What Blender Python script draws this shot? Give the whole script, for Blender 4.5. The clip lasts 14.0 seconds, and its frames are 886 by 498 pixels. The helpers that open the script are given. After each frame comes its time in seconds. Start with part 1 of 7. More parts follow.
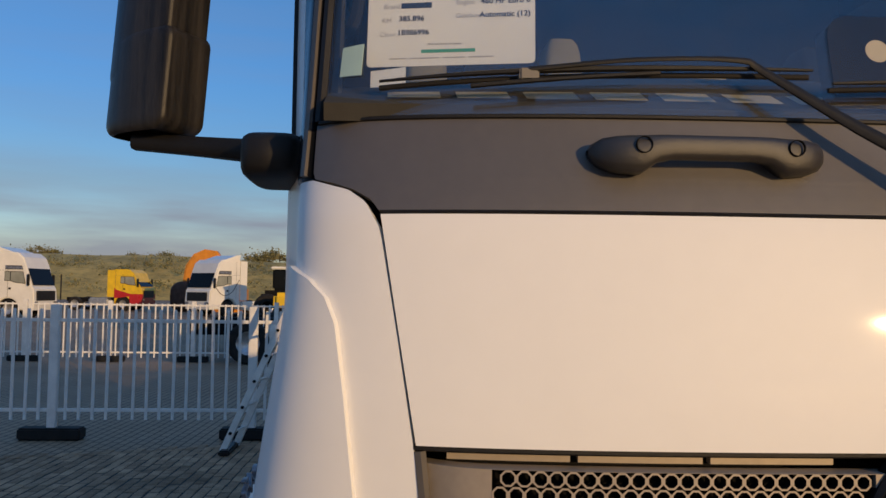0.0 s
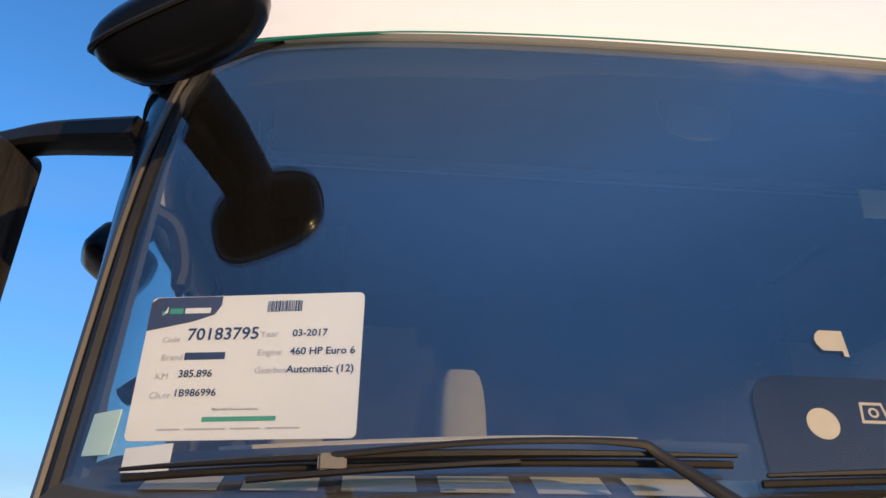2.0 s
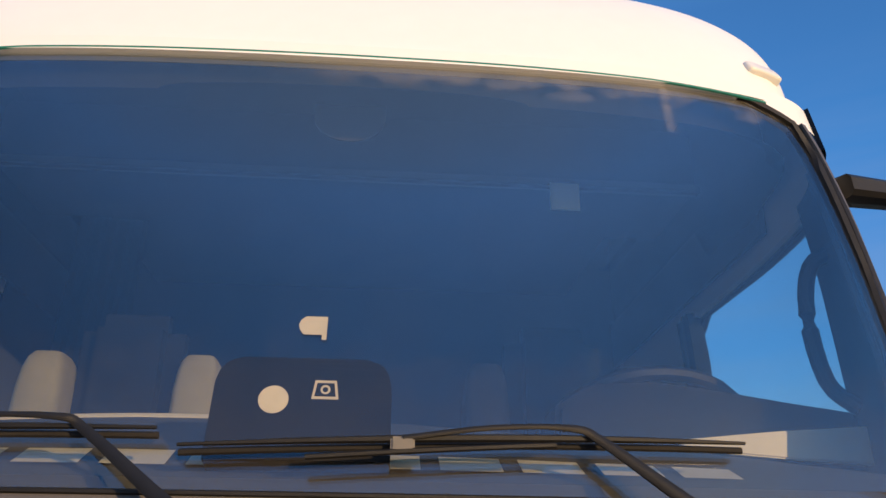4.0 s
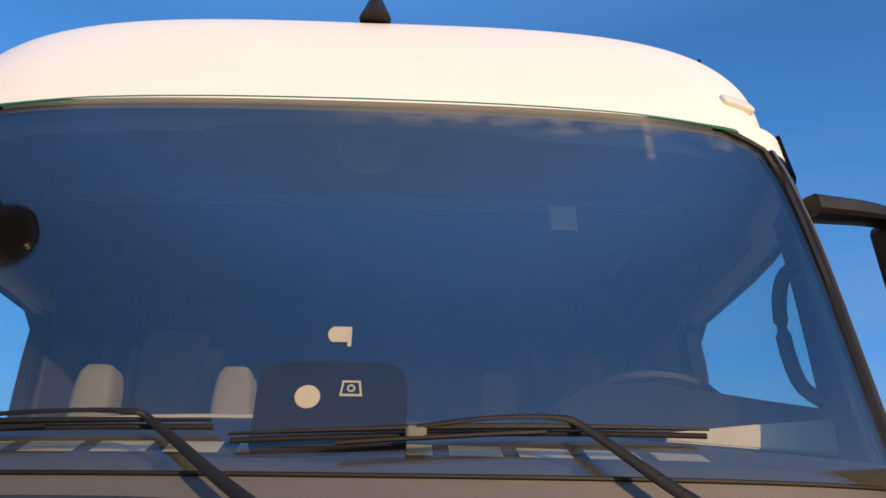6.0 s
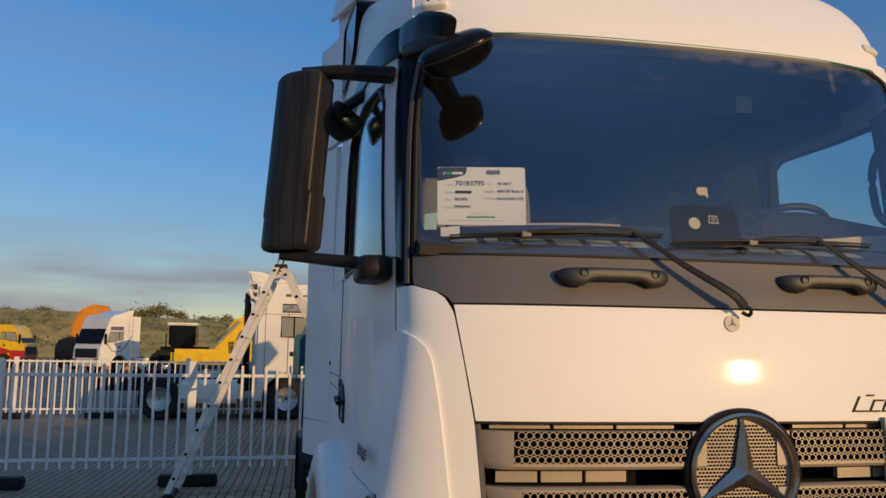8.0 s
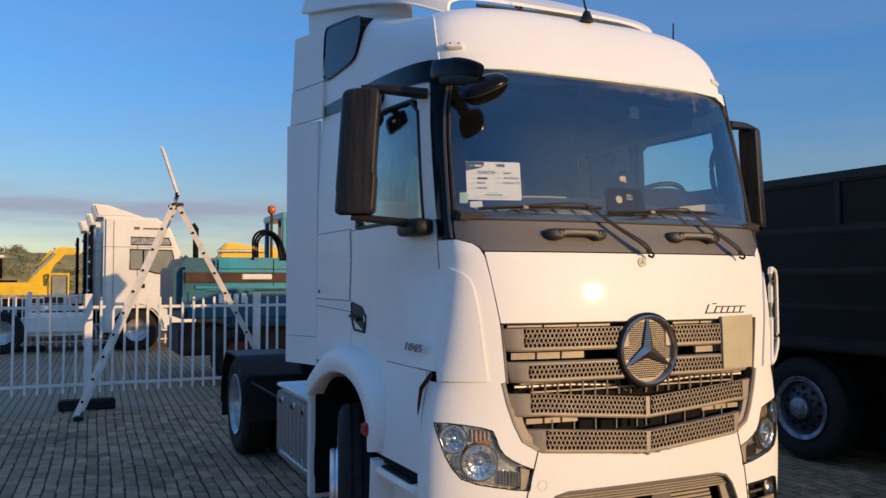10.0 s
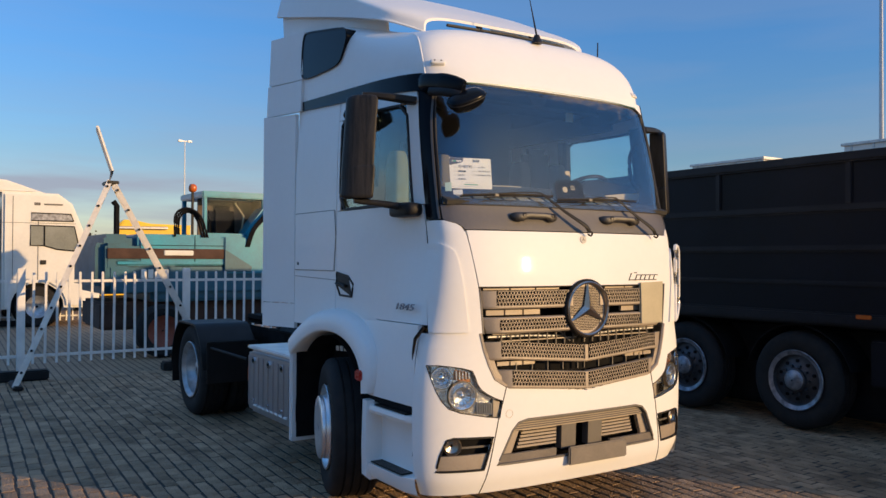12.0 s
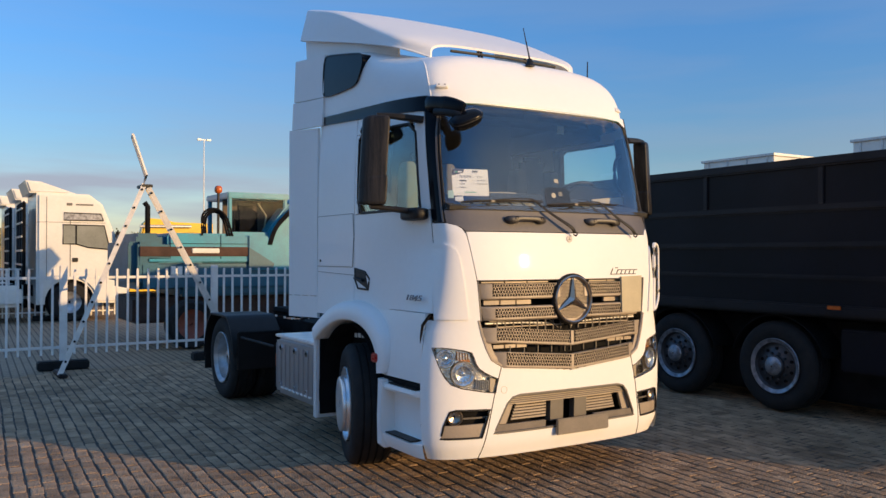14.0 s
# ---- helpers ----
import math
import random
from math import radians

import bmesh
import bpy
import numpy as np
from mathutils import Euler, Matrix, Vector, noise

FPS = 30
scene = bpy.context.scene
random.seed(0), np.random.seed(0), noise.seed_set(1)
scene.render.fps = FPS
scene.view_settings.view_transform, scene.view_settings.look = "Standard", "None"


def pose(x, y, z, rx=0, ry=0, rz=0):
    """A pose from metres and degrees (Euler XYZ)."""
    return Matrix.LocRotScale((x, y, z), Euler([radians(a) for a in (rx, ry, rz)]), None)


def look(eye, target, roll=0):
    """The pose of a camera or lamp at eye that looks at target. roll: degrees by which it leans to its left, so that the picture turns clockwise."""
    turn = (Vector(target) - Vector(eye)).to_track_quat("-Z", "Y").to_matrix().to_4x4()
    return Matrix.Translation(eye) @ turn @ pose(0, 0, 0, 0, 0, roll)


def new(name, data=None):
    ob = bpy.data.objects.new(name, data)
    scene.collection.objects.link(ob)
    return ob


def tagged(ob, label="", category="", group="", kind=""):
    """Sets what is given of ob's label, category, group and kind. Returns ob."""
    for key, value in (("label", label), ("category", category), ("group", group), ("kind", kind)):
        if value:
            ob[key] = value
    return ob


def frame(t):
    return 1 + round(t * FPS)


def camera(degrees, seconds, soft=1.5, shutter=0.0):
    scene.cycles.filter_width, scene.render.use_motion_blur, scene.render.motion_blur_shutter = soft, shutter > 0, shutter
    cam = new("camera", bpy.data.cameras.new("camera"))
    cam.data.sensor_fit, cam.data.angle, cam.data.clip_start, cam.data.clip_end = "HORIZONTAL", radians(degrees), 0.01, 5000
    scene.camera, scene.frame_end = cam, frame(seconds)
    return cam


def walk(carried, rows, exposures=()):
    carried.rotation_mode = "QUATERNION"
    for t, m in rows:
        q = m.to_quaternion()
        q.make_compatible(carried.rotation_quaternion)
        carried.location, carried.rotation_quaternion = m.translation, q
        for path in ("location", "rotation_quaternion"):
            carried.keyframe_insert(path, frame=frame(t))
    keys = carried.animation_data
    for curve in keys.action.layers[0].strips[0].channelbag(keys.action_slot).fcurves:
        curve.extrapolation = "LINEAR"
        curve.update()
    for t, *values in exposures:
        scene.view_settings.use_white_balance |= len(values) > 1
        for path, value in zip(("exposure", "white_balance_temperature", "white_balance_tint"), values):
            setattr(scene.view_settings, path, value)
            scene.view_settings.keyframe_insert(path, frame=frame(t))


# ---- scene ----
cam = camera(56.9, 14.0)
PATH = [
    (0, (-0.879, -1.217, 1.804), (-0.746, 0.776, 1.906), 0.8),
    (0.5, (-0.955, -1.006, 1.92), (-0.77, 0.924, 2.412), 1.1),
    (1, (-0.916, -0.843, 1.98), (-0.718, 0.984, 2.769), 1.4),
    (1.5, (-0.818, -0.779, 1.98), (-0.616, 1.041, 2.783), 0.9),
    (2, (-0.629, -0.868, 2.013), (-0.451, 0.961, 2.803), 0.6),
    (2.5, (-0.378, -0.921, 2.019), (-0.214, 0.921, 2.78), 0.6),
    (3, (-0.15, -0.909, 2.011), (0.008, 0.931, 2.779), 0.5),
    (3.5, (0.083, -0.987, 1.994), (0.231, 0.858, 2.752), 0.6),
    (6, (0.101, -1.247, 1.903), (0.185, 0.584, 2.704), 0.3),
    (6.5, (-0.313, -1.523, 1.861), (-0.214, 0.336, 2.592), 0.5),
    (7, (-0.712, -1.817, 1.83), (-0.559, 0.095, 2.396), 0.5),
    (7.5, (-1.04, -2.138, 1.793), (-0.829, -0.192, 2.202), 0.6),
    (8, (-1.424, -2.41, 1.787), (-1.035, -0.464, 2.029), 0.8),
    (8.2, (-1.575, -2.515, 1.776), (-1.098, -0.588, 2.018), 0.6),
    (10.3, (-2.911, -3.598, 1.791), (-2.032, -1.803, 1.847), 0.1),
    (10.5, (-3.002, -3.637, 1.784), (-2.076, -1.865, 1.838), 0.1),
    (11, (-3.195, -3.665, 1.768), (-2.091, -1.998, 1.806), 0.1),
    (11.5, (-3.476, -3.802, 1.757), (-2.37, -2.136, 1.784), 0.2),
    (12, (-3.77, -4.104, 1.745), (-2.681, -2.426, 1.769), 0.3),
    (12.5, (-3.989, -4.398, 1.732), (-2.922, -2.707, 1.753), 0.2),
    (13, (-4.169, -4.639, 1.766), (-3.109, -2.943, 1.783), 0.2),
    (13.5, (-4.176, -4.789, 1.772), (-3.115, -3.094, 1.787), 0.2),
    (14, (-4.138, -4.847, 1.757), (-3.083, -3.147, 1.771), 0.1),
]
walk(cam, [(t, look(eye, target, roll)) for t, eye, target, roll in PATH], [(0, -0.39, 6800, 10), (0.6, -0.05, 6600, 10), (1.2, 0.25, 6500, 10), (3.0, 0.33, 6600, 10), (6.0, 0.29, 6600, 10), (6.5, 0.21, 6700, 10), (7.0, -0.05, 6900, 10), (7.5, -0.31, 7350, 10), (8.2, -0.29, 7200, 10), (10.3, 0.09, 6650, 10), (11.0, 0.11, 6750, 10), (12.5, 0.21, 6850, 10), (14, 0.28, 6900, 10)])

# ---- world and sun ----
SUN_WAY = Vector((0.53, -0.85, 0.16)).normalized()
elev = math.asin(SUN_WAY.z)
world = bpy.data.worlds.new("sky")
scene.world = world
world.use_nodes = True
wn, wl = world.node_tree.nodes, world.node_tree.links
wn.clear()
w_out = wn.new("ShaderNodeOutputWorld")
w_bg = wn.new("ShaderNodeBackground")
sky = wn.new("ShaderNodeTexSky")
sky.sky_type, sky.sun_disc = "NISHITA", False
sky.sun_elevation, sky.sun_rotation = elev, math.atan2(SUN_WAY.x, SUN_WAY.y)
sky.altitude, sky.air_density, sky.dust_density, sky.ozone_density = 10, 1.0, 0.15, 1.0
w_bg.inputs["Strength"].default_value = 0.24
# thin cloud bank low on the horizon and a few high streaks
w_map = wn.new("ShaderNodeMapping")
w_map.inputs["Scale"].default_value = (1.6, 1.6, 13)
w_noise = wn.new("ShaderNodeTexNoise")
w_noise.inputs["Scale"].default_value, w_noise.inputs["Detail"].default_value = 1.6, 6
w_sep = wn.new("ShaderNodeSeparateXYZ")
w_band = wn.new("ShaderNodeValToRGB")
for pos, v in ((0.0, 0.8), (0.085, 0.85), (0.115, 0.28), (0.20, 0.16), (0.42, 0.10), (0.55, 0.0)):
    e = w_band.color_ramp.elements.new(pos)
    e.color = (v, v, v, 1)
w_band.color_ramp.elements.remove(w_band.color_ramp.elements[0])
w_band.color_ramp.elements[-1].color = (0, 0, 0, 1)
w_soft = wn.new("ShaderNodeMapRange")
w_soft.inputs["From Min"].default_value, w_soft.inputs["From Max"].default_value = 0.38, 0.60
w_mul = wn.new("ShaderNodeMath")
w_mul.operation = "MULTIPLY"
w_mix = wn.new("ShaderNodeMixRGB")
w_mix.inputs["Color2"].default_value = (1.30, 1.42, 1.86, 1)
w_tc = wn.new("ShaderNodeTexCoord")
wl.new(w_tc.outputs["Generated"], w_sep.inputs[0])
wl.new(w_tc.outputs["Generated"], w_map.inputs[0])
wl.new(w_map.outputs[0], w_noise.inputs["Vector"])
wl.new(w_noise.outputs[0], w_soft.inputs["Value"])
wl.new(w_sep.outputs["Z"], w_band.inputs[0])
wl.new(w_band.outputs[0], w_mul.inputs[0])
wl.new(w_soft.outputs[0], w_mul.inputs[1])
wl.new(w_mul.outputs[0], w_mix.inputs["Fac"])
w_hsv, w_tint = wn.new("ShaderNodeHueSaturation"), wn.new("ShaderNodeMixRGB")
w_hsv.inputs["Saturation"].default_value = 1.12
w_tint.blend_type, w_tint.inputs["Fac"].default_value, w_tint.inputs["Color2"].default_value = "MULTIPLY", 1.0, (1.0, 0.965, 1.035, 1)
wl.new(sky.outputs[0], w_hsv.inputs["Color"])
w_high, w_lift = wn.new("ShaderNodeValToRGB"), wn.new("ShaderNodeMixRGB")
for pos, c in ((0.0, (0.40, 0.46, 0.74)), (0.12, (0.27, 0.40, 0.60)), (0.25, (0.235, 0.48, 0.80)), (0.45, (0.24, 0.585, 0.93)), (0.60, (0.26, 0.57, 0.89)), (0.70, (0.54, 0.92, 1.30)), (0.80, (1.10, 1.60, 2.16)), (0.93, (2.25, 1.92, 1.72))):
    e = w_high.color_ramp.elements.new(pos)
    e.color = (*c, 1)
w_high.color_ramp.elements.remove(w_high.color_ramp.elements[0])
w_high.color_ramp.elements[-1].color = (2.25, 1.92, 1.72, 1)
w_lift.blend_type, w_lift.inputs["Fac"].default_value = "MULTIPLY", 1.0
wl.new(w_sep.outputs["Z"], w_high.inputs[0])
wl.new(w_hsv.outputs[0], w_tint.inputs["Color1"])
wl.new(w_tint.outputs[0], w_lift.inputs["Color1"])
# the sky on the sun's side keeps its own warm glow
w_dot, w_side, w_glow = wn.new("ShaderNodeVectorMath"), wn.new("ShaderNodeMapRange"), wn.new("ShaderNodeMixRGB")
w_dot.operation, w_dot.inputs[1].default_value = "DOT_PRODUCT", SUN_WAY
w_side.interpolation_type = "SMOOTHSTEP"
w_side.inputs["From Min"].default_value, w_side.inputs["From Max"].default_value = 0.86, 1.0
w_glow.inputs["Color2"].default_value = (1.0, 0.86, 0.72, 1)
wl.new(w_tc.outputs["Generated"], w_dot.inputs[0])
wl.new(w_dot.outputs["Value"], w_side.inputs["Value"])
wl.new(w_side.outputs[0], w_glow.inputs["Fac"])
wl.new(w_high.outputs[0], w_glow.inputs["Color1"])
wl.new(w_glow.outputs[0], w_lift.inputs["Color2"])
wl.new(w_lift.outputs[0], w_mix.inputs["Color1"])
wl.new(w_mix.outputs[0], w_bg.inputs[0])
wl.new(w_bg.outputs[0], w_out.inputs[0])

sun = new("sun", bpy.data.lights.new("sun", "SUN"))
sun.data.energy, sun.data.angle, sun.data.color = 3.5, radians(0.53), (1.0, 0.67, 0.34)
sun.matrix_world = look(SUN_WAY * 60, (0, 0, 0))


# ---- materials ----
def mat(name, color, rough=0.5, metal=0.0, coat=0.0, vary=0.12, scale=6.0, bump=0.0, bump_scale=60.0, fine=None, spec=0.5, second=None, island=0.0, rvar=0.1):
    """A surface with broad stains, fine grain, uneven gloss and a little relief."""
    m = bpy.data.materials.new(name)
    m.use_nodes = True
    n, l = m.node_tree.nodes, m.node_tree.links
    b = n["Principled BSDF"]
    b.inputs["Metallic"].default_value = metal
    b.inputs["Coat Weight"].default_value = coat
    b.inputs["Coat Roughness"].default_value = 0.05
    b.inputs["Specular IOR Level"].default_value = spec
    tc = n.new("ShaderNodeTexCoord")
    big, small = n.new("ShaderNodeTexNoise"), n.new("ShaderNodeTexNoise")
    big.inputs["Scale"].default_value, big.inputs["Detail"].default_value = scale, 4
    small.inputs["Scale"].default_value, small.inputs["Detail"].default_value = (fine or scale * 14), 3
    for t in (big, small):
        l.new(tc.outputs["Object"], t.inputs["Vector"])
    mix = n.new("ShaderNodeMixRGB")
    dark = second or tuple(c * (1 - 2.2 * vary) for c in color)
    mix.inputs["Color1"].default_value = (*color, 1)
    mix.inputs["Color2"].default_value = (*dark, 1)
    add = n.new("ShaderNodeMath")
    add.operation = "MULTIPLY_ADD"
    add.inputs[1].default_value = 0.45
    ramp = n.new("ShaderNodeMapRange")
    ramp.inputs["From Min"].default_value, ramp.inputs["From Max"].default_value = 0.5, 1.0
    l.new(small.outputs[0], add.inputs[0])
    l.new(big.outputs[0], add.inputs[2])
    l.new(add.outputs[0], ramp.inputs["Value"])
    l.new(ramp.outputs[0], mix.inputs["Fac"])
    out = mix.outputs[0]
    if island:
        info, geo = n.new("ShaderNodeObjectInfo"), n.new("ShaderNodeNewGeometry")
        s = n.new("ShaderNodeMath")
        s.operation = "ADD"
        l.new(info.outputs["Random"], s.inputs[0])
        l.new(geo.outputs["Random Per Island"], s.inputs[1])
        fr = n.new("ShaderNodeMath")
        fr.operation = "FRACT"
        l.new(s.outputs[0], fr.inputs[0])
        hsv = n.new("ShaderNodeHueSaturation")
        mr = n.new("ShaderNodeMapRange")
        mr.inputs["To Min"].default_value, mr.inputs["To Max"].default_value = 1 - island, 1 + island
        l.new(fr.outputs[0], mr.inputs["Value"])
        l.new(mr.outputs[0], hsv.inputs["Value"])
        l.new(out, hsv.inputs["Color"])
        out = hsv.outputs[0]
    l.new(out, b.inputs["Base Color"])
    rr = n.new("ShaderNodeMapRange")
    rr.inputs["To Min"].default_value, rr.inputs["To Max"].default_value = max(rough - rvar, 0.02), min(rough + rvar, 1)
    l.new(big.outputs[0], rr.inputs["Value"])
    l.new(rr.outputs[0], b.inputs["Roughness"])
    if bump:
        bn, bt = n.new("ShaderNodeBump"), n.new("ShaderNodeTexNoise")
        bt.inputs["Scale"].default_value, bt.inputs["Detail"].default_value = bump_scale, 4
        bn.inputs["Strength"].default_value, bn.inputs["Distance"].default_value = bump, 0.004
        l.new(tc.outputs["Object"], bt.inputs["Vector"])
        l.new(bt.outputs[0], bn.inputs["Height"])
        l.new(bn.outputs[0], b.inputs["Normal"])
    return m


def glass_mat(name, tint, gloss_rough=0.0, ior=1.5, dirt=0.0, dirt_color=(0.5, 0.48, 0.44), edge=False):
    """Thin pane: tinted see-through with a Fresnel mirror layer and a film of dust."""
    m = bpy.data.materials.new(name)
    m.use_nodes = True
    n, l = m.node_tree.nodes, m.node_tree.links
    n.clear()
    o = n.new("ShaderNodeOutputMaterial")
    tr, gl, mx, lw = n.new("ShaderNodeBsdfTransparent"), n.new("ShaderNodeBsdfGlossy"), n.new("ShaderNodeMixShader"), n.new("ShaderNodeLayerWeight")
    pw, fr = n.new("ShaderNodeMath"), n.new("ShaderNodeMath")
    lw.inputs[0].default_value = 0.5
    pw.operation, fr.operation = "POWER", "MULTIPLY_ADD"
    pw.inputs[1].default_value = 5.0
    f0 = ((ior - 1) / (ior + 1)) ** 2
    fr.inputs[1].default_value, fr.inputs[2].default_value = 1 - f0, f0
    l.new(lw.outputs["Facing"], pw.inputs[0])
    l.new(pw.outputs[0], fr.inputs[0])
    tr.inputs[0].default_value = (*tint, 1)
    gl.inputs["Roughness"].default_value = gloss_rough
    gl.inputs["Color"].default_value = (0.90, 0.95, 0.98, 1) if edge else (1, 1, 1, 1)
    l.new(fr.outputs[0], mx.inputs[0])
    l.new(tr.outputs[0], mx.inputs[1])
    l.new(gl.outputs[0], mx.inputs[2])
    last = mx.outputs[0]
    if dirt:
        df, m2, tc = n.new("ShaderNodeBsdfDiffuse"), n.new("ShaderNodeMixShader"), n.new("ShaderNodeTexCoord")
        df.inputs[0].default_value = (*dirt_color, 1)
        nz, mp, mr = n.new("ShaderNodeTexNoise"), n.new("ShaderNodeMapping"), n.new("ShaderNodeMapRange")
        mp.inputs["Scale"].default_value = (5, 5, 1.2)
        nz.inputs["Scale"].default_value, nz.inputs["Detail"].default_value = 2.5, 8
        mr.inputs["From Min"].default_value, mr.inputs["From Max"].default_value = 0.35, 0.8
        mr.inputs["To Min"].default_value, mr.inputs["To Max"].default_value = dirt * 0.6, dirt
        l.new(tc.outputs["Object"], mp.inputs[0])
        l.new(mp.outputs[0], nz.inputs["Vector"])
        l.new(nz.outputs[0], mr.inputs["Value"])
        amount = mr.outputs[0]
        if edge:
            # dried grime hanging below the roof edge and rain dust above the cowl
            sp, ra, rb_, mx2, n2 = n.new("ShaderNodeSeparateXYZ"), n.new("ShaderNodeMapRange"), n.new("ShaderNodeMapRange"), n.new("ShaderNodeMath"), n.new("ShaderNodeTexNoise")
            ad, ad2 = n.new("ShaderNodeMath"), n.new("ShaderNodeMath")
            n2.inputs["Scale"].default_value, n2.inputs["Detail"].default_value = 22, 10
            mp2 = n.new("ShaderNodeMapping")
            mp2.inputs["Scale"].default_value = (0.8, 1, 1.3)
            l.new(tc.outputs["Object"], mp2.inputs[0])
            l.new(mp2.outputs[0], n2.inputs["Vector"])
            l.new(tc.outputs["Object"], sp.inputs[0])
            ad.operation, ad.inputs[1].default_value = "MULTIPLY_ADD", 0.16
            l.new(n2.outputs[0], ad.inputs[0])
            l.new(sp.outputs["Z"], ad.inputs[2])
            ra.inputs["From Min"].default_value, ra.inputs["From Max"].default_value, ra.inputs["To Max"].default_value = 2.925, 2.975, 0.14
            l.new(ad.outputs[0], ra.inputs["Value"])
            ad2.operation, ad2.inputs[1].default_value = "MULTIPLY_ADD", -0.22
            l.new(n2.outputs[0], ad2.inputs[0])
            l.new(sp.outputs["Z"], ad2.inputs[2])
            rb_.inputs["From Min"].default_value, rb_.inputs["From Max"].default_value, rb_.inputs["To Min"].default_value, rb_.inputs["To Max"].default_value = 2.02, 2.20, 0.028, 0.0
            l.new(ad2.outputs[0], rb_.inputs["Value"])
            mx2.operation = "ADD"
            gx, gm_, dr, dz, dd, dm = [n.new("ShaderNodeMapRange") for _ in range(3)] + [n.new("ShaderNodeMath") for _ in range(3)]
            gx.inputs["From Min"].default_value, gx.inputs["From Max"].default_value, gx.inputs["To Min"].default_value = -0.15, 0.12, 0.03
            l.new(sp.outputs["X"], gx.inputs["Value"])
            # one pale run-off trail near the driver's corner
            dd.operation, dd.inputs[1].default_value = "SUBTRACT", 0.618
            l.new(sp.outputs["X"], dd.inputs[0])
            dz.operation = "ABSOLUTE"
            l.new(dd.outputs[0], dz.inputs[0])
            gm_.inputs["From Min"].default_value, gm_.inputs["From Max"].default_value, gm_.inputs["To Min"].default_value, gm_.inputs["To Max"].default_value = 0.002, 0.014, 0.22, 0.0
            l.new(dz.outputs[0], gm_.inputs["Value"])
            dr.inputs["From Min"].default_value, dr.inputs["From Max"].default_value = 2.83, 2.90
            l.new(ad.outputs[0], dr.inputs["Value"])
            dm.operation = "MULTIPLY"
            l.new(gm_.outputs[0], dm.inputs[0])
            l.new(dr.outputs[0], dm.inputs[1])
            gw, gs = n.new("ShaderNodeMath"), n.new("ShaderNodeMath")
            gw.operation, gs.operation = "MULTIPLY", "ADD"
            l.new(ra.outputs[0], gw.inputs[0])
            l.new(gx.outputs[0], gw.inputs[1])
            gn2 = n.new("ShaderNodeMath")
            gn2.operation = "MULTIPLY"
            l.new(dm.outputs[0], gn2.inputs[0])
            l.new(n2.outputs[0], gn2.inputs[1])
            l.new(gw.outputs[0], gs.inputs[0])
            l.new(gn2.outputs[0], gs.inputs[1])
            l.new(gs.outputs[0], mx2.inputs[0])
            l.new(rb_.outputs[0], mx2.inputs[1])
            mx3 = n.new("ShaderNodeMath")
            mx3.operation = "ADD"
            l.new(mx2.outputs[0], mx3.inputs[0])
            l.new(amount, mx3.inputs[1])
            amount = mx3.outputs[0]
        l.new(amount, m2.inputs[0])
        l.new(last, m2.inputs[1])
        l.new(df.outputs[0], m2.inputs[2])
        last = m2.outputs[0]
    l.new(last, o.inputs[0])
    return m


M = {}
M["paint"] = mat("white_paint", (0.85, 0.84, 0.815), 0.50, coat=0.20, vary=0.02, scale=1.5, rvar=0.05, spec=0.25)
M["paint_b"] = mat("aged_white_paint", (0.83, 0.80, 0.73), 0.35, coat=0.3, vary=0.07, scale=1.2, rvar=0.1)
M["black"] = mat("black_plastic", (0.014, 0.013, 0.013), 0.48, vary=0.2, scale=5, bump=0.25, bump_scale=900, spec=0.3)
M["streaked"] = mat("rain_streaked_black_plastic", (0.005, 0.005, 0.0055), 0.40, vary=0.3, scale=5, bump=0.15, bump_scale=900, second=(0.046, 0.041, 0.037), spec=0.25)
_n, _l = M["streaked"].node_tree.nodes, M["streaked"].node_tree.links
_mp = _n.new("ShaderNodeMapping")
_mp.inputs["Scale"].default_value = (8.0, 8.0, 0.45)
_l.new(_n["Texture Coordinate"].outputs["Object"], _mp.inputs[0])
for _t in [q for q in _n if q.bl_idname == "ShaderNodeTexNoise"][:2]:
    _l.new(_mp.outputs[0], _t.inputs["Vector"])
# chrome tinted brown, a dark brown reflection put into its colour
M["badge"] = mat("brown_sheen_chrome", (0.48, 0.41, 0.34), 0.30, metal=1.0, vary=0.08, scale=12)
M["handle_grey"] = mat("dark_grey_handle_plastic", (0.028, 0.024, 0.021), 0.44, vary=0.12, scale=3, bump=0.2, bump_scale=1400, spec=0.8)
M["facet"] = mat("faceted_reflector", (0.95, 0.94, 0.92), 0.12, metal=0.9, vary=0.12, scale=60, bump=0.9, bump_scale=70, rvar=0.05)
M["amber_dull"] = mat("dull_amber_plastic", (0.55, 0.24, 0.09), 0.25, vary=0.35, scale=50, bump=0.8, bump_scale=80)
M["lamp_tray"] = mat("bright_lamp_tray", (0.93, 0.91, 0.87), 0.16, metal=0.75, vary=0.15, scale=30, bump=0.9, bump_scale=55)
M["ladder"] = mat("matt_ladder_aluminium", (0.82, 0.77, 0.70), 0.42, metal=0.15, vary=0.12, scale=9)
M["satin"] = mat("grey_black_satin_plastic", (0.095, 0.082, 0.070), 0.50, vary=0.12, scale=3, bump=0.2, bump_scale=1400, spec=0.95)
M["gloss"] = mat("gloss_black", (0.005, 0.006, 0.009), 0.22, spec=0.14, vary=0.1, scale=3)
M["grille"] = mat("grille_bronze_grey", (0.40, 0.335, 0.265), 0.45, metal=0.12, vary=0.1, scale=5, bump=0.1, bump_scale=700)
M["plate_grey"] = mat("brown_grey_plate", (0.20, 0.172, 0.145), 0.5, vary=0.15, scale=6, bump=0.15, bump_scale=400)
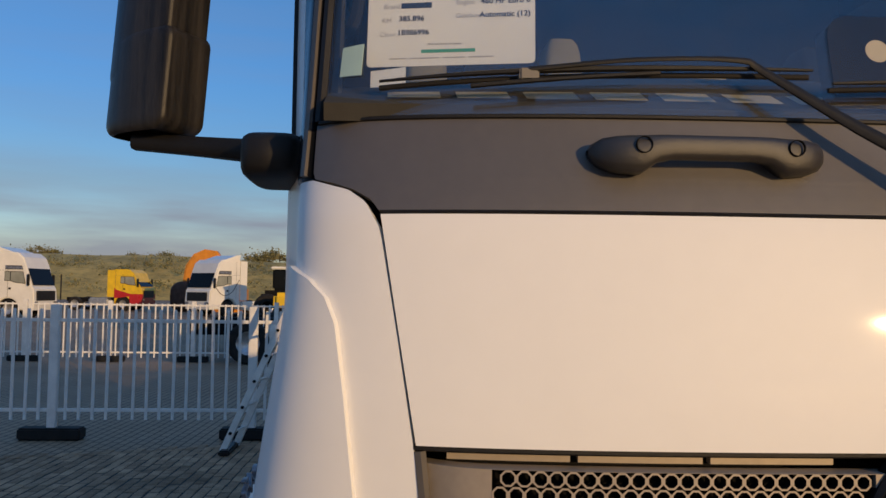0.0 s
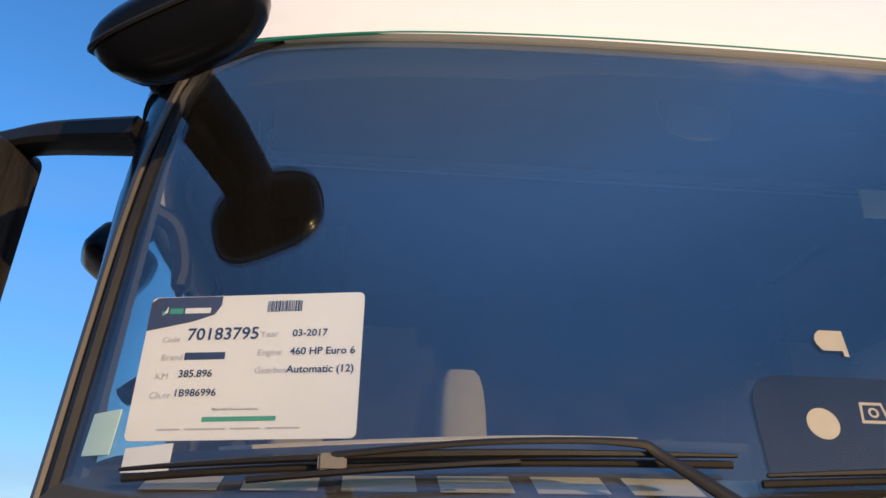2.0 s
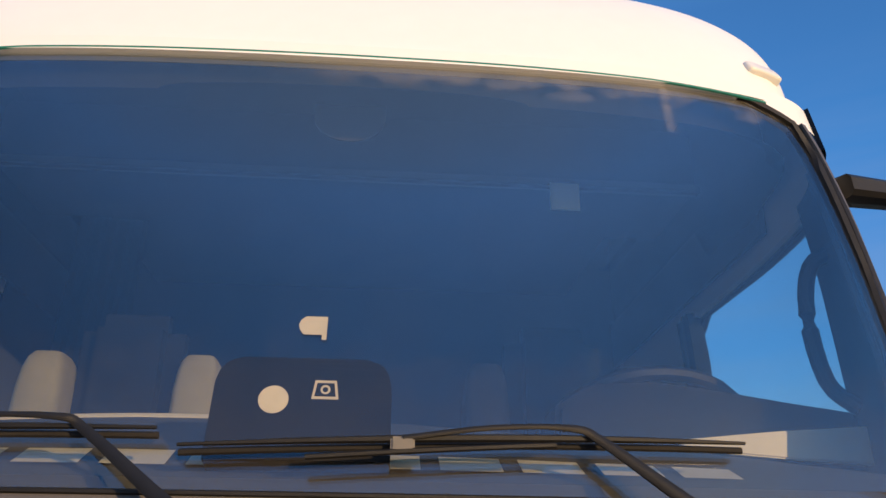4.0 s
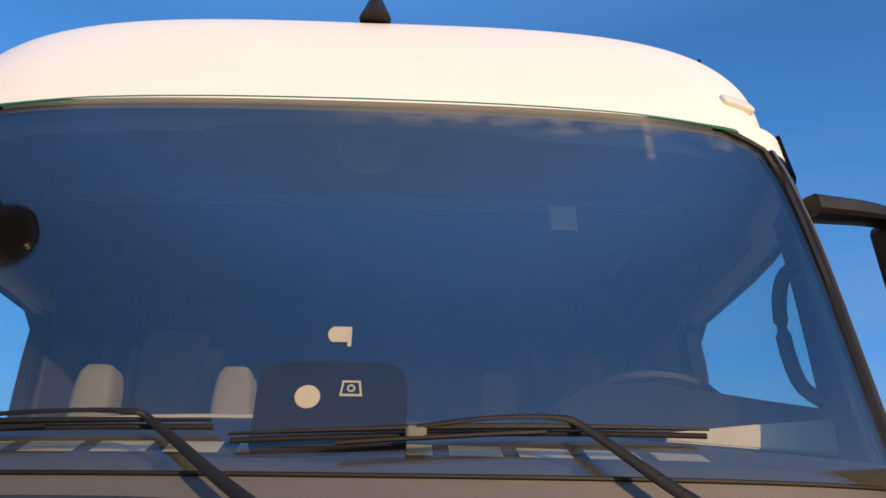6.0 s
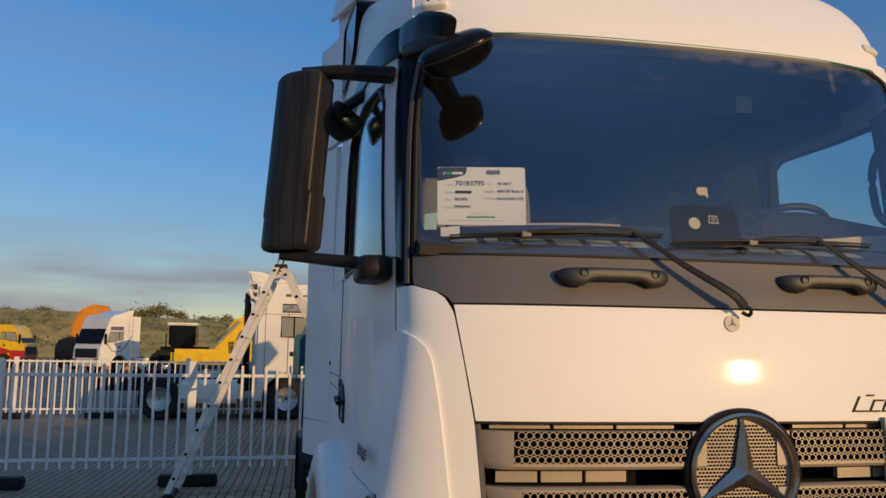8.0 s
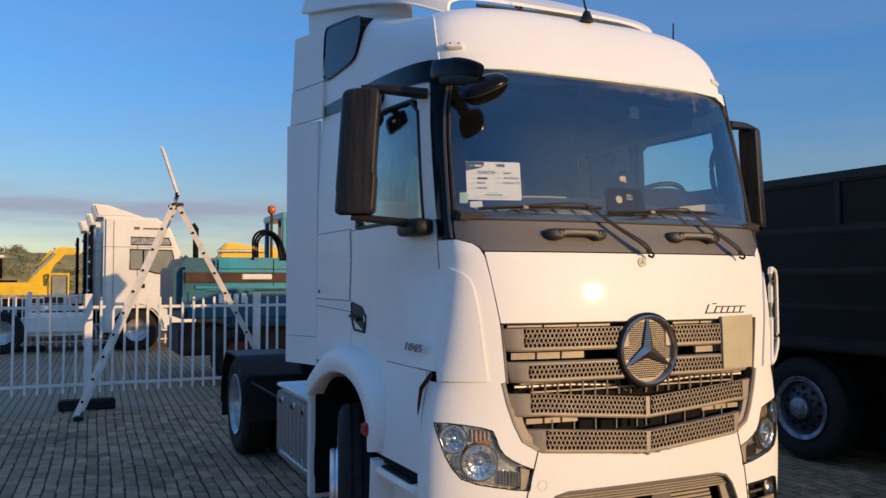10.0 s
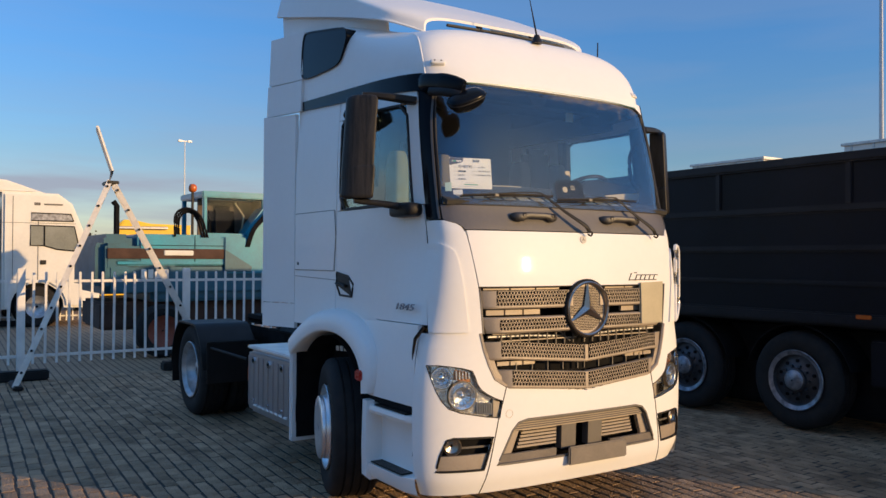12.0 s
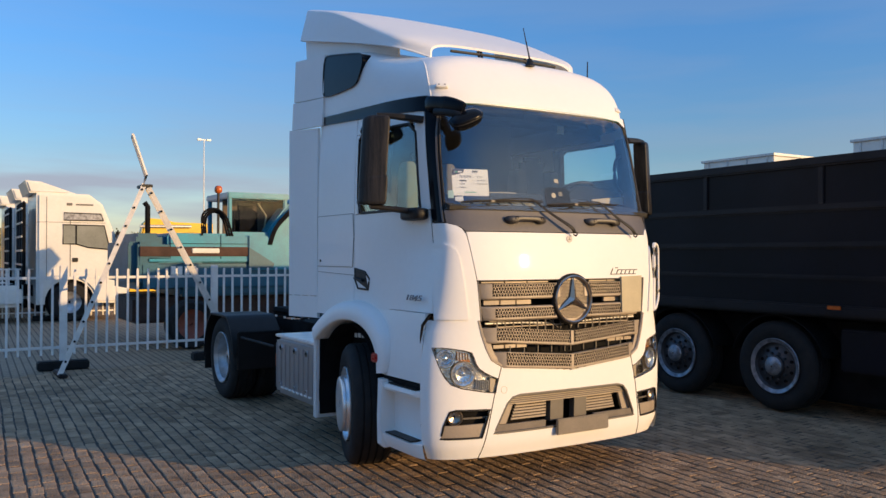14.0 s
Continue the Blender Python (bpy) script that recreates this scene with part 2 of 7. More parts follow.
# near-black for black parts, and for recesses with shade in the colour
M["dark"] = mat("dark_part_and_shade", (0.012, 0.012, 0.013), 0.85, spec=0.12, vary=0.2, scale=7)
def stain(m, size, low, high, color):
    """Dark oil and dirt patches laid over a surface, at ground scale."""
    n, l = m.node_tree.nodes, m.node_tree.links
    sock = n["Principled BSDF"].inputs["Base Color"]
    was = sock.links[0].from_socket
    g, t, r, x = n.new("ShaderNodeNewGeometry"), n.new("ShaderNodeTexNoise"), n.new("ShaderNodeMapRange"), n.new("ShaderNodeMixRGB")
    t.inputs["Scale"].default_value, t.inputs["Detail"].default_value, t.inputs["Roughness"].default_value = size, 7, 0.62
    r.inputs["From Min"].default_value, r.inputs["From Max"].default_value = low, high
    x.blend_type, x.inputs["Color2"].default_value = "MULTIPLY", (*color, 1)
    l.new(g.outputs["Position"], t.inputs["Vector"])
    l.new(t.outputs[0], r.inputs["Value"])
    l.new(r.outputs[0], x.inputs["Fac"])
    l.new(was, x.inputs["Color1"])
    l.new(x.outputs[0], sock)


M["rubber"] = mat("tyre_rubber", (0.010, 0.010, 0.011), 0.8, vary=0.25, scale=9, bump=0.3, bump_scale=200, second=(0.026, 0.023, 0.021), spec=0.3)
M["chrome"] = mat("chrome", (0.80, 0.80, 0.80), 0.10, metal=1.0, vary=0.05, scale=20, rvar=0.05)
M["box_alu"] = mat("dull_box_aluminium", (0.45, 0.46, 0.50), 0.36, metal=0.9, vary=0.06, scale=3, bump=0.05, bump_scale=300)
M["alu"] = mat("brushed_aluminium", (0.88, 0.88, 0.90), 0.36, metal=0.85, vary=0.10, scale=8, bump=0.08, bump_scale=300)
M["steel"] = mat("grey_wheel_steel", (0.58, 0.58, 0.59), 0.38, metal=0.7, vary=0.2, scale=10, bump=0.1)
# rim steel darkened: the shade on the tipper's wheels is in this colour
M["rim_dark"] = mat("shaded_dark_rim", (0.085, 0.085, 0.095), 0.5, metal=0.6, vary=0.25, scale=10)
M["orange"] = mat("amber_plastic", (0.60, 0.13, 0.02), 0.25, vary=0.1, scale=30)
M["red"] = mat("red_plastic", (0.45, 0.03, 0.02), 0.3, vary=0.1, scale=30)
M["card"] = mat("card_paper", (0.90, 0.85, 0.78), 0.45, vary=0.02, scale=4, rvar=0.05)
M["ink"] = mat("black_ink", (0.02, 0.02, 0.022), 0.5, vary=0.05)
M["ink_grey"] = mat("pale_grey_ink", (0.50, 0.47, 0.45), 0.5, vary=0.05)
M["ink_brown"] = mat("dark_print", (0.055, 0.045, 0.042), 0.45, vary=0.1)
M["ink_green"] = mat("green_ink", (0.06, 0.36, 0.17), 0.5, vary=0.05)
M["seat"] = mat("grey_beige_fabric", (0.25, 0.225, 0.155), 0.85, vary=0.12, scale=8, bump=0.3, bump_scale=500)
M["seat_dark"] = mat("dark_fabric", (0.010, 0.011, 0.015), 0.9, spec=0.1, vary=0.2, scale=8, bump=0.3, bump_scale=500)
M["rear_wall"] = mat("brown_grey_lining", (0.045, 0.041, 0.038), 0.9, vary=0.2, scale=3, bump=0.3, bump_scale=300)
M["dash_grey"] = mat("grey_dash_plastic", (0.060, 0.057, 0.050), 0.75, spec=0.15, vary=0.12, scale=4, bump=0.15, bump_scale=500)
M["trim"] = mat("dark_grey_trim", (0.055, 0.056, 0.060), 0.7, spec=0.2, vary=0.12, scale=4, bump=0.15, bump_scale=500)
M["trim_light"] = mat("beige_trim", (0.55, 0.46, 0.30), 0.6, vary=0.1, scale=4, bump=0.1)
M["galv"] = mat("white_galvanised_fence", (0.86, 0.83, 0.78), 0.40, vary=0.1, scale=6, bump=0.1)
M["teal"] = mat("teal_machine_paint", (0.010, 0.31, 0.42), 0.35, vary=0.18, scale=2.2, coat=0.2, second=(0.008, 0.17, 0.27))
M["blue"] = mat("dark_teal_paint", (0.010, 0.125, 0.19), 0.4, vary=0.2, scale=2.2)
M["yellow"] = mat("yellow_machine_paint", (0.85, 0.55, 0.02), 0.4, vary=0.12, scale=2.5, coat=0.15)
M["orange_paint"] = mat("orange_machine_paint", (0.70, 0.26, 0.02), 0.4, vary=0.12, scale=2.0)
M["redpaint"] = mat("red_truck_paint", (0.50, 0.02, 0.02), 0.3, vary=0.1, scale=2.0, coat=0.3)
M["redpaint_dull"] = mat("faded_red_rim", (0.30, 0.07, 0.035), 0.6, vary=0.2, scale=6)
M["ex_liner"] = mat("brown_cab_lining", (0.16, 0.12, 0.09), 0.8, vary=0.15, scale=4)
M["rust"] = mat("rusty_steel", (0.085, 0.04, 0.025), 0.8, vary=0.25, scale=4, bump=0.4)
M["navy"] = mat("black_tipper_paint", (0.0072, 0.0082, 0.0130), 0.45, vary=0.3, scale=1.4, bump=0.1, bump_scale=20, second=(0.0065, 0.0062, 0.0068), spec=0.16)
M["rail"] = mat("blue_black_rail_paint", (0.016, 0.016, 0.020), 0.42, vary=0.25, scale=2, spec=0.22)
M["rim_worn"] = mat("worn_grey_rim", (0.38, 0.39, 0.43), 0.42, metal=0.6, vary=0.35, scale=14)
M["mirrorglass"] = mat("mirror_silver", (0.85, 0.87, 0.88), 0.03, metal=1.0, vary=0.01, rvar=0.01)
M["wscreen"] = glass_mat("windscreen_glass", (0.96, 0.98, 0.98), ior=1.85, dirt=0.010, dirt_color=(0.38, 0.34, 0.30), edge=True)
M["sglass"] = glass_mat("side_glass", (0.86, 1.0, 1.0), ior=1.85, dirt=0.01)
M["lens"] = glass_mat("lamp_lens", (0.97, 0.98, 0.98), ior=1.30)
M["darkglass"] = mat("dark_glass", (0.006, 0.008, 0.012), 0.06, coat=0.0, vary=0.1, rvar=0.03, spec=0.1)
M["greyglass"] = mat("grey_green_glass", (0.30, 0.31, 0.27), 0.08, vary=0.15, scale=2, rvar=0.04)
# concrete near black: the shade on the fence feet is in the colour
M["concrete"] = mat("concrete_block", (0.010, 0.010, 0.010), 0.85, vary=0.2, scale=8, bump=0.4)
M["paver"] = mat("concrete_paver", (0.50, 0.33, 0.20), 0.85, vary=0.20, scale=5, fine=160, bump=1.0, bump_scale=55, island=0.24, spec=0.3)
for _b in [q for q in M["paver"].node_tree.nodes if q.bl_idname == "ShaderNodeBump"]:
    _b.inputs["Distance"].default_value = 0.030
stain(M["paver"], 0.55, 0.55, 0.72, (0.42, 0.40, 0.38))
stain(M["paver"], 2.6, 0.56, 0.68, (0.60, 0.58, 0.56))
M["joint"] = mat("joint_sand", (0.055, 0.046, 0.036), 0.95, vary=0.25, scale=3, bump=0.4, bump_scale=120)
M["glass_edge"] = mat("green_glass_edge", (0.02, 0.20, 0.15), 0.3, vary=0.1, scale=20)
M["sticker"] = mat("pale_green_sticker", (0.50, 0.66, 0.58), 0.4, vary=0.05)
M["leaf"] = mat("dry_foliage", (0.23, 0.19, 0.075), 0.8, vary=0.25, scale=0.6, second=(0.10, 0.11, 0.045))


# ---- building tools ----
def mesh_of(bm, name, smooth=40):
    me = bpy.data.meshes.new(name)
    bmesh.ops.recalc_face_normals(bm, faces=bm.faces[:])
    if smooth:
        for f in bm.faces:
            f.smooth = True
        for e in bm.edges:
            if len(e.link_faces) == 2 and e.calc_face_angle(0) > radians(smooth):
                e.smooth = False
    bm.to_mesh(me)
    bm.free()
    return me


def part(name, bm, material, parent=None, label="", smooth=40):
    """One mesh object under a thing or a part."""
    ob = new(name, mesh_of(bm, name, smooth))
    ob.data.materials.append(M[material] if isinstance(material, str) else material)
    if parent:
        ob.parent = parent
    return tagged(ob, label)


def thing(name, label, category, group="", at=(0, 0, 0), turn=0.0):
    ob = new(name)
    ob.matrix_basis = pose(*at, 0, 0, turn)
    ob.empty_display_size = 0.2
    return tagged(ob, label, category, group)


def box(bm, x0, x1, y0, y1, z0, z1, bevel=0.0, m=None, seg=2):
    c = Matrix.Translation(((x0 + x1) / 2, (y0 + y1) / 2, (z0 + z1) / 2)) @ Matrix.Diagonal((abs(x1 - x0), abs(y1 - y0), abs(z1 - z0), 1))
    r = bmesh.ops.create_cube(bm, size=1.0, matrix=(m or Matrix()) @ c)
    if bevel:
        es = list({e for v in r["verts"] for e in v.link_edges})
        bmesh.ops.bevel(bm, geom=es, offset=bevel, segments=seg, affect="EDGES", clamp_overlap=True)
    return bm


def boxes(*items, bevel=0.0):
    bm = bmesh.new()
    for it in items:
        box(bm, *it, bevel=bevel)
    return bm


def grid(pts, close_u=False, close_v=False, bm=None):
    """A sheet through rows of points."""
    bm = bm or bmesh.new()
    vs = [[bm.verts.new(p) for p in row] for row in pts]
    nu, nv = len(vs), len(vs[0])
    for i in range(nu - (0 if close_u else 1)):
        for j in range(nv - (0 if close_v else 1)):
            q = [vs[i][j], vs[i][(j + 1) % nv], vs[(i + 1) % nu][(j + 1) % nv], vs[(i + 1) % nu][j]]
            if len({v.index if v.index >= 0 else id(v) for v in q}) == 4:
                try:
                    bm.faces.new(q)
                except ValueError:
                    pass
    return bm


def shell(pts, normals, thick, bm=None):
    """A sheet with thickness: outer rows, inner rows offset against the normals, and rims."""
    bm = bm or bmesh.new()
    nu, nv = len(pts), len(pts[0])
    a = [[bm.verts.new(p) for p in row] for row in pts]
    b = [[bm.verts.new(Vector(p) - Vector(n) * thick) for p, n in zip(r, q)] for r, q in zip(pts, normals)]
    for i in range(nu - 1):
        for j in range(nv - 1):
            bm.faces.new((a[i][j], a[i][j + 1], a[i + 1][j + 1], a[i + 1][j]))
            bm.faces.new((b[i][j], b[i + 1][j], b[i + 1][j + 1], b[i][j + 1]))
    for i in range(nu - 1):
        for j in (0, nv - 1):
            bm.faces.new((a[i][j], a[i + 1][j], b[i + 1][j], b[i][j]))
    for j in range(nv - 1):
        for i in (0, nu - 1):
            bm.faces.new((a[i][j], b[i][j], b[i][j + 1], a[i][j + 1]))
    return bm


def prism(outline, y0, y1, plane="xz", bm=None, bevel=0.0):
    """A flat outline pushed along the third axis."""
    bm = bm or bmesh.new()
    def at(p, d):
        return {"xz": (p[0], d, p[1]), "yz": (d, p[0], p[1]), "xy": (p[0], p[1], d)}[plane]
    lo = [bm.verts.new(at(p, y0)) for p in outline]
    hi = [bm.verts.new(at(p, y1)) for p in outline]
    n = len(outline)
    fs = [bm.faces.new(lo), bm.faces.new(hi[::-1])]
    for i in range(n):
        fs.append(bm.faces.new((lo[i], hi[i], hi[(i + 1) % n], lo[(i + 1) % n])))
    if bevel:
        bmesh.ops.recalc_face_normals(bm, faces=fs)
        es = [e for f in fs[:2] for e in f.edges]
        bmesh.ops.bevel(bm, geom=es, offset=bevel, segments=2, affect="EDGES", clamp_overlap=True)
    return bm


def smooth_path(path, n=6):
    """Catmull-Rom points through a few corners."""
    p = [Vector(q) for q in path]
    p = [2 * p[0] - p[1], *p, 2 * p[-1] - p[-2]]
    out = []
    for i in range(1, len(p) - 2):
        for k in range(n):
            t = k / n
            out.append(0.5 * (2 * p[i] + (p[i + 1] - p[i - 1]) * t + (2 * p[i - 1] - 5 * p[i] + 4 * p[i + 1] - p[i + 2]) * t * t + (3 * p[i] - p[i - 1] - 3 * p[i + 1] + p[i + 2]) * t ** 3))
    return out + [p[-2]]


def tube(path, r, sides=8, bm=None, flat=1.0, up=(0, 0, 1), power=2.0):
    """A rod along a path; r is a number or a list; flat squashes it across up; power over 2 squares its section."""
    bm = bm or bmesh.new()
    p = [Vector(q) for q in path]
    rows = []
    for i, q in enumerate(p):
        d = (p[min(i + 1, len(p) - 1)] - p[max(i - 1, 0)]).normalized()
        s = d.cross(Vector(up))
        if s.length < 1e-3:
            s = d.cross(Vector((1, 0, 0)))
        s.normalize()
        u = s.cross(d)
        rr = r[i] if isinstance(r, (list, tuple)) else r
        row = []
        for k in range(sides):
            a = 2 * math.pi * (k + 0.5) / sides
            c, t = math.cos(a), math.sin(a)
            c, t = math.copysign(abs(c) ** (2 / power), c), math.copysign(abs(t) ** (2 / power), t)
            row.append(q + s * c * rr + u * t * rr * flat)
        rows.append(row)
    vs = [[bm.verts.new(v) for v in row] for row in rows]
    for i in range(len(vs) - 1):
        for k in range(sides):
            bm.faces.new((vs[i][k], vs[i][(k + 1) % sides], vs[i + 1][(k + 1) % sides], vs[i + 1][k]))
    bm.faces.new(vs[0][::-1])
    bm.faces.new(vs[-1])
    return bm


def lathe(profile, n=48, m=None, bm=None):
    """A turned body: (radius, height) pairs round the x axis, closed."""
    bm = bm or bmesh.new()
    m = m or Matrix()
    rows = [[bm.verts.new(m @ Vector((h, r * math.cos(2 * math.pi * k / n), r * math.sin(2 * math.pi * k / n)))) for k in range(n)] for r, h in profile]
    for i in range(len(rows)):
        j = (i + 1) % len(rows)
        for k in range(n):
            bm.faces.new((rows[i][k], rows[i][(k + 1) % n], rows[j][(k + 1) % n], rows[j][k]))
    return bm


def disc(bm, centre, axis, r, thick, n=16):
    q = Vector(axis).normalized().to_track_quat("Z", "Y").to_matrix().to_4x4()
    bmesh.ops.create_cone(bm, cap_ends=True, segments=n, radius1=r, radius2=r, depth=thick, matrix=Matrix.Translation(centre) @ q)
    return bm


def blob(bm, centre, size, m=None, power=2.6, nu=20, nv=12):
    """A rounded box-like body."""
    def sp(v, e):
        return math.copysign(abs(v) ** e, v)
    rows = []
    for i in range(nv + 1):
        a = -math.pi / 2 + math.pi * i / nv
        row = []
        for k in range(nu):
            b = 2 * math.pi * k / nu
            e = 2 / power
            v = Vector((sp(math.cos(a), e) * sp(math.cos(b), e) * size[0], sp(math.cos(a), e) * sp(math.sin(b), e) * size[1], sp(math.sin(a), e) * size[2]))
            row.append(Vector(centre) + ((m @ v) if m else v))
        rows.append(row)
    vs = [[bm.verts.new(v) for v in row] for row in rows]
    for i in range(nv):
        for k in range(nu):
            bm.faces.new((vs[i][k], vs[i][(k + 1) % nu], vs[i + 1][(k + 1) % nu], vs[i + 1][k]))
    bmesh.ops.remove_doubles(bm, verts=[v for r in (vs[0], vs[-1]) for v in r], dist=1e-5)
    return bm


def lettering(name, text, size, m, material, parent, label="", depth=0.0, shear=0.0, align="LEFT", bold=0.0):
    """Words as a mesh, lying in the local xz plane of m."""
    cu = bpy.data.curves.new(name, "FONT")
    cu.body, cu.size, cu.extrude, cu.shear, cu.align_x, cu.offset = text, size, depth, shear, align, bold
    cu.resolution_u = 3
    tmp = bpy.data.objects.new(name, cu)
    scene.collection.objects.link(tmp)
    me = bpy.data.meshes.new_from_object(tmp.evaluated_get(bpy.context.evaluated_depsgraph_get()))
    bpy.data.objects.remove(tmp)
    bpy.data.curves.remove(cu)
    me.transform(m @ pose(0, 0, 0, 90, 0, 0))
    ob = new(name, me)
    me.materials.append(M[material])
    ob.parent = parent
    return tagged(ob, label)


def table(rows):
    """A smooth curve through (position, value) rows."""
    ps = [r[0] for r in rows]
    def f(z):
        if z <= ps[0]:
            return rows[0][1]
        if z >= ps[-1]:
            return rows[-1][1]
        i = next(k for k in range(len(ps) - 1) if ps[k] <= z <= ps[k + 1])
        t = (z - ps[i]) / (ps[i + 1] - ps[i])
        def slope(k):
            a, b = max(k - 1, 0), min(k + 1, len(ps) - 1)
            return (rows[b][1] - rows[a][1]) / (ps[b] - ps[a])
        h = ps[i + 1] - ps[i]
        a, b, c, d = rows[i][1], rows[i + 1][1], slope(i) * h, slope(i + 1) * h
        return a * (2 * t ** 3 - 3 * t * t + 1) + c * (t ** 3 - 2 * t * t + t) + b * (3 * t * t - 2 * t ** 3) + d * (t ** 3 - t * t)
    return f


# ---- the cab's skin: every outer panel lies on one rounded form, u metres round from the middle, z up ----
front_y = table([(0.26, 0.02), (0.40, -0.03), (0.60, -0.045), (0.90, -0.05), (1.2, -0.045), (1.57, -0.045), (1.75, -0.030), (1.88, -0.013), (1.93, -0.003), (2.09, 0.055), (2.3, 0.108), (2.6, 0.178), (2.86, 0.245), (2.95, 0.268)])
half_w = table([(0.26, 1.12), (0.40, 1.17), (0.70, 1.185), (0.95, 1.18), (1.15, 1.155), (1.30, 1.135), (1.57, 1.13), (2.1, 1.127), (2.6, 1.118), (2.86, 1.10), (2.95, 1.095)])
CORNER, BOW, POWER, TAPER = 0.33, 0.03, 3.6, 0.075
_plans = {}


def plan(z):
    """The outline at height z: lengths round from the middle, and places."""
    key = round(z, 3)
    if key not in _plans:
        w, y0 = half_w(key), front_y(key)
        a = np.linspace(0, 1, 160) * math.pi / 2
        x = w * np.sin(a) ** (2 / POWER)
        y = y0 + BOW * x ** 2 + CORNER * (1 - np.cos(a) ** (2 / POWER))
        # the upper cab narrows towards its front corners
        x, y = np.r_[x, np.full(13, w)], np.r_[y, np.linspace(y[-1], 1.0, 14)[1:]]
        amp = TAPER * min(max((key - 1.2) / 0.6, 0), 1)
        x = x - amp * (x / w) ** 12 * np.clip((0.98 - y) / 0.62, 0, 1.08) ** 2
        u = np.r_[0, np.cumsum(np.hypot(np.diff(x), np.diff(y)))]
        _plans[key] = (u, x, y)
    return _plans[key]


def lean(x):
    """The driver's half of the cab is slightly narrower."""
    return x - 0.028 * (x / 1.1) ** 3 if x > 0 else x


def spot(u, z):
    us, xs, ys = plan(z)
    a = abs(u)
    if a > us[-1]:
        x, y = xs[-1], ys[-1] + a - us[-1]
    else:
        x, y = np.interp(a, us, xs), np.interp(a, us, ys)
    return Vector((lean(math.copysign(x, u)), y, z))


def facing(u, z):
    e = 0.004
    n = (spot(u + e, z) - spot(u - e, z)).cross(spot(u, z + e) - spot(u, z - e))
    return n.normalized()


def u_y(y, z):
    """Round the left-hand corner to depth y (negative u)."""
    us, xs, ys = plan(z)
    return -float(np.interp(y, ys, us)) if y < ys[-1] else -(us[-1] + y - ys[-1])


def resample(line, n):
    """Points at even steps of index along a polyline of (u, z)."""
    out = []
    for i in range(n):
        t = i / (n - 1) * (len(line) - 1)
        k = min(int(t), len(line) - 2)
        a, b, r = line[k], line[k + 1], t - k
        out.append((a[0] + (b[0] - a[0]) * r, a[1] + (b[1] - a[1]) * r))
    return out


def inside(poly, u, z):
    hit = False
    for (a, b), (c, d) in zip(poly, poly[1:] + poly[:1]):
        if (b > z) != (d > z) and u < (c - a) * (z - b) / (d - b) + a:
            hit = not hit
    return hit


def skin(left, right, nu, nv, off=0.0, thick=0.012, holes=(), side=1, bm=None):
    """A panel of the cab between two edge lines of (u, z), proud by off, with openings."""
    L, R = resample(left, nv), resample(right, nv)
    uv = [[(l[0] + (r[0] - l[0]) * i / (nu - 1), l[1] + (r[1] - l[1]) * i / (nu - 1)) for i in range(nu)] for l, r in zip(L, R)]
    bm = bm or bmesh.new()
    nrm = [[facing(u * side, z) for u, z in row] for row in uv]
    top = [[spot(u * side, z) + n * off for (u, z), n in zip(row, nr)] for row, nr in zip(uv, nrm)]
    if not holes:
        return shell(top, nrm, thick, bm)
    a = [[bm.verts.new(p) for p in row] for row in top]
    b = [[bm.verts.new(p - n * thick) for p, n in zip(row, nr)] for row, nr in zip(top, nrm)]
    for i in range(nv - 1):
        for j in range(nu - 1):
            cu = (uv[i][j][0] + uv[i + 1][j + 1][0]) / 2
            cz = (uv[i][j][1] + uv[i + 1][j + 1][1]) / 2
            if any(inside(h, cu, cz) for h in holes):
                continue
            bm.faces.new((a[i][j], a[i][j + 1], a[i + 1][j + 1], a[i + 1][j]))
            bm.faces.new((b[i][j], b[i + 1][j], b[i + 1][j + 1], b[i][j + 1]))
    bmesh.ops.delete(bm, geom=[v for v in bm.verts if not v.link_faces], context="VERTS")
    return bm


def rim(poly, r, off=0.0, side=1, closed=True, bm=None, step=0.03, flat=1.0):
    """A bead along an outline on the skin."""
    pts = poly + poly[:1] if closed else poly
    line = []
    for (a, b), (c, d) in zip(pts, pts[1:]):
        n = max(int(math.hypot(c - a, d - b) / step), 1)
        line += [(a + (c - a) * k / n, b + (d - b) * k / n) for k in range(n)]
    line.append(pts[-1])
    return tube([spot(u * side, z) + facing(u * side, z) * off for u, z in line], r, 6, bm, flat)


def on_skin(u, z, off=0.0):
    """A frame on the skin: x along it, y inwards, z up it."""
    n = facing(u, z)
    x = (spot(u + 0.004, z) - spot(u - 0.004, z)).normalized()
    return Matrix.Translation(spot(u, z) + n * off) @ Matrix((x, -n, x.cross(-n))).transposed().to_4x4()


# ---- the tractor truck ----
truck = thing("tractor_truck", "white two-axle tractor truck with black trim parked on pavers", "truck")

HEADLIGHT = [(-1.172, 1.093), (-1.100, 1.094), (-1.027, 1.087), (-0.940, 1.073), (-0.880, 1.055), (-0.865, 1.02), (-0.848, 0.973), (-0.820, 0.935), (-0.782, 0.909), (-0.730, 0.882), (-0.677, 0.862), (-0.690, 0.757), (-0.780, 0.768), (-0.862, 0.784), (-0.960, 0.803), (-1.037, 0.831), (-1.080, 0.88), (-1.114, 0.94), (-1.145, 1.02)]
FOG = [(-1.045, 0.638), (-1.00, 0.648), (-0.735, 0.640), (-0.765, 0.54), (-0.794, 0.441), (-1.105, 0.444), (-1.085, 0.54)]
INTAKE = [(-0.48, 0.730), (0.48, 0.730), (0.55, 0.715), (0.595, 0.67), (0.640, 0.58), (0.700, 0.462), (-0.700, 0.462), (-0.640, 0.58), (-0.595, 0.67), (-0.55, 0.715)]
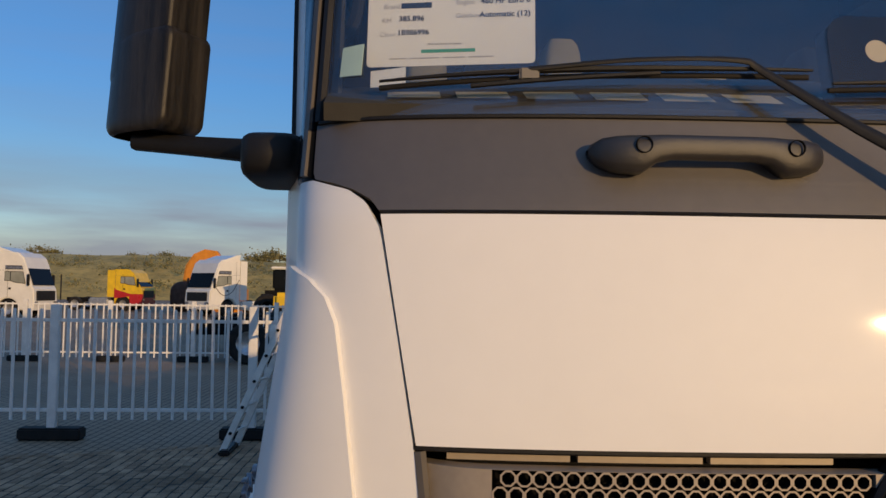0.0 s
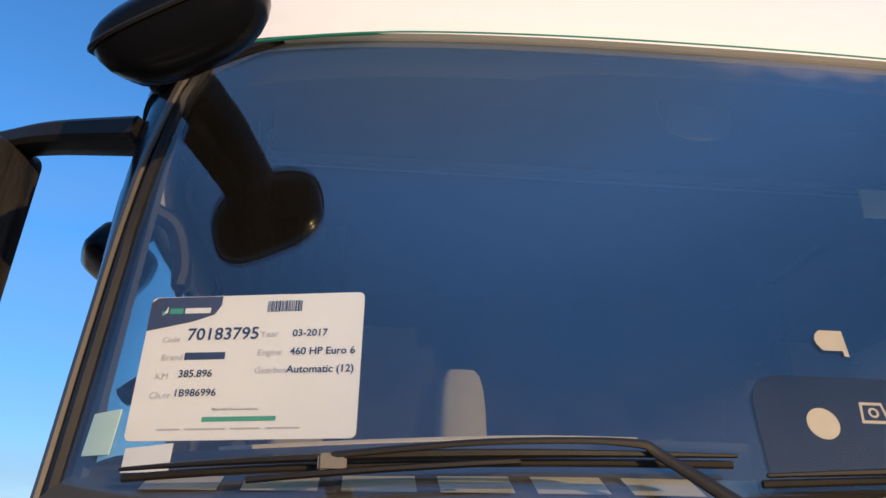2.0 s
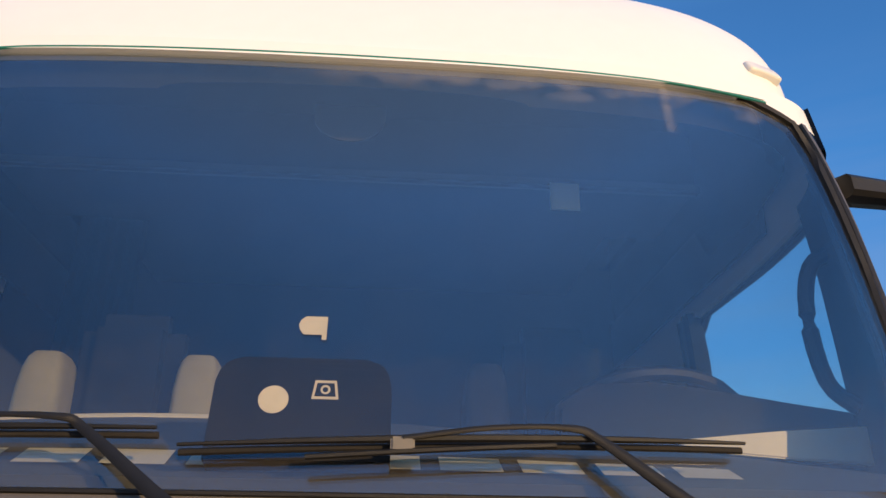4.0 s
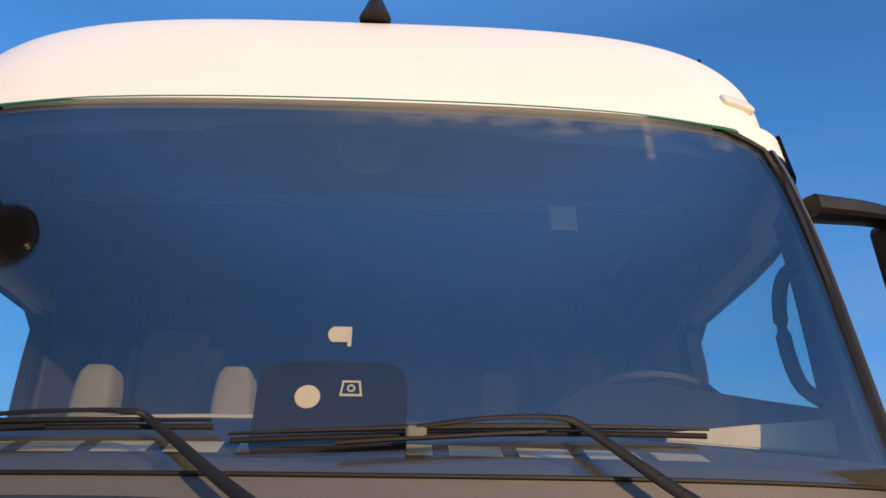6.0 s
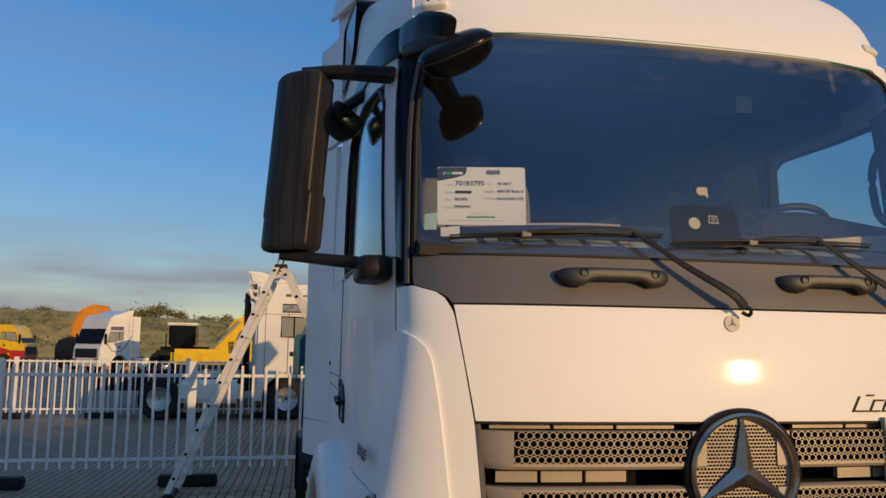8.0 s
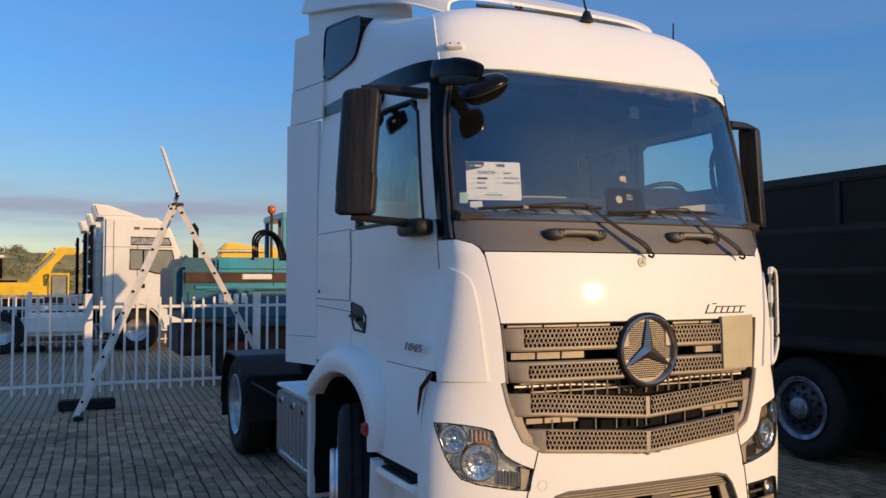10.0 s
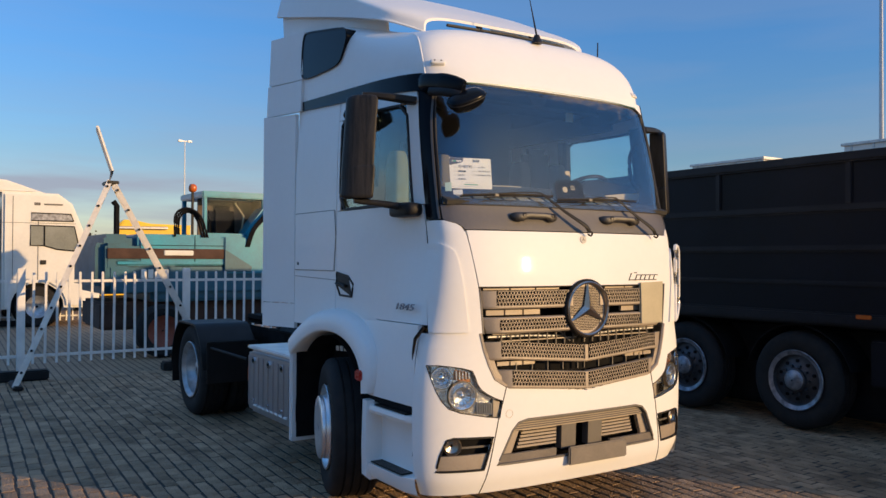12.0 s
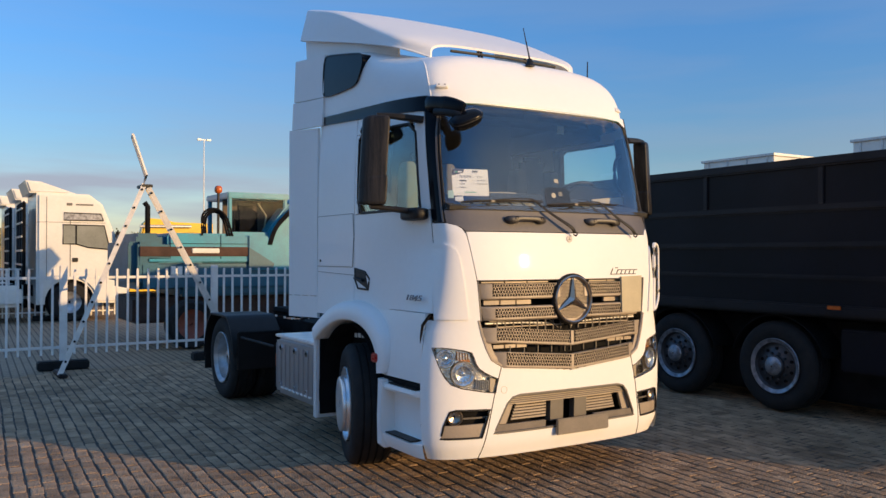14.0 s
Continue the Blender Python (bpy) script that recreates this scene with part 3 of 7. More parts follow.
GR_LOW = [(-0.825, 1.29), (-0.80, 1.18), (-0.765, 1.08), (-0.725, 1.0), (-0.643, 0.952), (-0.45, 0.928), (-0.22, 0.902), (0.0, 0.878), (0.22, 0.902), (0.45, 0.928), (0.643, 0.952), (0.725, 1.0), (0.765, 1.08), (0.80, 1.18), (0.825, 1.29)]


def mirror_poly(p):
    return [(-u, z) for u, z in p]


# front panel, black panel above it, windscreen
part("hood_panel", skin([(-0.836, 1.574), (-0.897, 1.922)], [(0.836, 1.574), (0.897, 1.922)], 60, 20, 0.004, 0.03), "paint", truck, "cream-lit white front flap")
part("hood_edge", rim([(-0.84, 1.571), (0.84, 1.571)], 0.006, -0.004, closed=False), "black", truck)
VAL = [(-0.902, 1.930), (-0.915, 1.948), (-0.945, 1.965), (-0.985, 1.978), (-1.03, 1.988), (-1.03, 2.03), (-1.028, 2.084)]
part("cowl_panel", skin(VAL, mirror_poly(VAL), 60, 18, 0.0, 0.02), "satin", truck, "satin black panel below the windscreen")
part("cowl_lip", rim([(-1.02, 2.087), (-0.5, 2.087), (0, 2.087), (0.5, 2.087), (1.02, 2.087)], 0.004, 0.002, closed=False), "black", truck)
WS = [(-1.020, 2.092), (-1.012, 2.3), (-1.003, 2.5), (-0.988, 2.65), (-0.967, 2.78), (-0.927, 2.855), (-0.80, 2.903)]
part("windscreen", skin(WS, mirror_poly(WS), 50, 24, -0.004, 0.006), "wscreen", truck, "dark tinted windscreen with dried dirt", 60)
part("windscreen_seal", rim([(-1.025, 2.09), (-1.015, 2.3), (-1.006, 2.5), (-0.991, 2.65), (-0.972, 2.785), (-0.932, 2.862), (-0.80, 2.906)], 0.010, -0.004, closed=False), "black", truck)
part("windscreen_seal", rim([(1.025, 2.09), (1.015, 2.3), (1.006, 2.5), (0.991, 2.65), (0.972, 2.785), (0.932, 2.862), (0.80, 2.906)], 0.010, -0.004, closed=False), "black", truck)


def door_front(z):
    """Depth of the door's front edge."""
    return 0.168 + max(0, z - 1.3) * 0.20


def post_front(z):
    """Depth of the front edge of the door's window frame."""
    return 0.285 + 0.155 * (z - 2.0)


ZA = [1.992, 2.15, 2.3, 2.5, 2.65, 2.8, 2.86]
ws_edge = table([(z, u) for u, z in [(-1.04, 1.985), (-1.033, 2.09), (-1.025, 2.3), (-1.016, 2.5), (-1.001, 2.65), (-0.968, 2.80), (-0.942, 2.86)]])
for s in (1, -1):
    part("a_pillar", skin([(u_y(post_front(z) + 0.004, z), z) for z in ZA], [(ws_edge(z), z) for z in ZA], 10, 20, 0.004, 0.03, side=s), "gloss", truck, "gloss black pillar")
    part("pillar_strip", skin([(ws_edge(z) - 0.018, z) for z in ZA], [(ws_edge(z) - 0.004, z) for z in ZA], 4, 20, 0.010, 0.02, side=s), "satin", truck)
    ZF = [1.285, 1.40, 1.572, 1.75, 1.90, 1.945, 1.965, 1.977, 1.985]
    fr = [(-0.804, 1.285), (-0.814, 1.40), (-0.841, 1.572), (-0.871, 1.75), (-0.899, 1.90), (-0.925, 1.945), (-0.955, 1.965), (-1.0, 1.977), (-1.03, 1.985)]
    part("corner_fairing", skin([(u_y(door_front(z) - 0.004, z), z) for z in ZF], fr, 24, 40, 0.0, 0.02, side=s), "paint", truck)
    blade_r = [(-0.905, 1.292), (-0.930, 1.50), (-0.948, 1.64), (-0.966, 1.75), (-0.985, 1.79), (-1.02, 1.82), (-1.079, 1.842)]
    part("fairing_blade", skin([(u_y(door_front(z) - 0.008, z), z) for _, z in blade_r], blade_r, 18, 40, 0.012, 0.014, side=s), "paint", truck)
    # door
    ZD = [1.335, 1.5, 1.7, 1.9, 2.09]
    door = part("door", skin([(u_y(1.415, z), z) for z in ZD], [(u_y(door_front(z) + 0.005, z), z) for z in ZD], 40, 24, 0.002, 0.03, side=s), "paint", truck, "white cab door with a tall window")
    ZW = [2.095, 2.3, 2.5, 2.65, 2.76]
    def wf(z):
        return 0.418 + 0.13 * (z - 2.1)
    # frame round the window
    part("window_post", skin([(u_y(1.415, z), z) for z in ZW], [(u_y(1.36, z), z) for z in ZW], 6, 12, 0.002, 0.03, side=s), "paint", door)
    part("window_post", skin([(u_y(wf(z) + 0.006, z), z) for z in ZW], [(u_y(post_front(z) + 0.012, z), z) for z in ZW], 8, 12, 0.003, 0.03, side=s), "paint", door)
    part("window_header", skin([(u_y(1.415, z), z) for z in (2.765, 2.80, 2.84, 2.915)], [(u_y(0.415 + 0.3 * (z - 2.765), z), z) for z in (2.765, 2.80, 2.84, 2.915)], 30, 8, 0.002, 0.03, side=s), "paint", door)
    part("window_pane", skin([(u_y(1.37, z), z) for z in ZW], [(u_y(wf(z) - 0.01, z), z) for z in ZW], 16, 8, -0.012, 0.005, side=s), "sglass", door, "blue-tinted side window")
    wr = [(u_y(wf(2.1), 2.10), 2.10), (u_y(wf(2.4), 2.4), 2.4), (u_y(wf(2.68), 2.68), 2.68), (u_y(0.58, 2.755), 2.755), (u_y(1.28, 2.765), 2.765), (u_y(1.36, 2.72), 2.72), (u_y(1.36, 2.2), 2.2), (u_y(1.28, 2.10), 2.10)]
    part("window_seal", rim(wr, 0.012, 0.0, side=s), "black", door)
    # recessed door handle
    hz = [(u_y(y, z), z) for y, z in ((1.40, 1.64), (1.21, 1.615), (1.13, 1.56), (1.15, 1.47), (1.34, 1.475), (1.40, 1.55))]
    h = part("door_handle", skin([hz[5], hz[0]], [hz[3], hz[1]], 10, 8, 0.006, 0.012, side=s), "black", door, "black recessed door handle")
    part("handle_bar", tube([spot(u_y(1.37, 1.56) * s, 1.56) + Vector((-0.02 * s, 0, 0)), spot(u_y(1.22, 1.545) * s, 1.545) + Vector((-0.02 * s, 0, 0))], 0.016, 8, flat=0.7), "black", h)
    part("handle_ring", rim(hz, 0.008, 0.004, side=s), "black", h)
    # rear side of the cab with its flap
    ZB = [1.335, 1.6, 1.9, 2.2, 2.5, 2.955]
    part("side_panel", skin([(u_y(2.20, z), z) for z in ZB], [(u_y(1.427, z), z) for z in ZB], 20, 24, 0.0, 0.03, side=s), "paint", truck)
    part("locker_flap", skin([(u_y(2.185, 1.655), 1.655), (u_y(2.185, 2.1), 2.1)], [(u_y(1.455, 1.655), 1.655), (u_y(1.455, 2.1), 2.1)], 20, 14, 0.006, 0.012, side=s), "paint", truck)
    part("flap_seam", rim([(u_y(2.19, 1.65), 1.65), (u_y(2.19, 2.105), 2.105), (u_y(1.45, 2.105), 2.105), (u_y(1.45, 1.65), 1.65)], 0.0022, 0.0015, side=s), "satin", truck)
    part("side_seam", rim([(u_y(2.19, 1.60), 1.60), (u_y(1.43, 1.583), 1.583)], 0.0022, 0.001, side=s, closed=False), "satin", truck)
    part("flap_lock", disc(bmesh.new(), spot(u_y(2.12, 1.70) * s, 1.70) + Vector((-0.008 * s, 0, 0)), (1, 0, 0), 0.012, 0.008), "black", truck)
    part("door_seam", rim([(u_y(1.421, 1.335), 1.335), (u_y(1.421, 2.93), 2.93)], 0.004, -0.002, side=s, closed=False), "dark", truck)
    part("door_seam", rim([(u_y(door_front(z), z), z) for z in (1.30, 1.6, 1.9, 1.98)], 0.004, -0.002, side=s, closed=False), "dark", truck)
    part("door_seam", rim([(u_y(post_front(z) + 0.008, z), z) for z in (1.995, 2.3, 2.6, 2.85)], 0.004, -0.002, side=s, closed=False), "dark", truck)
    # black strip over the door, running round the corner over the windscreen's end
    part("header_strip", skin([(u_y(2.19, 2.948), 2.948), (u_y(2.19, 2.985), 2.985), (u_y(2.19, 3.022), 3.022)], [(-1.03, 2.828), (-1.03, 2.89), (-1.03, 2.948)], 60, 10, 0.012, 0.03, side=s), "gloss", truck, "gloss black strip above the door")
    part("visor_corner", skin([(-1.032, 2.862), (-1.032, 2.90), (-1.032, 2.935)], [(-0.935, 2.862), (-0.86, 2.894), (-0.80, 2.935)], 14, 10, 0.003, 0.03, side=s), "paint", truck)

# lower front: bumper in three pieces with openings for lamps and intake
SEAM = [(-0.795, 0.285), (-0.765, 0.43), (-0.735, 0.58), (-0.703, 0.741), (-0.672, 0.85), (-0.645, 0.952)]
part("bumper_centre", skin(SEAM, mirror_poly(SEAM), 150, 68, 0.0, 0.02, holes=[INTAKE, GR_LOW]), "paint", truck, "white bumper middle")
GL = [(-0.645, 0.952), (-0.725, 1.0), (-0.765, 1.08), (-0.80, 1.18), (-0.825, 1.285)]
for s in (1, -1):
    rb = [(u + (-0.004), z) for u, z in SEAM] + GL[1:]
    lb = [(u_y(0.225, max(z, 0.3)), z) for _, z in rb]
    part("bumper_corner", skin(lb, rb, 60, 110, 0.0, 0.02, holes=[HEADLIGHT, FOG], side=s), "paint", truck, "white bumper corner")
    part("bumper_seam", rim(SEAM, 0.0035, 0.0, closed=False, side=s), "dark", truck)
    # headlight: dark tray, two round reflectors, amber blinker, bar of daylight lamps, clear cover
    hl = part("headlight", rim(HEADLIGHT, 0.004, -0.002, side=s), "black", truck, "clear headlight with round reflectors")
    tray = skin([(-1.045, 0.80), (-1.12, 0.94), (-1.175, 1.095)], [(-0.68, 0.755), (-0.70, 0.88), (-0.86, 1.075)], 16, 16, -0.038, 0.01, side=s)
    part("lamp_tray", tray, "lamp_tray", hl)
    for u, z, r in ((-1.075, 1.018, 0.062), (-0.945, 0.905, 0.082)):
        c = on_skin(u * s, z, -0.011)
        pr = [(0.010, 0.0245), (r * 0.35, 0.022), (r * 0.62, 0.016), (r * 0.84, 0.007), (r, -0.002), (r * 1.05, -0.002), (r * 1.05, 0.02)]
        part("reflector", lathe(pr, 15, c @ pose(0, 0, 0, 0, 0, 90)), "facet", hl, "round chrome reflector", 4)
        part("reflector_ring", lathe([(r * 1.05, -0.003), (r * 1.12, -0.003), (r * 1.14, 0.022), (r * 1.05, 0.022)], 28, c @ pose(0, 0, 0, 0, 0, 90)), "badge", hl)
        part("reflector_ring", lathe([(r * 0.66, 0.004), (r * 0.70, -0.003), (r * 0.745, 0.003), (r * 0.70, 0.012)], 26, c @ pose(0, 0, 0, 0, 0, 90)), "chrome", hl)
        for q in range(14 if r > 0.07 else 9):
            qa = 2 * math.pi * q / (14 if r > 0.07 else 9)
            p0, p1 = Vector((math.cos(qa) * r * 0.36, 0.017, math.sin(qa) * r * 0.36)), Vector((math.cos(qa + 0.12) * r * 0.95, -0.001, math.sin(qa + 0.12) * r * 0.95))
            part("facet_rib", tube([c @ p0, c @ p1], 0.0022, 4), "chrome", hl)
        b = bmesh.new()
        blob(b, c @ Vector((0, 0.010, 0)), (0.018, 0.014, 0.018) if r > 0.07 else (0.022, 0.014, 0.022), nu=12, nv=8, power=2)
        part("bulb", b, "chrome", hl)
    part("blinker", skin([(-0.995, 1.005), (-0.990, 1.065)], [(-0.885, 0.985), (-0.892, 1.045)], 8, 6, -0.026, 0.010, side=s), "amber_dull", hl, "amber blinker")
    for q in range(5):
        ub = -0.985 + 0.021 * q
        part("blinker_rib", skin([(ub, 1.008), (ub, 1.060 - 0.003 * q)], [(ub + 0.009, 1.005), (ub + 0.009, 1.058 - 0.003 * q)], 2, 3, -0.018, 0.010, side=s), "lamp_tray", hl)
    for k in range(7):
        u = -0.845 + 0.016 * k
        part("daylight_bar", skin([(u, 0.792 - 0.002 * k), (u, 0.862 - 0.002 * k)], [(u + 0.010, 0.790 - 0.002 * k), (u + 0.010, 0.862 - 0.002 * k)], 3, 5, -0.018, 0.012, side=s), "chrome", hl)
    part("side_reflector", skin([(-0.735, 0.765), (-0.735, 0.868)], [(-0.695, 0.762), (-0.688, 0.855)], 4, 6, -0.012, 0.012, side=s), "grille", hl)
    cover = skin([(-1.035, 0.829), (-1.08, 0.88), (-1.112, 0.94), (-1.143, 1.02), (-1.17, 1.091)], [(-0.692, 0.76), (-0.684, 0.80), (-0.677, 0.86), (-0.845, 0.972), (-0.876, 1.054)], 16, 16, -0.002, 0.004, side=s)
    part("lamp_cover", cover, "lens", hl, "clear lamp cover").visible_shadow = False
    # fog lamp in its recess
    fog = part("fog_lamp", rim(FOG, 0.008, -0.002, side=s), "black", truck, "round fog lamp in a dark recess")
    # black sheet at the back puts the recess's shade into colour
    part("recess", skin([(-1.115, 0.435), (-1.10, 0.54), (-1.055, 0.652)], [(-0.79, 0.435), (-0.76, 0.54), (-0.728, 0.648)], 14, 10, -0.07, 0.01, side=s), "dark", fog)
    part("lower_plate", skin([(-1.105, 0.445), (-1.09, 0.535)], [(-0.796, 0.443), (-0.768, 0.54)], 14, 6, -0.012, 0.015, side=s), "grille", fog, "bronze-grey plate under the fog lamp")
    c = on_skin(-1.0 * s, 0.592, -0.035)
    part("lamp_bezel", lathe([(0.052, 0.02), (0.058, -0.012), (0.05, -0.02), (0.042, 0.0), (0.01, 0.016), (0.01, 0.03), (0.045, 0.03)], 28, c @ pose(0, 0, 0, 0, 0, 90)), "badge", fog)
    b = bmesh.new()
    blob(b, c @ Vector((0, -0.004, 0)), (0.044, 0.012, 0.044), power=2, m=c.to_3x3())
    part("lamp_glass", b, "lens", fog).visible_shadow = False
    part("slat", skin([(-0.94, 0.575), (-0.94, 0.587)], [(-0.755, 0.575), (-0.75, 0.587)], 8, 3, -0.03, 0.012, side=s), "satin", fog)

part("intake_rim", rim(INTAKE, 0.010, -0.004), "satin", truck)
# black sheet behind the intake, its shaded depth in the colour
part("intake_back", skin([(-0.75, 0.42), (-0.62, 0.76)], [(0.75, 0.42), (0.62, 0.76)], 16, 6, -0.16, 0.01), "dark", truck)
part("intake_hood", skin([(-0.64, 0.66), (-0.56, 0.722)], [(0.64, 0.66), (0.56, 0.722)], 40, 6, -0.022, 0.02), "grille", truck, "ribbed bronze-grey intake hood")
for k in range(4):
    z = 0.672 + 0.014 * k
    part("intake_rib", rim([(-0.60 + 0.012 * k, z), (0.60 - 0.012 * k, z)], 0.004, -0.020, closed=False), "satin", truck)
for s in (1, -1):
    for k in range(6):
        z = 0.535 + 0.022 * k
        part("radiator_slat", skin([(-0.52 + 0.02 * k * 0.4, z), (-0.52 + 0.02 * k * 0.4, z + 0.014)], [(-0.20, z), (-0.20, z + 0.014)], 8, 3, -0.06, 0.012, side=s), "grille", truck)
    part("intake_cheek", skin([(-0.69, 0.475), (-0.60, 0.655)], [(-0.60, 0.475), (-0.53, 0.655)], 6, 6, -0.03, 0.012, side=s), "grille", truck)
    part("tow_cover", skin([(-0.18, 0.50), (-0.18, 0.66)], [(-0.055, 0.50), (-0.055, 0.66)], 6, 6, -0.03, 0.06, side=s), "satin", truck)
    b = skin([(-0.695, 0.462), (-0.665, 0.52)], [(-0.24, 0.462), (-0.24, 0.52)], 20, 4, -0.006, 0.02, side=s)
    part("bumper_plate", b, "plate_grey", truck, "bronze-grey lower intake plate")
part("number_plate_holder", boxes((-0.16, 0.36, -0.075, -0.05, 0.40, 0.52), bevel=0.008), "plate_grey", truck, "empty bronze-grey plate holder")
disc_c = on_skin(-0.624, 0.777, 0.0)
part("tow_cap", lathe([(0.024, -0.0015), (0.026, -0.0015), (0.026, 0.001), (0.024, 0.001)], 28, disc_c @ pose(0, 0, 0, 0, 0, 90)), "trim_light", truck)

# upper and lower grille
# black sheet in place of the shaded space behind the bars
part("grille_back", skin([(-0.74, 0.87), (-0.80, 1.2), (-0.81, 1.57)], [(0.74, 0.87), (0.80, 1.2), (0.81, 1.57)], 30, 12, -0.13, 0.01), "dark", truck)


def perforated(rows_z, u0, u1, v_drop, off, side, cell=0.0235, hole=0.40, bm=None):
    """A strip of round holes in staggered rows, each hole cut through."""
    bm = bm or bmesh.new()
    n = len(rows_z)
    for r, z in enumerate(rows_z):
        cols = int((u1 - u0) / cell)
        for c in range(cols):
            cu = u0 + (c + 0.5 + (0.5 if r % 2 else 0)) * cell
            ring_i, ring_o, ring_b = [], [], []
            for k in range(8):
                a = math.pi / 8 + k * math.pi / 4
                du, dz = math.cos(a), math.sin(a)
                sq = 0.5 / max(abs(du), abs(dz))
                def at(f, o):
                    uu = (cu + du * f * cell) * side
                    zz = z + dz * f * cell + v_drop(cu)
                    return spot(uu, zz) + Vector((0, -o, 0))
                ring_o.append(bm.verts.new(at(sq, off)))
                ring_i.append(bm.verts.new(at(hole, off)))
                ring_b.append(bm.verts.new(at(hole * 0.95, off - 0.018)))
            for k in range(8):
                j = (k + 1) % 8
                bm.faces.new((ring_o[k], ring_o[j], ring_i[j], ring_i[k]))
                # hole walls take the second, dark material: shade painted into the holes
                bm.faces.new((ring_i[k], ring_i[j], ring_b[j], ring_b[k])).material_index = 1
    return bm


def v_drop_low(u):
    """The lower bars dip to the middle."""
    return -0.048 * (1 - min(abs(u), 0.62) / 0.62)


def flat_drop(u):
    return 0.0


for s in (1, -1):
    for name, z0, z1, ua, ub, drop, hu0, hu1 in (
            ("grille_bar", 1.433, 1.546, -0.832, -0.12, flat_drop, -0.725, -0.165),
            ("grille_bar", 1.280, 1.381, -0.802, -0.12, flat_drop, -0.70, -0.165),
            ("grille_bar", 1.115, 1.226, -0.805, 0.0, v_drop_low, -0.69, -0.013),
            ("grille_bar", 0.935, 1.050, -0.70, 0.0, v_drop_low, -0.61, -0.013)):
        rows = [z0 + 0.030 + 0.0235 * k for k in range(4 if z1 - z0 > 0.105 else 3)]
        zt, zb = rows[-1] + 0.0118, rows[0] - 0.0118
        n = 40
        us = [ua + (ub - ua) * i / (n - 1) for i in range(n)]
        bm = bmesh.new()
        # lip below the holes, lip above them, and the plain outer end
        for za, zc, u_a, u_b in ((z0, zb, ua, ub), (zt, z1, ua, ub), (zb, zt, ua, hu0), (zb, zt, hu1, ub)):
            if za >= zc or u_b - u_a < 0.005:
                continue
            m_ = max(int(abs(u_b - u_a) / 0.03), 2)
            def bar_spot(u, zz):
                e = max(0.0, (hu0 - u) / (hu0 - ua))
                return spot((u + 0.03 * e * (z1 - zz) / (z1 - z0)) * s, zz + drop(u)) + Vector((0, -0.012 + 0.035 * e * e + (0.008 if zz in (z0, z1) else 0), 0))
            ring = [[bar_spot(u_a + (u_b - u_a) * i / m_, zz) for i in range(m_ + 1)] for zz in (za, (za + zc) / 2, zc)]
            nr = [[facing(0.0, 1.4) for _ in row] for row in ring]
            shell(ring, nr, 0.03, bm)
        bar = part(name, bm, "grille", truck, "bronze-grey perforated grille bar")
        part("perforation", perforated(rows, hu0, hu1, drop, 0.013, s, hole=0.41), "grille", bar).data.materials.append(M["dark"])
    # slotted strips in the gaps
    for z0, z1, ua, ub in ((1.551, 1.566, -0.80, -0.2), (1.392, 1.424, -0.78, -0.36), (1.075, 1.10, -0.70, -0.40)):
        for k in range(3):
            a, b = ua + (ub - ua) * k / 3 + 0.006, ua + (ub - ua) * (k + 1) / 3 - 0.006
            part("gap_strip", skin([(a, z0), (a, z1)], [(b, z0), (b, z1)], 6, 3, -0.03, 0.02, side=s), "grille", truck)
    for k in range(5):
        u = -0.55 + 0.13 * k
        part("gap_post", boxes((u * s - 0.004, u * s + 0.004, -0.005, 0.02, 1.03 - 0.01, 1.09), bevel=0.001), "satin", truck)
    part("radiator_pipe", tube([(-0.74 * s, 0.05, 1.255), (-0.4 * s, 0.06, 1.25), (-0.12 * s, 0.055, 1.235)], 0.009, 8), "steel", truck)
    part("radiator_pipe", tube([(-0.70 * s, 0.07, 1.243), (-0.3 * s, 0.08, 1.262), (0.0, 0.08, 1.262)], 0.007, 8), "rust", truck)
    part("stay", tube([(-0.16 * s, 0.05, 1.28), (-0.06 * s, 0.04, 1.20)], 0.005, 6), "grille", truck)
    part("duct_rail", boxes((-0.72 * s, -0.02 * s, 0.020, 0.032, 1.268, 1.280), (-0.66 * s, -0.02 * s, 0.020, 0.032, 1.222, 1.230), bevel=0.002), "grille", truck)
    for k in range(9):
        u = 0.05 + 0.075 * k
        part("duct_post", boxes((-u * s - 0.005, -u * s + 0.005, 0.018, 0.030, 1.19, 1.30), bevel=0.002), "plate_grey", truck)
    part("grille_frame", rim([(-0.832, 1.565), (-0.805, 1.28)], 0.010, -0.006, closed=False, side=s), "satin", truck)
    part("grille_frame", rim(GL, 0.012, -0.004, closed=False, side=s), "grille", truck)
    part("grille_end", skin([(-0.79, 1.16), (-0.755, 1.07), (-0.72, 1.005), (-0.64, 0.955)], [(-0.74, 1.16), (-0.71, 1.07), (-0.685, 1.02), (-0.62, 0.985)], 5, 8, -0.012, 0.02, side=s), "grille", truck)

# star badge, small emblem, cream plate, model name as plain strokes
SC = Vector((0, -0.062, 1.421))
badge = part("star_badge", lathe([(0.163, 0.0), (0.166, -0.016), (0.174, -0.022), (0.182, -0.016), (0.185, 0.0), (0.182, 0.02), (0.166, 0.02)], 64, Matrix.Translation(SC) @ pose(0, 0, 0, 0, 0, 90)), "badge", truck, "large chrome ring with a three-pointed star")
part("badge_collar", lathe([(0.184, -0.004), (0.190, -0.008), (0.196, 0.0), (0.194, 0.03), (0.184, 0.03)], 56, Matrix.Translation(SC) @ pose(0, 0, 0, 0, 0, 90)), "black", badge)
part("badge_mesh", disc(bmesh.new(), SC + Vector((0, 0.016, 0)), (0, 1, 0), 0.166, 0.012, 48), "grille", badge)
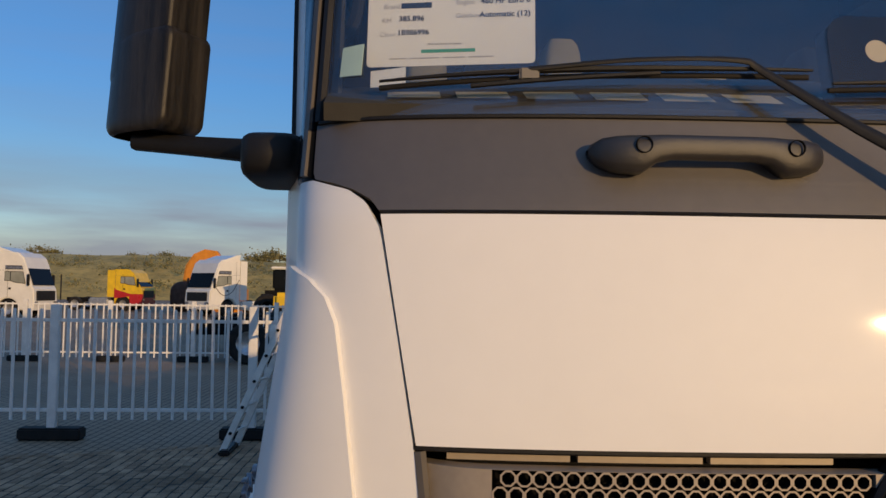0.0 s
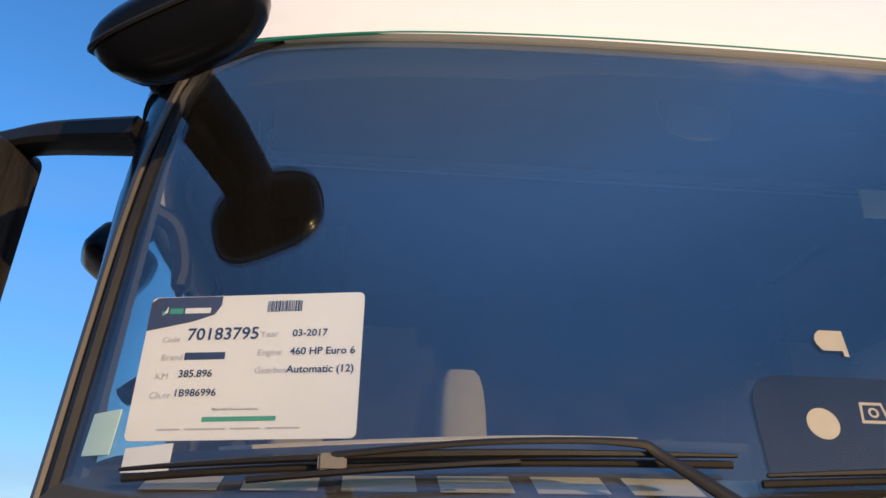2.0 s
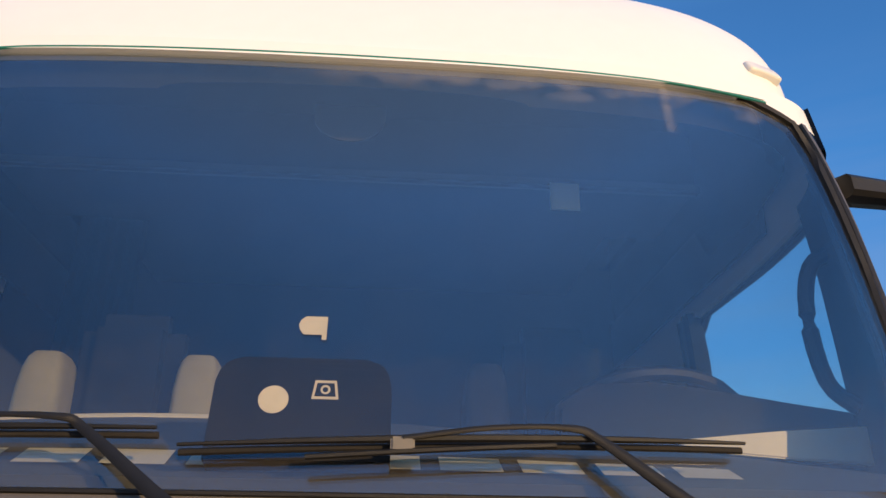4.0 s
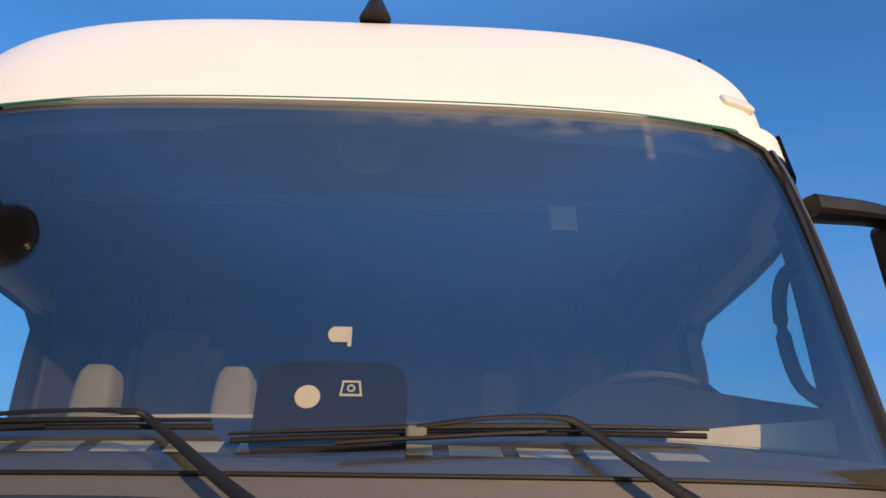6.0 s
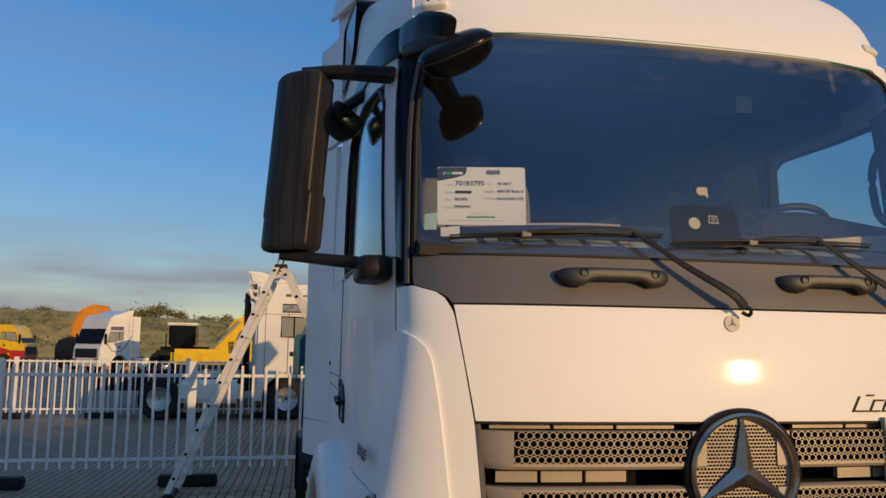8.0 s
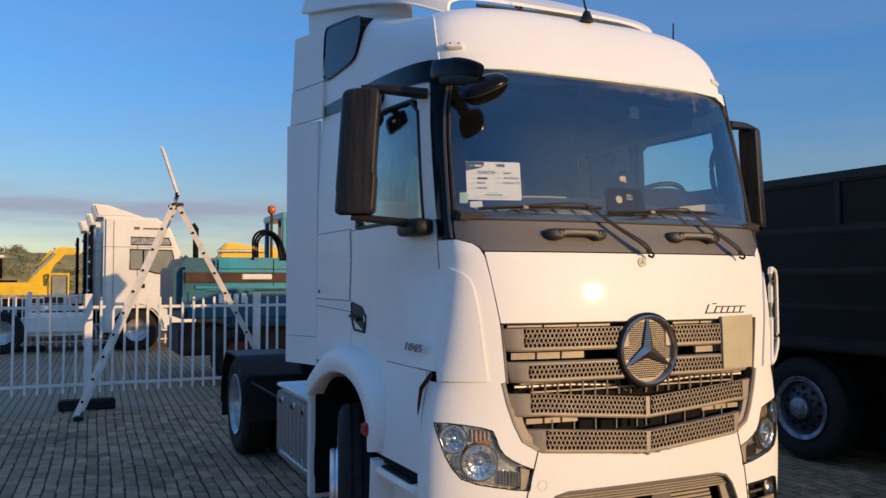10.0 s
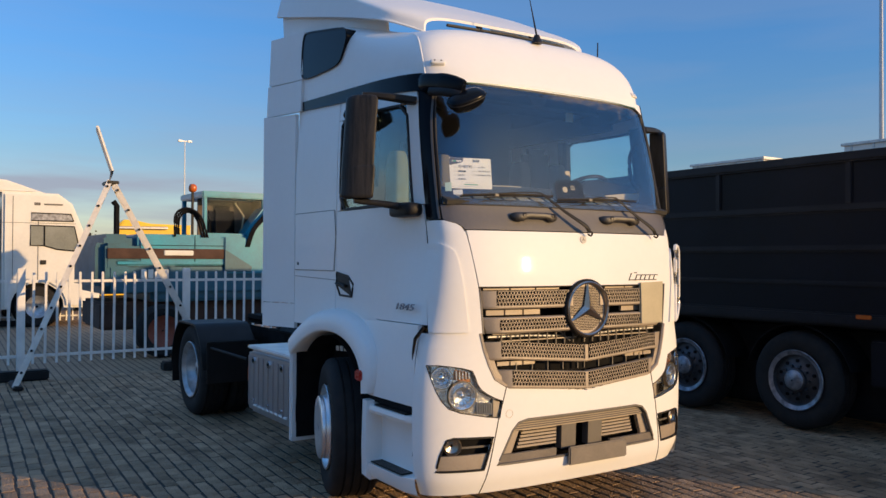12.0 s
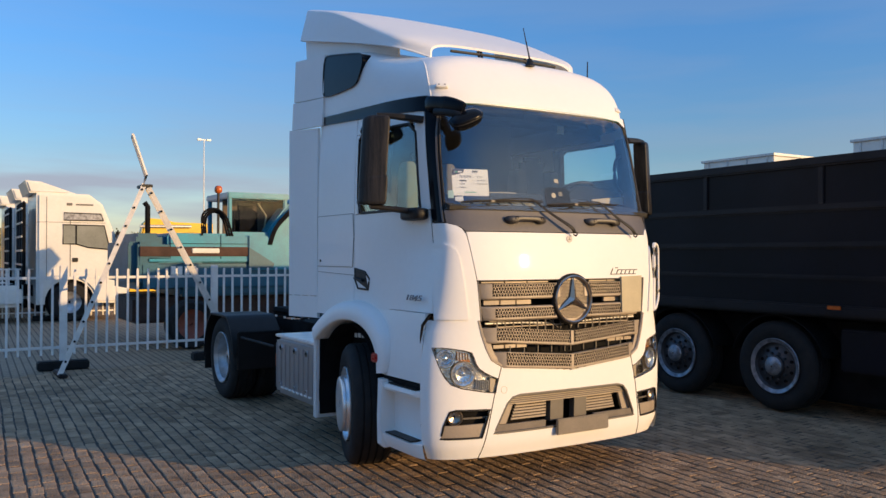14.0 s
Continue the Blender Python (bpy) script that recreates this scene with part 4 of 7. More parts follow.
# dark dots on the disc paint shaded holes into the mesh
b = bmesh.new()
for i in range(-13, 14):
    for j in range(-13, 14):
        x, z = (i + (0.5 if j % 2 else 0)) * 0.0118, j * 0.0108
        if math.hypot(x, z) < 0.152:
            disc(b, SC + Vector((x, 0.0085, z)), (0, 1, 0), 0.0036, 0.004, 6)
part("badge_backing", b, "dark", badge)
b = bmesh.new()
for k in range(3):
    a = math.pi / 2 + k * 2 * math.pi / 3
    d, e = Vector((math.cos(a), 0, math.sin(a))), Vector((-math.sin(a), 0, math.cos(a)))
    tip = SC + d * 0.165
    f = [b.verts.new(SC + Vector((0, -0.026, 0))), b.verts.new(SC + (d * 0.5 + e * 0.866) * 0.036 + Vector((0, -0.004, 0))), b.verts.new(tip + e * 0.004), b.verts.new(tip + Vector((0, -0.010, 0))), b.verts.new(tip - e * 0.004), b.verts.new(SC + (d * 0.5 - e * 0.866) * 0.036 + Vector((0, -0.004, 0)))]
    b.faces.new((f[0], f[1], f[2], f[3]))
    b.faces.new((f[0], f[3], f[4], f[5]))
bmesh.ops.remove_doubles(b, verts=b.verts[:], dist=1e-4)
part("star", b, "badge", badge, smooth=10)
ec = on_skin(0, 1.878, 0.006)
emb = part("hood_emblem", disc(bmesh.new(), ec @ Vector((0, 0, 0)), facing(0, 1.878), 0.026, 0.006, 28), "ink_grey", truck, "small round chrome emblem")
b = bmesh.new()
for k in range(3):
    a = math.pi / 2 + k * 2 * math.pi / 3
    p = [Vector((0.004 * math.cos(a + 1.05), -0.0045, 0.004 * math.sin(a + 1.05))), Vector((0.021 * math.cos(a), -0.0045, 0.021 * math.sin(a))), Vector((0.004 * math.cos(a - 1.05), -0.0045, 0.004 * math.sin(a - 1.05))), Vector((0, -0.0055, 0))]
    b.faces.new([b.verts.new(ec @ q) for q in p])
part("emblem_star", b, "satin", emb)
plate_m = mat("cream_plate", (0.50, 0.44, 0.30), 0.5, vary=0.08, scale=6)
part("cover_plate", skin([(0.525, 1.302), (0.515, 1.585)], [(0.765, 1.298), (0.775, 1.590)], 12, 10, 0.022, 0.02), plate_m, truck, "cream plastic plate over the grille end")
for k, (u, w) in enumerate(((0.405, 0.060), (0.470, 0.042), (0.520, 0.040), (0.568, 0.044), (0.620, 0.046), (0.674, 0.042))):
    hi = 0.050 if k == 0 else 0.034
    for z, t in ((1.602, 0.0055), (1.602 + hi, 0.0055)):
        d = (z - 1.602) * 0.6
        part("name_stroke", skin([(u + d + (0.03 if k == 0 and z > 1.62 else 0), z), (u + d + 0.003 + (0.03 if k == 0 and z > 1.62 else 0), z + t)], [(u + d + w, z), (u + d + w + 0.003, z + t)], 3, 2, 0.008, 0.004), "black", truck)
    part("name_stroke", skin([(u, 1.602), (u + 0.6 * hi, 1.602 + hi)], [(u + 0.007, 1.602), (u + 0.6 * hi + 0.007, 1.602 + hi)], 2, 3, 0.008, 0.004), "black", truck)

# grab handles below the windscreen
for x0 in (-0.571, 0.196):
    L = 0.378
    y_at = spot(x0 + L / 2, 2.02).y
    # sections along the bar: place, top, bottom, reach, back
    half = [(0.0, 2.027, 2.019, 0.006, 0.012), (0.006, 2.036, 2.008, 0.020, 0.012), (0.018, 2.043, 1.998, 0.034, 0.012), (0.038, 2.046, 1.990, 0.044, 0.012), (0.060, 2.047, 1.988, 0.050, 0.012), (0.076, 2.047, 1.987, 0.052, 0.012), (0.086, 2.047, 1.994, 0.053, 0.004), (0.100, 2.047, 2.004, 0.053, -0.012), (0.125, 2.047, 2.009, 0.053, -0.018)]
    secs = half + [(L - u, a, c, d, e) for u, a, c, d, e in half[::-1]]
    rows = []
    for u, zt, zb, reach, back in secs:
        cz, hz, cy, hy = (zt + zb) / 2, (zt - zb) / 2, y_at + (back - reach) / 2, (back + reach) / 2
        ring = []
        for q in range(16):
            ca, sa = math.cos(2 * math.pi * q / 16), math.sin(2 * math.pi * q / 16)
            ring.append(Vector((x0 + u, cy + hy * math.copysign(abs(ca) ** 0.6, ca), cz + hz * math.copysign(abs(sa) ** 0.6, sa))))
        rows.append(ring)
    h = part("grab_handle", grid(rows, close_v=True), "handle_grey", truck, "dark grey moulded grab handle")
    for x in (x0 + 0.075, x0 + L - 0.065):
        part("screw_cap", lathe([(0.0115, -0.001), (0.013, -0.001), (0.013, 0.004), (0.0115, 0.004)], 20, Matrix.Translation((x, y_at - 0.0535, 2.029)) @ pose(0, 0, 0, 0, 0, 90)), "dark", h)

# wipers
for px, kx, b0, b1, c0 in ((0.005, -0.315, -0.905, -0.20, -0.66), (0.675, 0.36, -0.17, 0.60, 0.12)):
    base = spot(px, 1.945)
    knee = spot(kx, 2.172) + Vector((0, -0.045, 0))
    arm = smooth_path([base + Vector((0.02, -0.055, -0.012)), base + Vector((-0.03, -0.062, 0.03)), (base + knee) / 2 + Vector((0, -0.03, 0.004)), knee + Vector((0.03, 0, -0.012)), knee + Vector((-0.015, 0.0, 0.006)), spot((kx + c0) / 2, 2.176) + Vector((0, -0.045, 0)), spot(c0, 2.160) + Vector((0, -0.04, 0))], 5)
    rr = [0.018 - 0.010 * i / 14 if i < 14 else max(0.008 - 0.0005 * (i - 14), 0.004) for i in range(len(arm))]
    w = part("wiper_arm", tube(arm, rr, 8, flat=0.55, up=(0, -1, 0.2)), "black", truck, "black windscreen wiper")
    pts = [spot(b0 + (b1 - b0) * k / 14, 2.138 + 0.022 * k / 14 + 0.006 * math.sin(math.pi * k / 14)) for k in range(15)]
    part("blade_rail", tube([p + Vector((0, -0.030, 0.008)) for p in pts], [0.003 + 0.004 * math.sin(math.pi * k / 14) for k in range(15)], 6, flat=0.8), "black", w)
    part("blade_rubber", tube([p + Vector((0, -0.016, 0.000)) for p in pts], 0.004, 6, flat=1.2), "rubber", w)
    part("blade_clip", boxes((c0 - 0.016, c0 + 0.016, -0.008, 0.008, -0.010, 0.010), bevel=0.003), "satin", w).matrix_basis = Matrix.Translation(spot(c0, 2.152) + Vector((0, -0.032, 0))) @ Matrix.Translation((-c0, 0, 0))
    part("spray_pipe", tube([pts[k] + Vector((0, -0.038, -0.014 + 0.002 * (k - 3))) for k in range(3, 10)], 0.004, 6), "black", w)
    part("pivot_hose", tube(smooth_path([base + Vector((0.012, -0.05, -0.01)), base + Vector((0.035, -0.065, -0.02)), base + Vector((0.04, -0.05, -0.04)), base + Vector((0.02, -0.04, -0.03))], 4), 0.006, 6), "rubber", w)

# roof, built as cross-sections from front to back
roof_top = table([(0.252, 2.900), (0.275, 2.96), (0.31, 3.04), (0.36, 3.14), (0.42, 3.228), (0.48, 3.298), (0.56, 3.342), (0.70, 3.366), (0.9, 3.385), (1.2, 3.44), (1.5, 3.53), (2.2, 3.62)])
roof_pow = table([(0.235, 2.2), (0.36, 2.6), (0.46, 3.4), (0.6, 4.0), (0.9, 4.8), (1.2, 7.0), (1.5, 11.0), (2.2, 14.0)])


def roof_half(y):
    """Half width of the roof's foot at depth y."""
    us, xs, ys = plan(2.90)
    return float(np.interp(y, ys, xs)) if y < ys[-1] else xs[-1]


def roof_spot(a, y):
    """a: -90 (left foot) to 90 (right foot)."""
    w, h, n = roof_half(y), roof_top(y) - 2.90, roof_pow(y)
    c, s = math.sin(radians(a)), math.cos(radians(a))
    if abs(a) < 89.9:
        w *= 0.958 + 0.042 * min(max((y - 0.6) / 0.6, 0), 1)
    return Vector((lean(w * math.copysign(abs(c) ** (2 / n), c)), y, 2.90 + max(h, -0.03) * abs(s) ** (2 / n)))


ys_roof = [0.2590, 0.262, 0.268, 0.276, 0.285, 0.30, 0.32, 0.345, 0.37, 0.40, 0.43, 0.46, 0.49, 0.53, 0.58, 0.65, 0.75, 0.9, 1.1, 1.3, 1.5, 1.7, 1.9, 2.05, 2.2]
angs = [-90] + [-89.5 + 179 * k / 56 for k in range(57)] + [90]
part("roof", grid([[roof_spot(a, y) for a in angs] for y in ys_roof] + [[Vector((roof_spot(a, 2.2).x, 2.2, 2.5)) if abs(a) == 90 else Vector((roof_spot(a, 2.2).x * 0.99, 2.205, 2.86)) for a in angs]]), "paint", truck, "white rounded roof", 50)
# black copy of the roof, added below it to hide its sunlit inside
part("roof_liner", grid([[Vector((p.x * 0.955, p.y + 0.045, p.z - 0.05)) for p in (roof_spot(a, y) for a in angs)] for y in ys_roof[1:-1]]), "dark", truck, "near-black sheet added to hide the roof's lit inside", 50)
vis = [(-0.86, 2.893), (-0.6, 2.904), (-0.3, 2.907), (0, 2.908), (0.3, 2.907), (0.6, 2.904), (0.86, 2.893)]
part("visor_edge", skin([(-0.86, 2.900), (-0.80, 2.935)], [(0.86, 2.900), (0.80, 2.935)], 50, 6, 0.006, 0.03), "paint", truck, "white lip above the windscreen")
part("visor_seal", rim(vis, 0.0035, 0.004, closed=False), "glass_edge", truck)
for s in (1, -1):
    # raised rib where the front cap meets the side, and the marker lamp
    rib = [roof_spot(-90 + d, y) for d, y in ((3, 0.43), (10, 0.45), (18, 0.485), (27, 0.54), (36, 0.62), (45, 0.74))]
    if s > 0:
        part("roof_rib", tube(smooth_path([Vector((p.x * s, p.y, p.z)) for p in rib], 4), [0.006] * 15 + [0.0055, 0.005, 0.0045, 0.004, 0.003, 0.002], 8), "paint", truck)
    b = bmesh.new()
    c0 = Vector((-0.910 if s > 0 else 0.876, 0.378, 3.026 if s > 0 else 3.006))
    mm = look((0, 0, 0), (0.35 * s, 0.8, -0.5)).to_3x3()
    blob(b, c0, (0.050, 0.020, 0.016), m=mm, power=4.5)
    lamp = part("marker_lamp", b, "paint_b", truck, "small white roof marker lamp")
    for d in (-0.022, 0.022) if s > 0 else ():
        part("lamp_dot", disc(bmesh.new(), c0 + mm @ Vector((d, 0.004, 0.0145)), mm @ Vector((0, 0, 1)), 0.006, 0.003, 12), "trim", lamp)
    # dark side pane in the raised roof
    corners = [(2.135, 3.25), (2.125, 3.42), (2.095, 3.535), (2.02, 3.562), (1.72, 3.515), (1.46, 3.470), (1.345, 3.440), (1.315, 3.375), (1.385, 3.262), (1.47, 3.205), (1.70, 3.192), (2.06, 3.200)]
    ring = [(p.y, p.z) for p in smooth_path([(0, y, z) for y, z in corners + corners[:1]], 3)[:-1]]
    px = 1.109
    b = bmesh.new()
    vs0 = [b.verts.new((-px * s, y, z)) for y, z in ring]
    vs1 = [b.verts.new((-0.98 * s, y, z)) for y, z in ring]
    b.faces.new(vs0)
    for i in range(len(ring)):
        j = (i + 1) % len(ring)
        b.faces.new((vs0[i], vs0[j], vs1[j], vs1[i]))
    pane = part("roof_side_pane", b, "darkglass", truck, "dark glossy side pane", 30)
    part("pane_edge", tube([Vector((-(px + 0.001) * s, y, z)) for y, z in ring + ring[:1]], 0.007, 6), "gloss", pane)
    # side deflector behind the cab, flaring outwards
    def flare(y):
        return 1.130 + 0.125 * min(max((y - 2.21) / 0.36, 0), 1) ** 1.3
    yy = [2.212, 2.28, 2.36, 2.44, 2.52, 2.60]
    zs = [1.17, 1.36, 1.7, 2.1, 2.5, 2.925]
    for z0, z1 in ((1.17, 1.368), (1.374, 2.93)):
        zz = [z0 + (z1 - z0) * k / 8 for k in range(9)]
        rows = [[Vector((-flare(y) * s, y, z + (0.03 * (y - 2.2) if z == z1 and z1 > 2 else 0))) for y in yy] for z in zz]
        part("side_deflector", shell(rows, [[Vector((-s, 0, 0))] * len(yy)] * 9, 0.03), "paint", truck, "white side deflector")
    # upper deflector leading up to the roof spoiler
    for z0, z1, ya, yb, t0, t1 in ((2.945, 3.20, 2.12, 2.57, 0.0, 0.01), (3.206, 3.60, 2.12, 2.545, 0.01, 0.025)):
        rows = []
        for k in range(7):
            z = z0 + (z1 - z0) * k / 6
            inset = t0 + (t1 - t0) * k / 6
            y_front = ya
            rows.append([Vector((-(1.125 - inset * (1 if j else 1) + 0.115 * (j / 6) ** 1.2) * s, y_front + (yb - y_front) * j / 6, z)) for j in range(7)])
        part("upper_deflector", shell(rows, [[Vector((-s, 0, 0))] * 7] * 7, 0.03), "paint", truck)

# roof spoiler: an arched sheet over the roof with an open front edge
SPOIL_Y = (0.83, 0.90, 1.03, 1.25, 1.6, 2.0, 2.54)
spoil_wl, spoil_zl, spoil_wc, spoil_zc, spoil_zt, spoil_n = [table(list(zip(SPOIL_Y, v))) for v in (
    (0.745, 0.83, 0.95, 1.00, 1.055, 1.105, 1.17), (3.36, 3.40, 3.455, 3.515, 3.60, 3.69, 3.81),
    (0.74, 0.82, 0.935, 0.985, 1.03, 1.07, 1.10), (3.365, 3.41, 3.475, 3.59, 3.775, 3.95, 4.10),
    (3.492, 3.53, 3.60, 3.70, 3.85, 4.015, 4.165), (4.5, 4.2, 3.6, 3.0, 2.6, 2.4, 2.4))]
sy = [0.83, 0.85, 0.88, 0.92, 0.97, 1.03, 1.12, 1.25, 1.4, 1.6, 1.8, 2.0, 2.2, 2.4, 2.54]
top_a = [-90 + 180 * k / 36 for k in range(37)]


def spoiler_row(y):
    """One cross-section: low edge, sharp shoulder, arched top, shoulder, low edge."""
    wc, zc, h, n = spoil_wc(y), spoil_zc(y), spoil_zt(y) - spoil_zc(y), spoil_n(y)
    top = []
    for a in top_a:
        c, k = math.sin(radians(a)), max(math.cos(radians(a)), 0.0)
        top.append(Vector((wc * math.copysign(abs(c) ** (2 / n), c), y, zc + h * k ** (2 / n))))
    low = [Vector((-spoil_wl(y), y, spoil_zl(y))), Vector((-(spoil_wl(y) + wc) / 2, y, (spoil_zl(y) + zc) / 2))]
    return low + top + [Vector((-p.x, p.y, p.z)) for p in low[::-1]]


pts = [spoiler_row(y) for y in sy]
nrm = [[Vector((p.x * 0.9, -0.2, 0.35 if abs(p.x) > spoil_wc(p.y) - 0.02 else 1.0)).normalized() for p in row] for row in pts]
part("roof_spoiler", shell(pts, nrm, 0.020), "paint", truck, "white roof spoiler with an open front edge and creased sides", 24)
for s in (1, -1):
    yn = [1.22, 1.3, 1.55, 1.8, 2.1, 2.35, 2.52]
    rows = [[Vector((-(spoil_wl(y) - 0.045 - 0.02 * (1 - k / 3) - 0.12 * max(0, 1.45 - y) / 0.23) * s, y, (spoil_zl(y) + 0.03) * k / 3 + (roof_top(y) - 0.14) * (1 - k / 3))) for y in yn] for k in range(4)]
    part("spoiler_neck", shell(rows, [[Vector((-s, 0, 0))] * 7] * 4, 0.02), "paint", truck)
for x in (-0.25, -0.22, 0.25):
    part("spoiler_stay", tube([(x, 0.84, 3.40), (x, 0.87, 3.50)], 0.011, 6), "black", truck)
part("spoiler_bar", tube([(-0.55, 0.82, 3.432), (0, 0.80, 3.440), (0.55, 0.82, 3.432)], 0.012, 6), "black", truck)

# air vane standing off the far corner: a white loop with dark louvres
def vane(x, z, d=0.0):
    return Vector((x, 0.065 + (x - 1.0) * 0.72 + d, z))
loop = [(0.99 + (x - 0.99) * 1.28, z) for x, z in ((0.99, 1.30), (1.00, 1.56), (0.995, 1.82), (1.02, 1.850), (1.085, 1.845), (1.12, 1.825), (1.138, 1.78), (1.146, 1.62), (1.152, 1.46), (1.148, 1.40), (1.12, 1.36), (1.06, 1.315))]
vn = part("air_vane", tube(smooth_path([vane(x, z) for x, z in loop + loop[:1]], 3), 0.014, 8), "paint", truck, "white corner air vane with dark louvres")
b = bmesh.new()
b.faces.new([b.verts.new(vane(x, z, 0.012)) for x, z in loop])
part("louvre_back", b, "dark", vn)
for z in (1.40, 1.76):
    part("vane_bracket", tube([vane(1.0, z), vane(0.99, z, 0.10)], 0.012, 6), "dark", vn)
for z in (1.44, 1.56, 1.68, 1.78):
    part("louvre_slat", tube([vane(1.0, z), vane(1.185, z - 0.01)], 0.007, 6), "satin", vn)

# aerials
b = bmesh.new()
bmesh.ops.create_cone(b, cap_ends=True, segments=16, radius1=0.042, radius2=0.018, depth=0.06, matrix=Matrix.Translation((0, 0.475, 3.335)))
aer = part("aerial", b, "black", truck, "black roof aerial")
part("aerial_rod", tube([(0, 0.475, 3.36), (-0.09, 0.445, 3.60)], [0.007, 0.003], 6), "black", aer)
part("aerial", tube([(1.045, 0.95, 3.22), (1.05, 0.947, 3.57)], [0.008, 0.005], 6), "black", truck)

# mirrors
def mirror_shell(c, tilt, s, hw, hd, z0, z1, r=0.035):
    """A tall housing: front bowed away from the cab, square shoulder beside it, rounded ends."""
    out = [(1.0, 0.9), (1.0, 0.0), (1.0, -0.75), (0.97, -0.92), (0.86, -1.0), (0.4, -0.97), (-0.1, -0.86), (-0.55, -0.62), (-0.86, -0.28), (-0.98, 0.05), (-1.0, 0.4), (-0.98, 0.85), (-0.9, 1.0), (0.0, 1.0), (0.92, 1.0)]
    rows = []
    n = 6
    ends = [(math.sin(math.pi / 2 * k / n), 1 - math.cos(math.pi / 2 * k / n)) for k in range(n + 1)]
    zs = [(z0 + r - r * (1 - b), 1 - r * (1 - a) / hw) for a, b in ends] + [(z0 + (z1 - z0) * q / 6, 1.0) for q in range(1, 6)] + [(z1 - r + r * (1 - b), 1 - r * (1 - a) / hw) for a, b in ends[::-1]]
    for z, w in zs:
        ring = smooth_path([Vector((x * hw * s * w, y * hd * (0.35 + 0.65 * w), 0)) for x, y in out + out[:1]], 3)[:-1]
        rows.append([c + tilt @ p + Vector((0, 0, z)) for p in ring])
    b = grid(rows, close_v=True)
    return b


for s in (1, -1):
    def X(p):
        return Vector((p[0] * s, p[1], p[2]))
    tilt = pose(0, 0, 0, 0, 0, -27 * s).to_3x3()
    b = mirror_shell(X((-1.382, 0.555, 0)), tilt, s, 0.102, 0.058, 2.225, 2.785)
    mir = part("main_mirror", b, "streaked", truck, "tall black main mirror with rain marks")
    b = mirror_shell(X((-1.376, 0.553, 0)), tilt, s, 0.105, 0.062, 2.125, 2.345, 0.028)
    part("lower_cap", b, "streaked", mir)
    back = X((-1.382, 0.555, 2.46)) + tilt @ Vector((0, 0.060, 0))
    b = bmesh.new()
    blob(b, back, (0.09, 0.006, 0.27), m=tilt, power=6)
    part("mirror_glass", b, "mirrorglass", mir)
    part("mirror_arm", tube(smooth_path([X((-1.365, 0.56, 2.792)), X((-1.29, 0.53, 2.790)), X((-1.20, 0.49, 2.783)), X((-1.04, 0.44, 2.768))], 4), [0.024 + 0.016 * k / 12 for k in range(13)], 10, flat=0.7, power=3.5), "black", mir)
    part("mirror_arm", tube(smooth_path([X((-1.42, 0.56, 2.112)), X((-1.30, 0.52, 2.100)), X((-1.20, 0.48, 2.088)), X((-1.10, 0.43, 2.075))], 4), [0.024 + 0.010 * k / 12 for k in range(13)], 10, flat=0.75, power=3.5), "black", mir)
    for ob in [mir] + list(mir.children):
        if "arm" not in ob.name:
            ob.data.transform(Matrix(((1, 0, 0.068 * s, -0.068 * s * 2.56), (0, 1, 0, 0), (0, 0, 1, 0), (0, 0, 0, 1))))
    b = bmesh.new()
    blob(b, X((-1.105, 0.45, 2.058)), (0.062, 0.14, 0.046), power=4.5)
    part("mirror_foot", b, "black", mir)
    # kerb mirror over the door
    if s == 1:
        b = bmesh.new()
        blob(b, X((-1.202, 0.94, 2.722)), (0.080, 0.085, 0.050), m=pose(0, 0, 0, 0, 34, 20).to_3x3(), power=4.5)
        kerb = part("kerb_mirror", b, "gloss", truck, "rounded black kerb mirror")
        part("mirror_arm", tube([X((-1.20, 0.95, 2.77)), X((-1.10, 0.95, 2.85))], 0.04, 8, flat=0.6), "black", kerb)
        # front mirror under a glossy hood that springs from the corner over the windscreen
        fx = (Vector((-0.789, 0.042, 2.803)) - Vector((-1.016, 0.096, 2.696))).normalized()
        fu = Vector((-0.30, -0.48, 0.82))
        fu = (fu - fx * fu.dot(fx)).normalized()
        fm_m = Matrix((fx, fu.cross(fx), fu)).transposed()
        fc = Vector((-0.900, 0.060, 2.742))
        # a helmet: shallow matt top, deep rounded underside, sharp rim between
        rows = []
        for i in range(15):
            a = -90 + 180 * i / 14
            k, h = math.cos(radians(a)), math.sin(radians(a))
            k = max(k, 0.0) ** 0.75
            row = []
            for q in range(36):
                c, d = math.cos(2 * math.pi * q / 36), math.sin(2 * math.pi * q / 36)
                e = 2 / 2.7
                row.append(fc + fm_m @ Vector((0.126 * k * math.copysign(abs(c) ** e, c), 0.076 * k * math.copysign(abs(d) ** e, d), h * (0.040 if h > 0 else 0.080))))
            rows.append(row)
        fm = part("front_mirror", grid(rows, close_v=True), "gloss", truck, "black front mirror under a hood over the windscreen", 50)
        part("mirror_rim", tube([fc + fm_m @ Vector((0.1275 * math.copysign(abs(math.cos(2 * math.pi * q / 36)) ** (2 / 2.7), math.cos(2 * math.pi * q / 36)), 0.0775 * math.copysign(abs(math.sin(2 * math.pi * q / 36)) ** (2 / 2.7), math.sin(2 * math.pi * q / 36)), 0)) for q in range(37)], 0.004, 6), "black", fm)
        part("mirror_arm", tube(smooth_path([X((-1.01, 0.30, 2.81)), X((-0.985, 0.20, 2.795)), X((-0.955, 0.12, 2.775)), X((-0.925, 0.08, 2.76))], 4), 0.030, 10, flat=0.9, power=3), "black", fm)
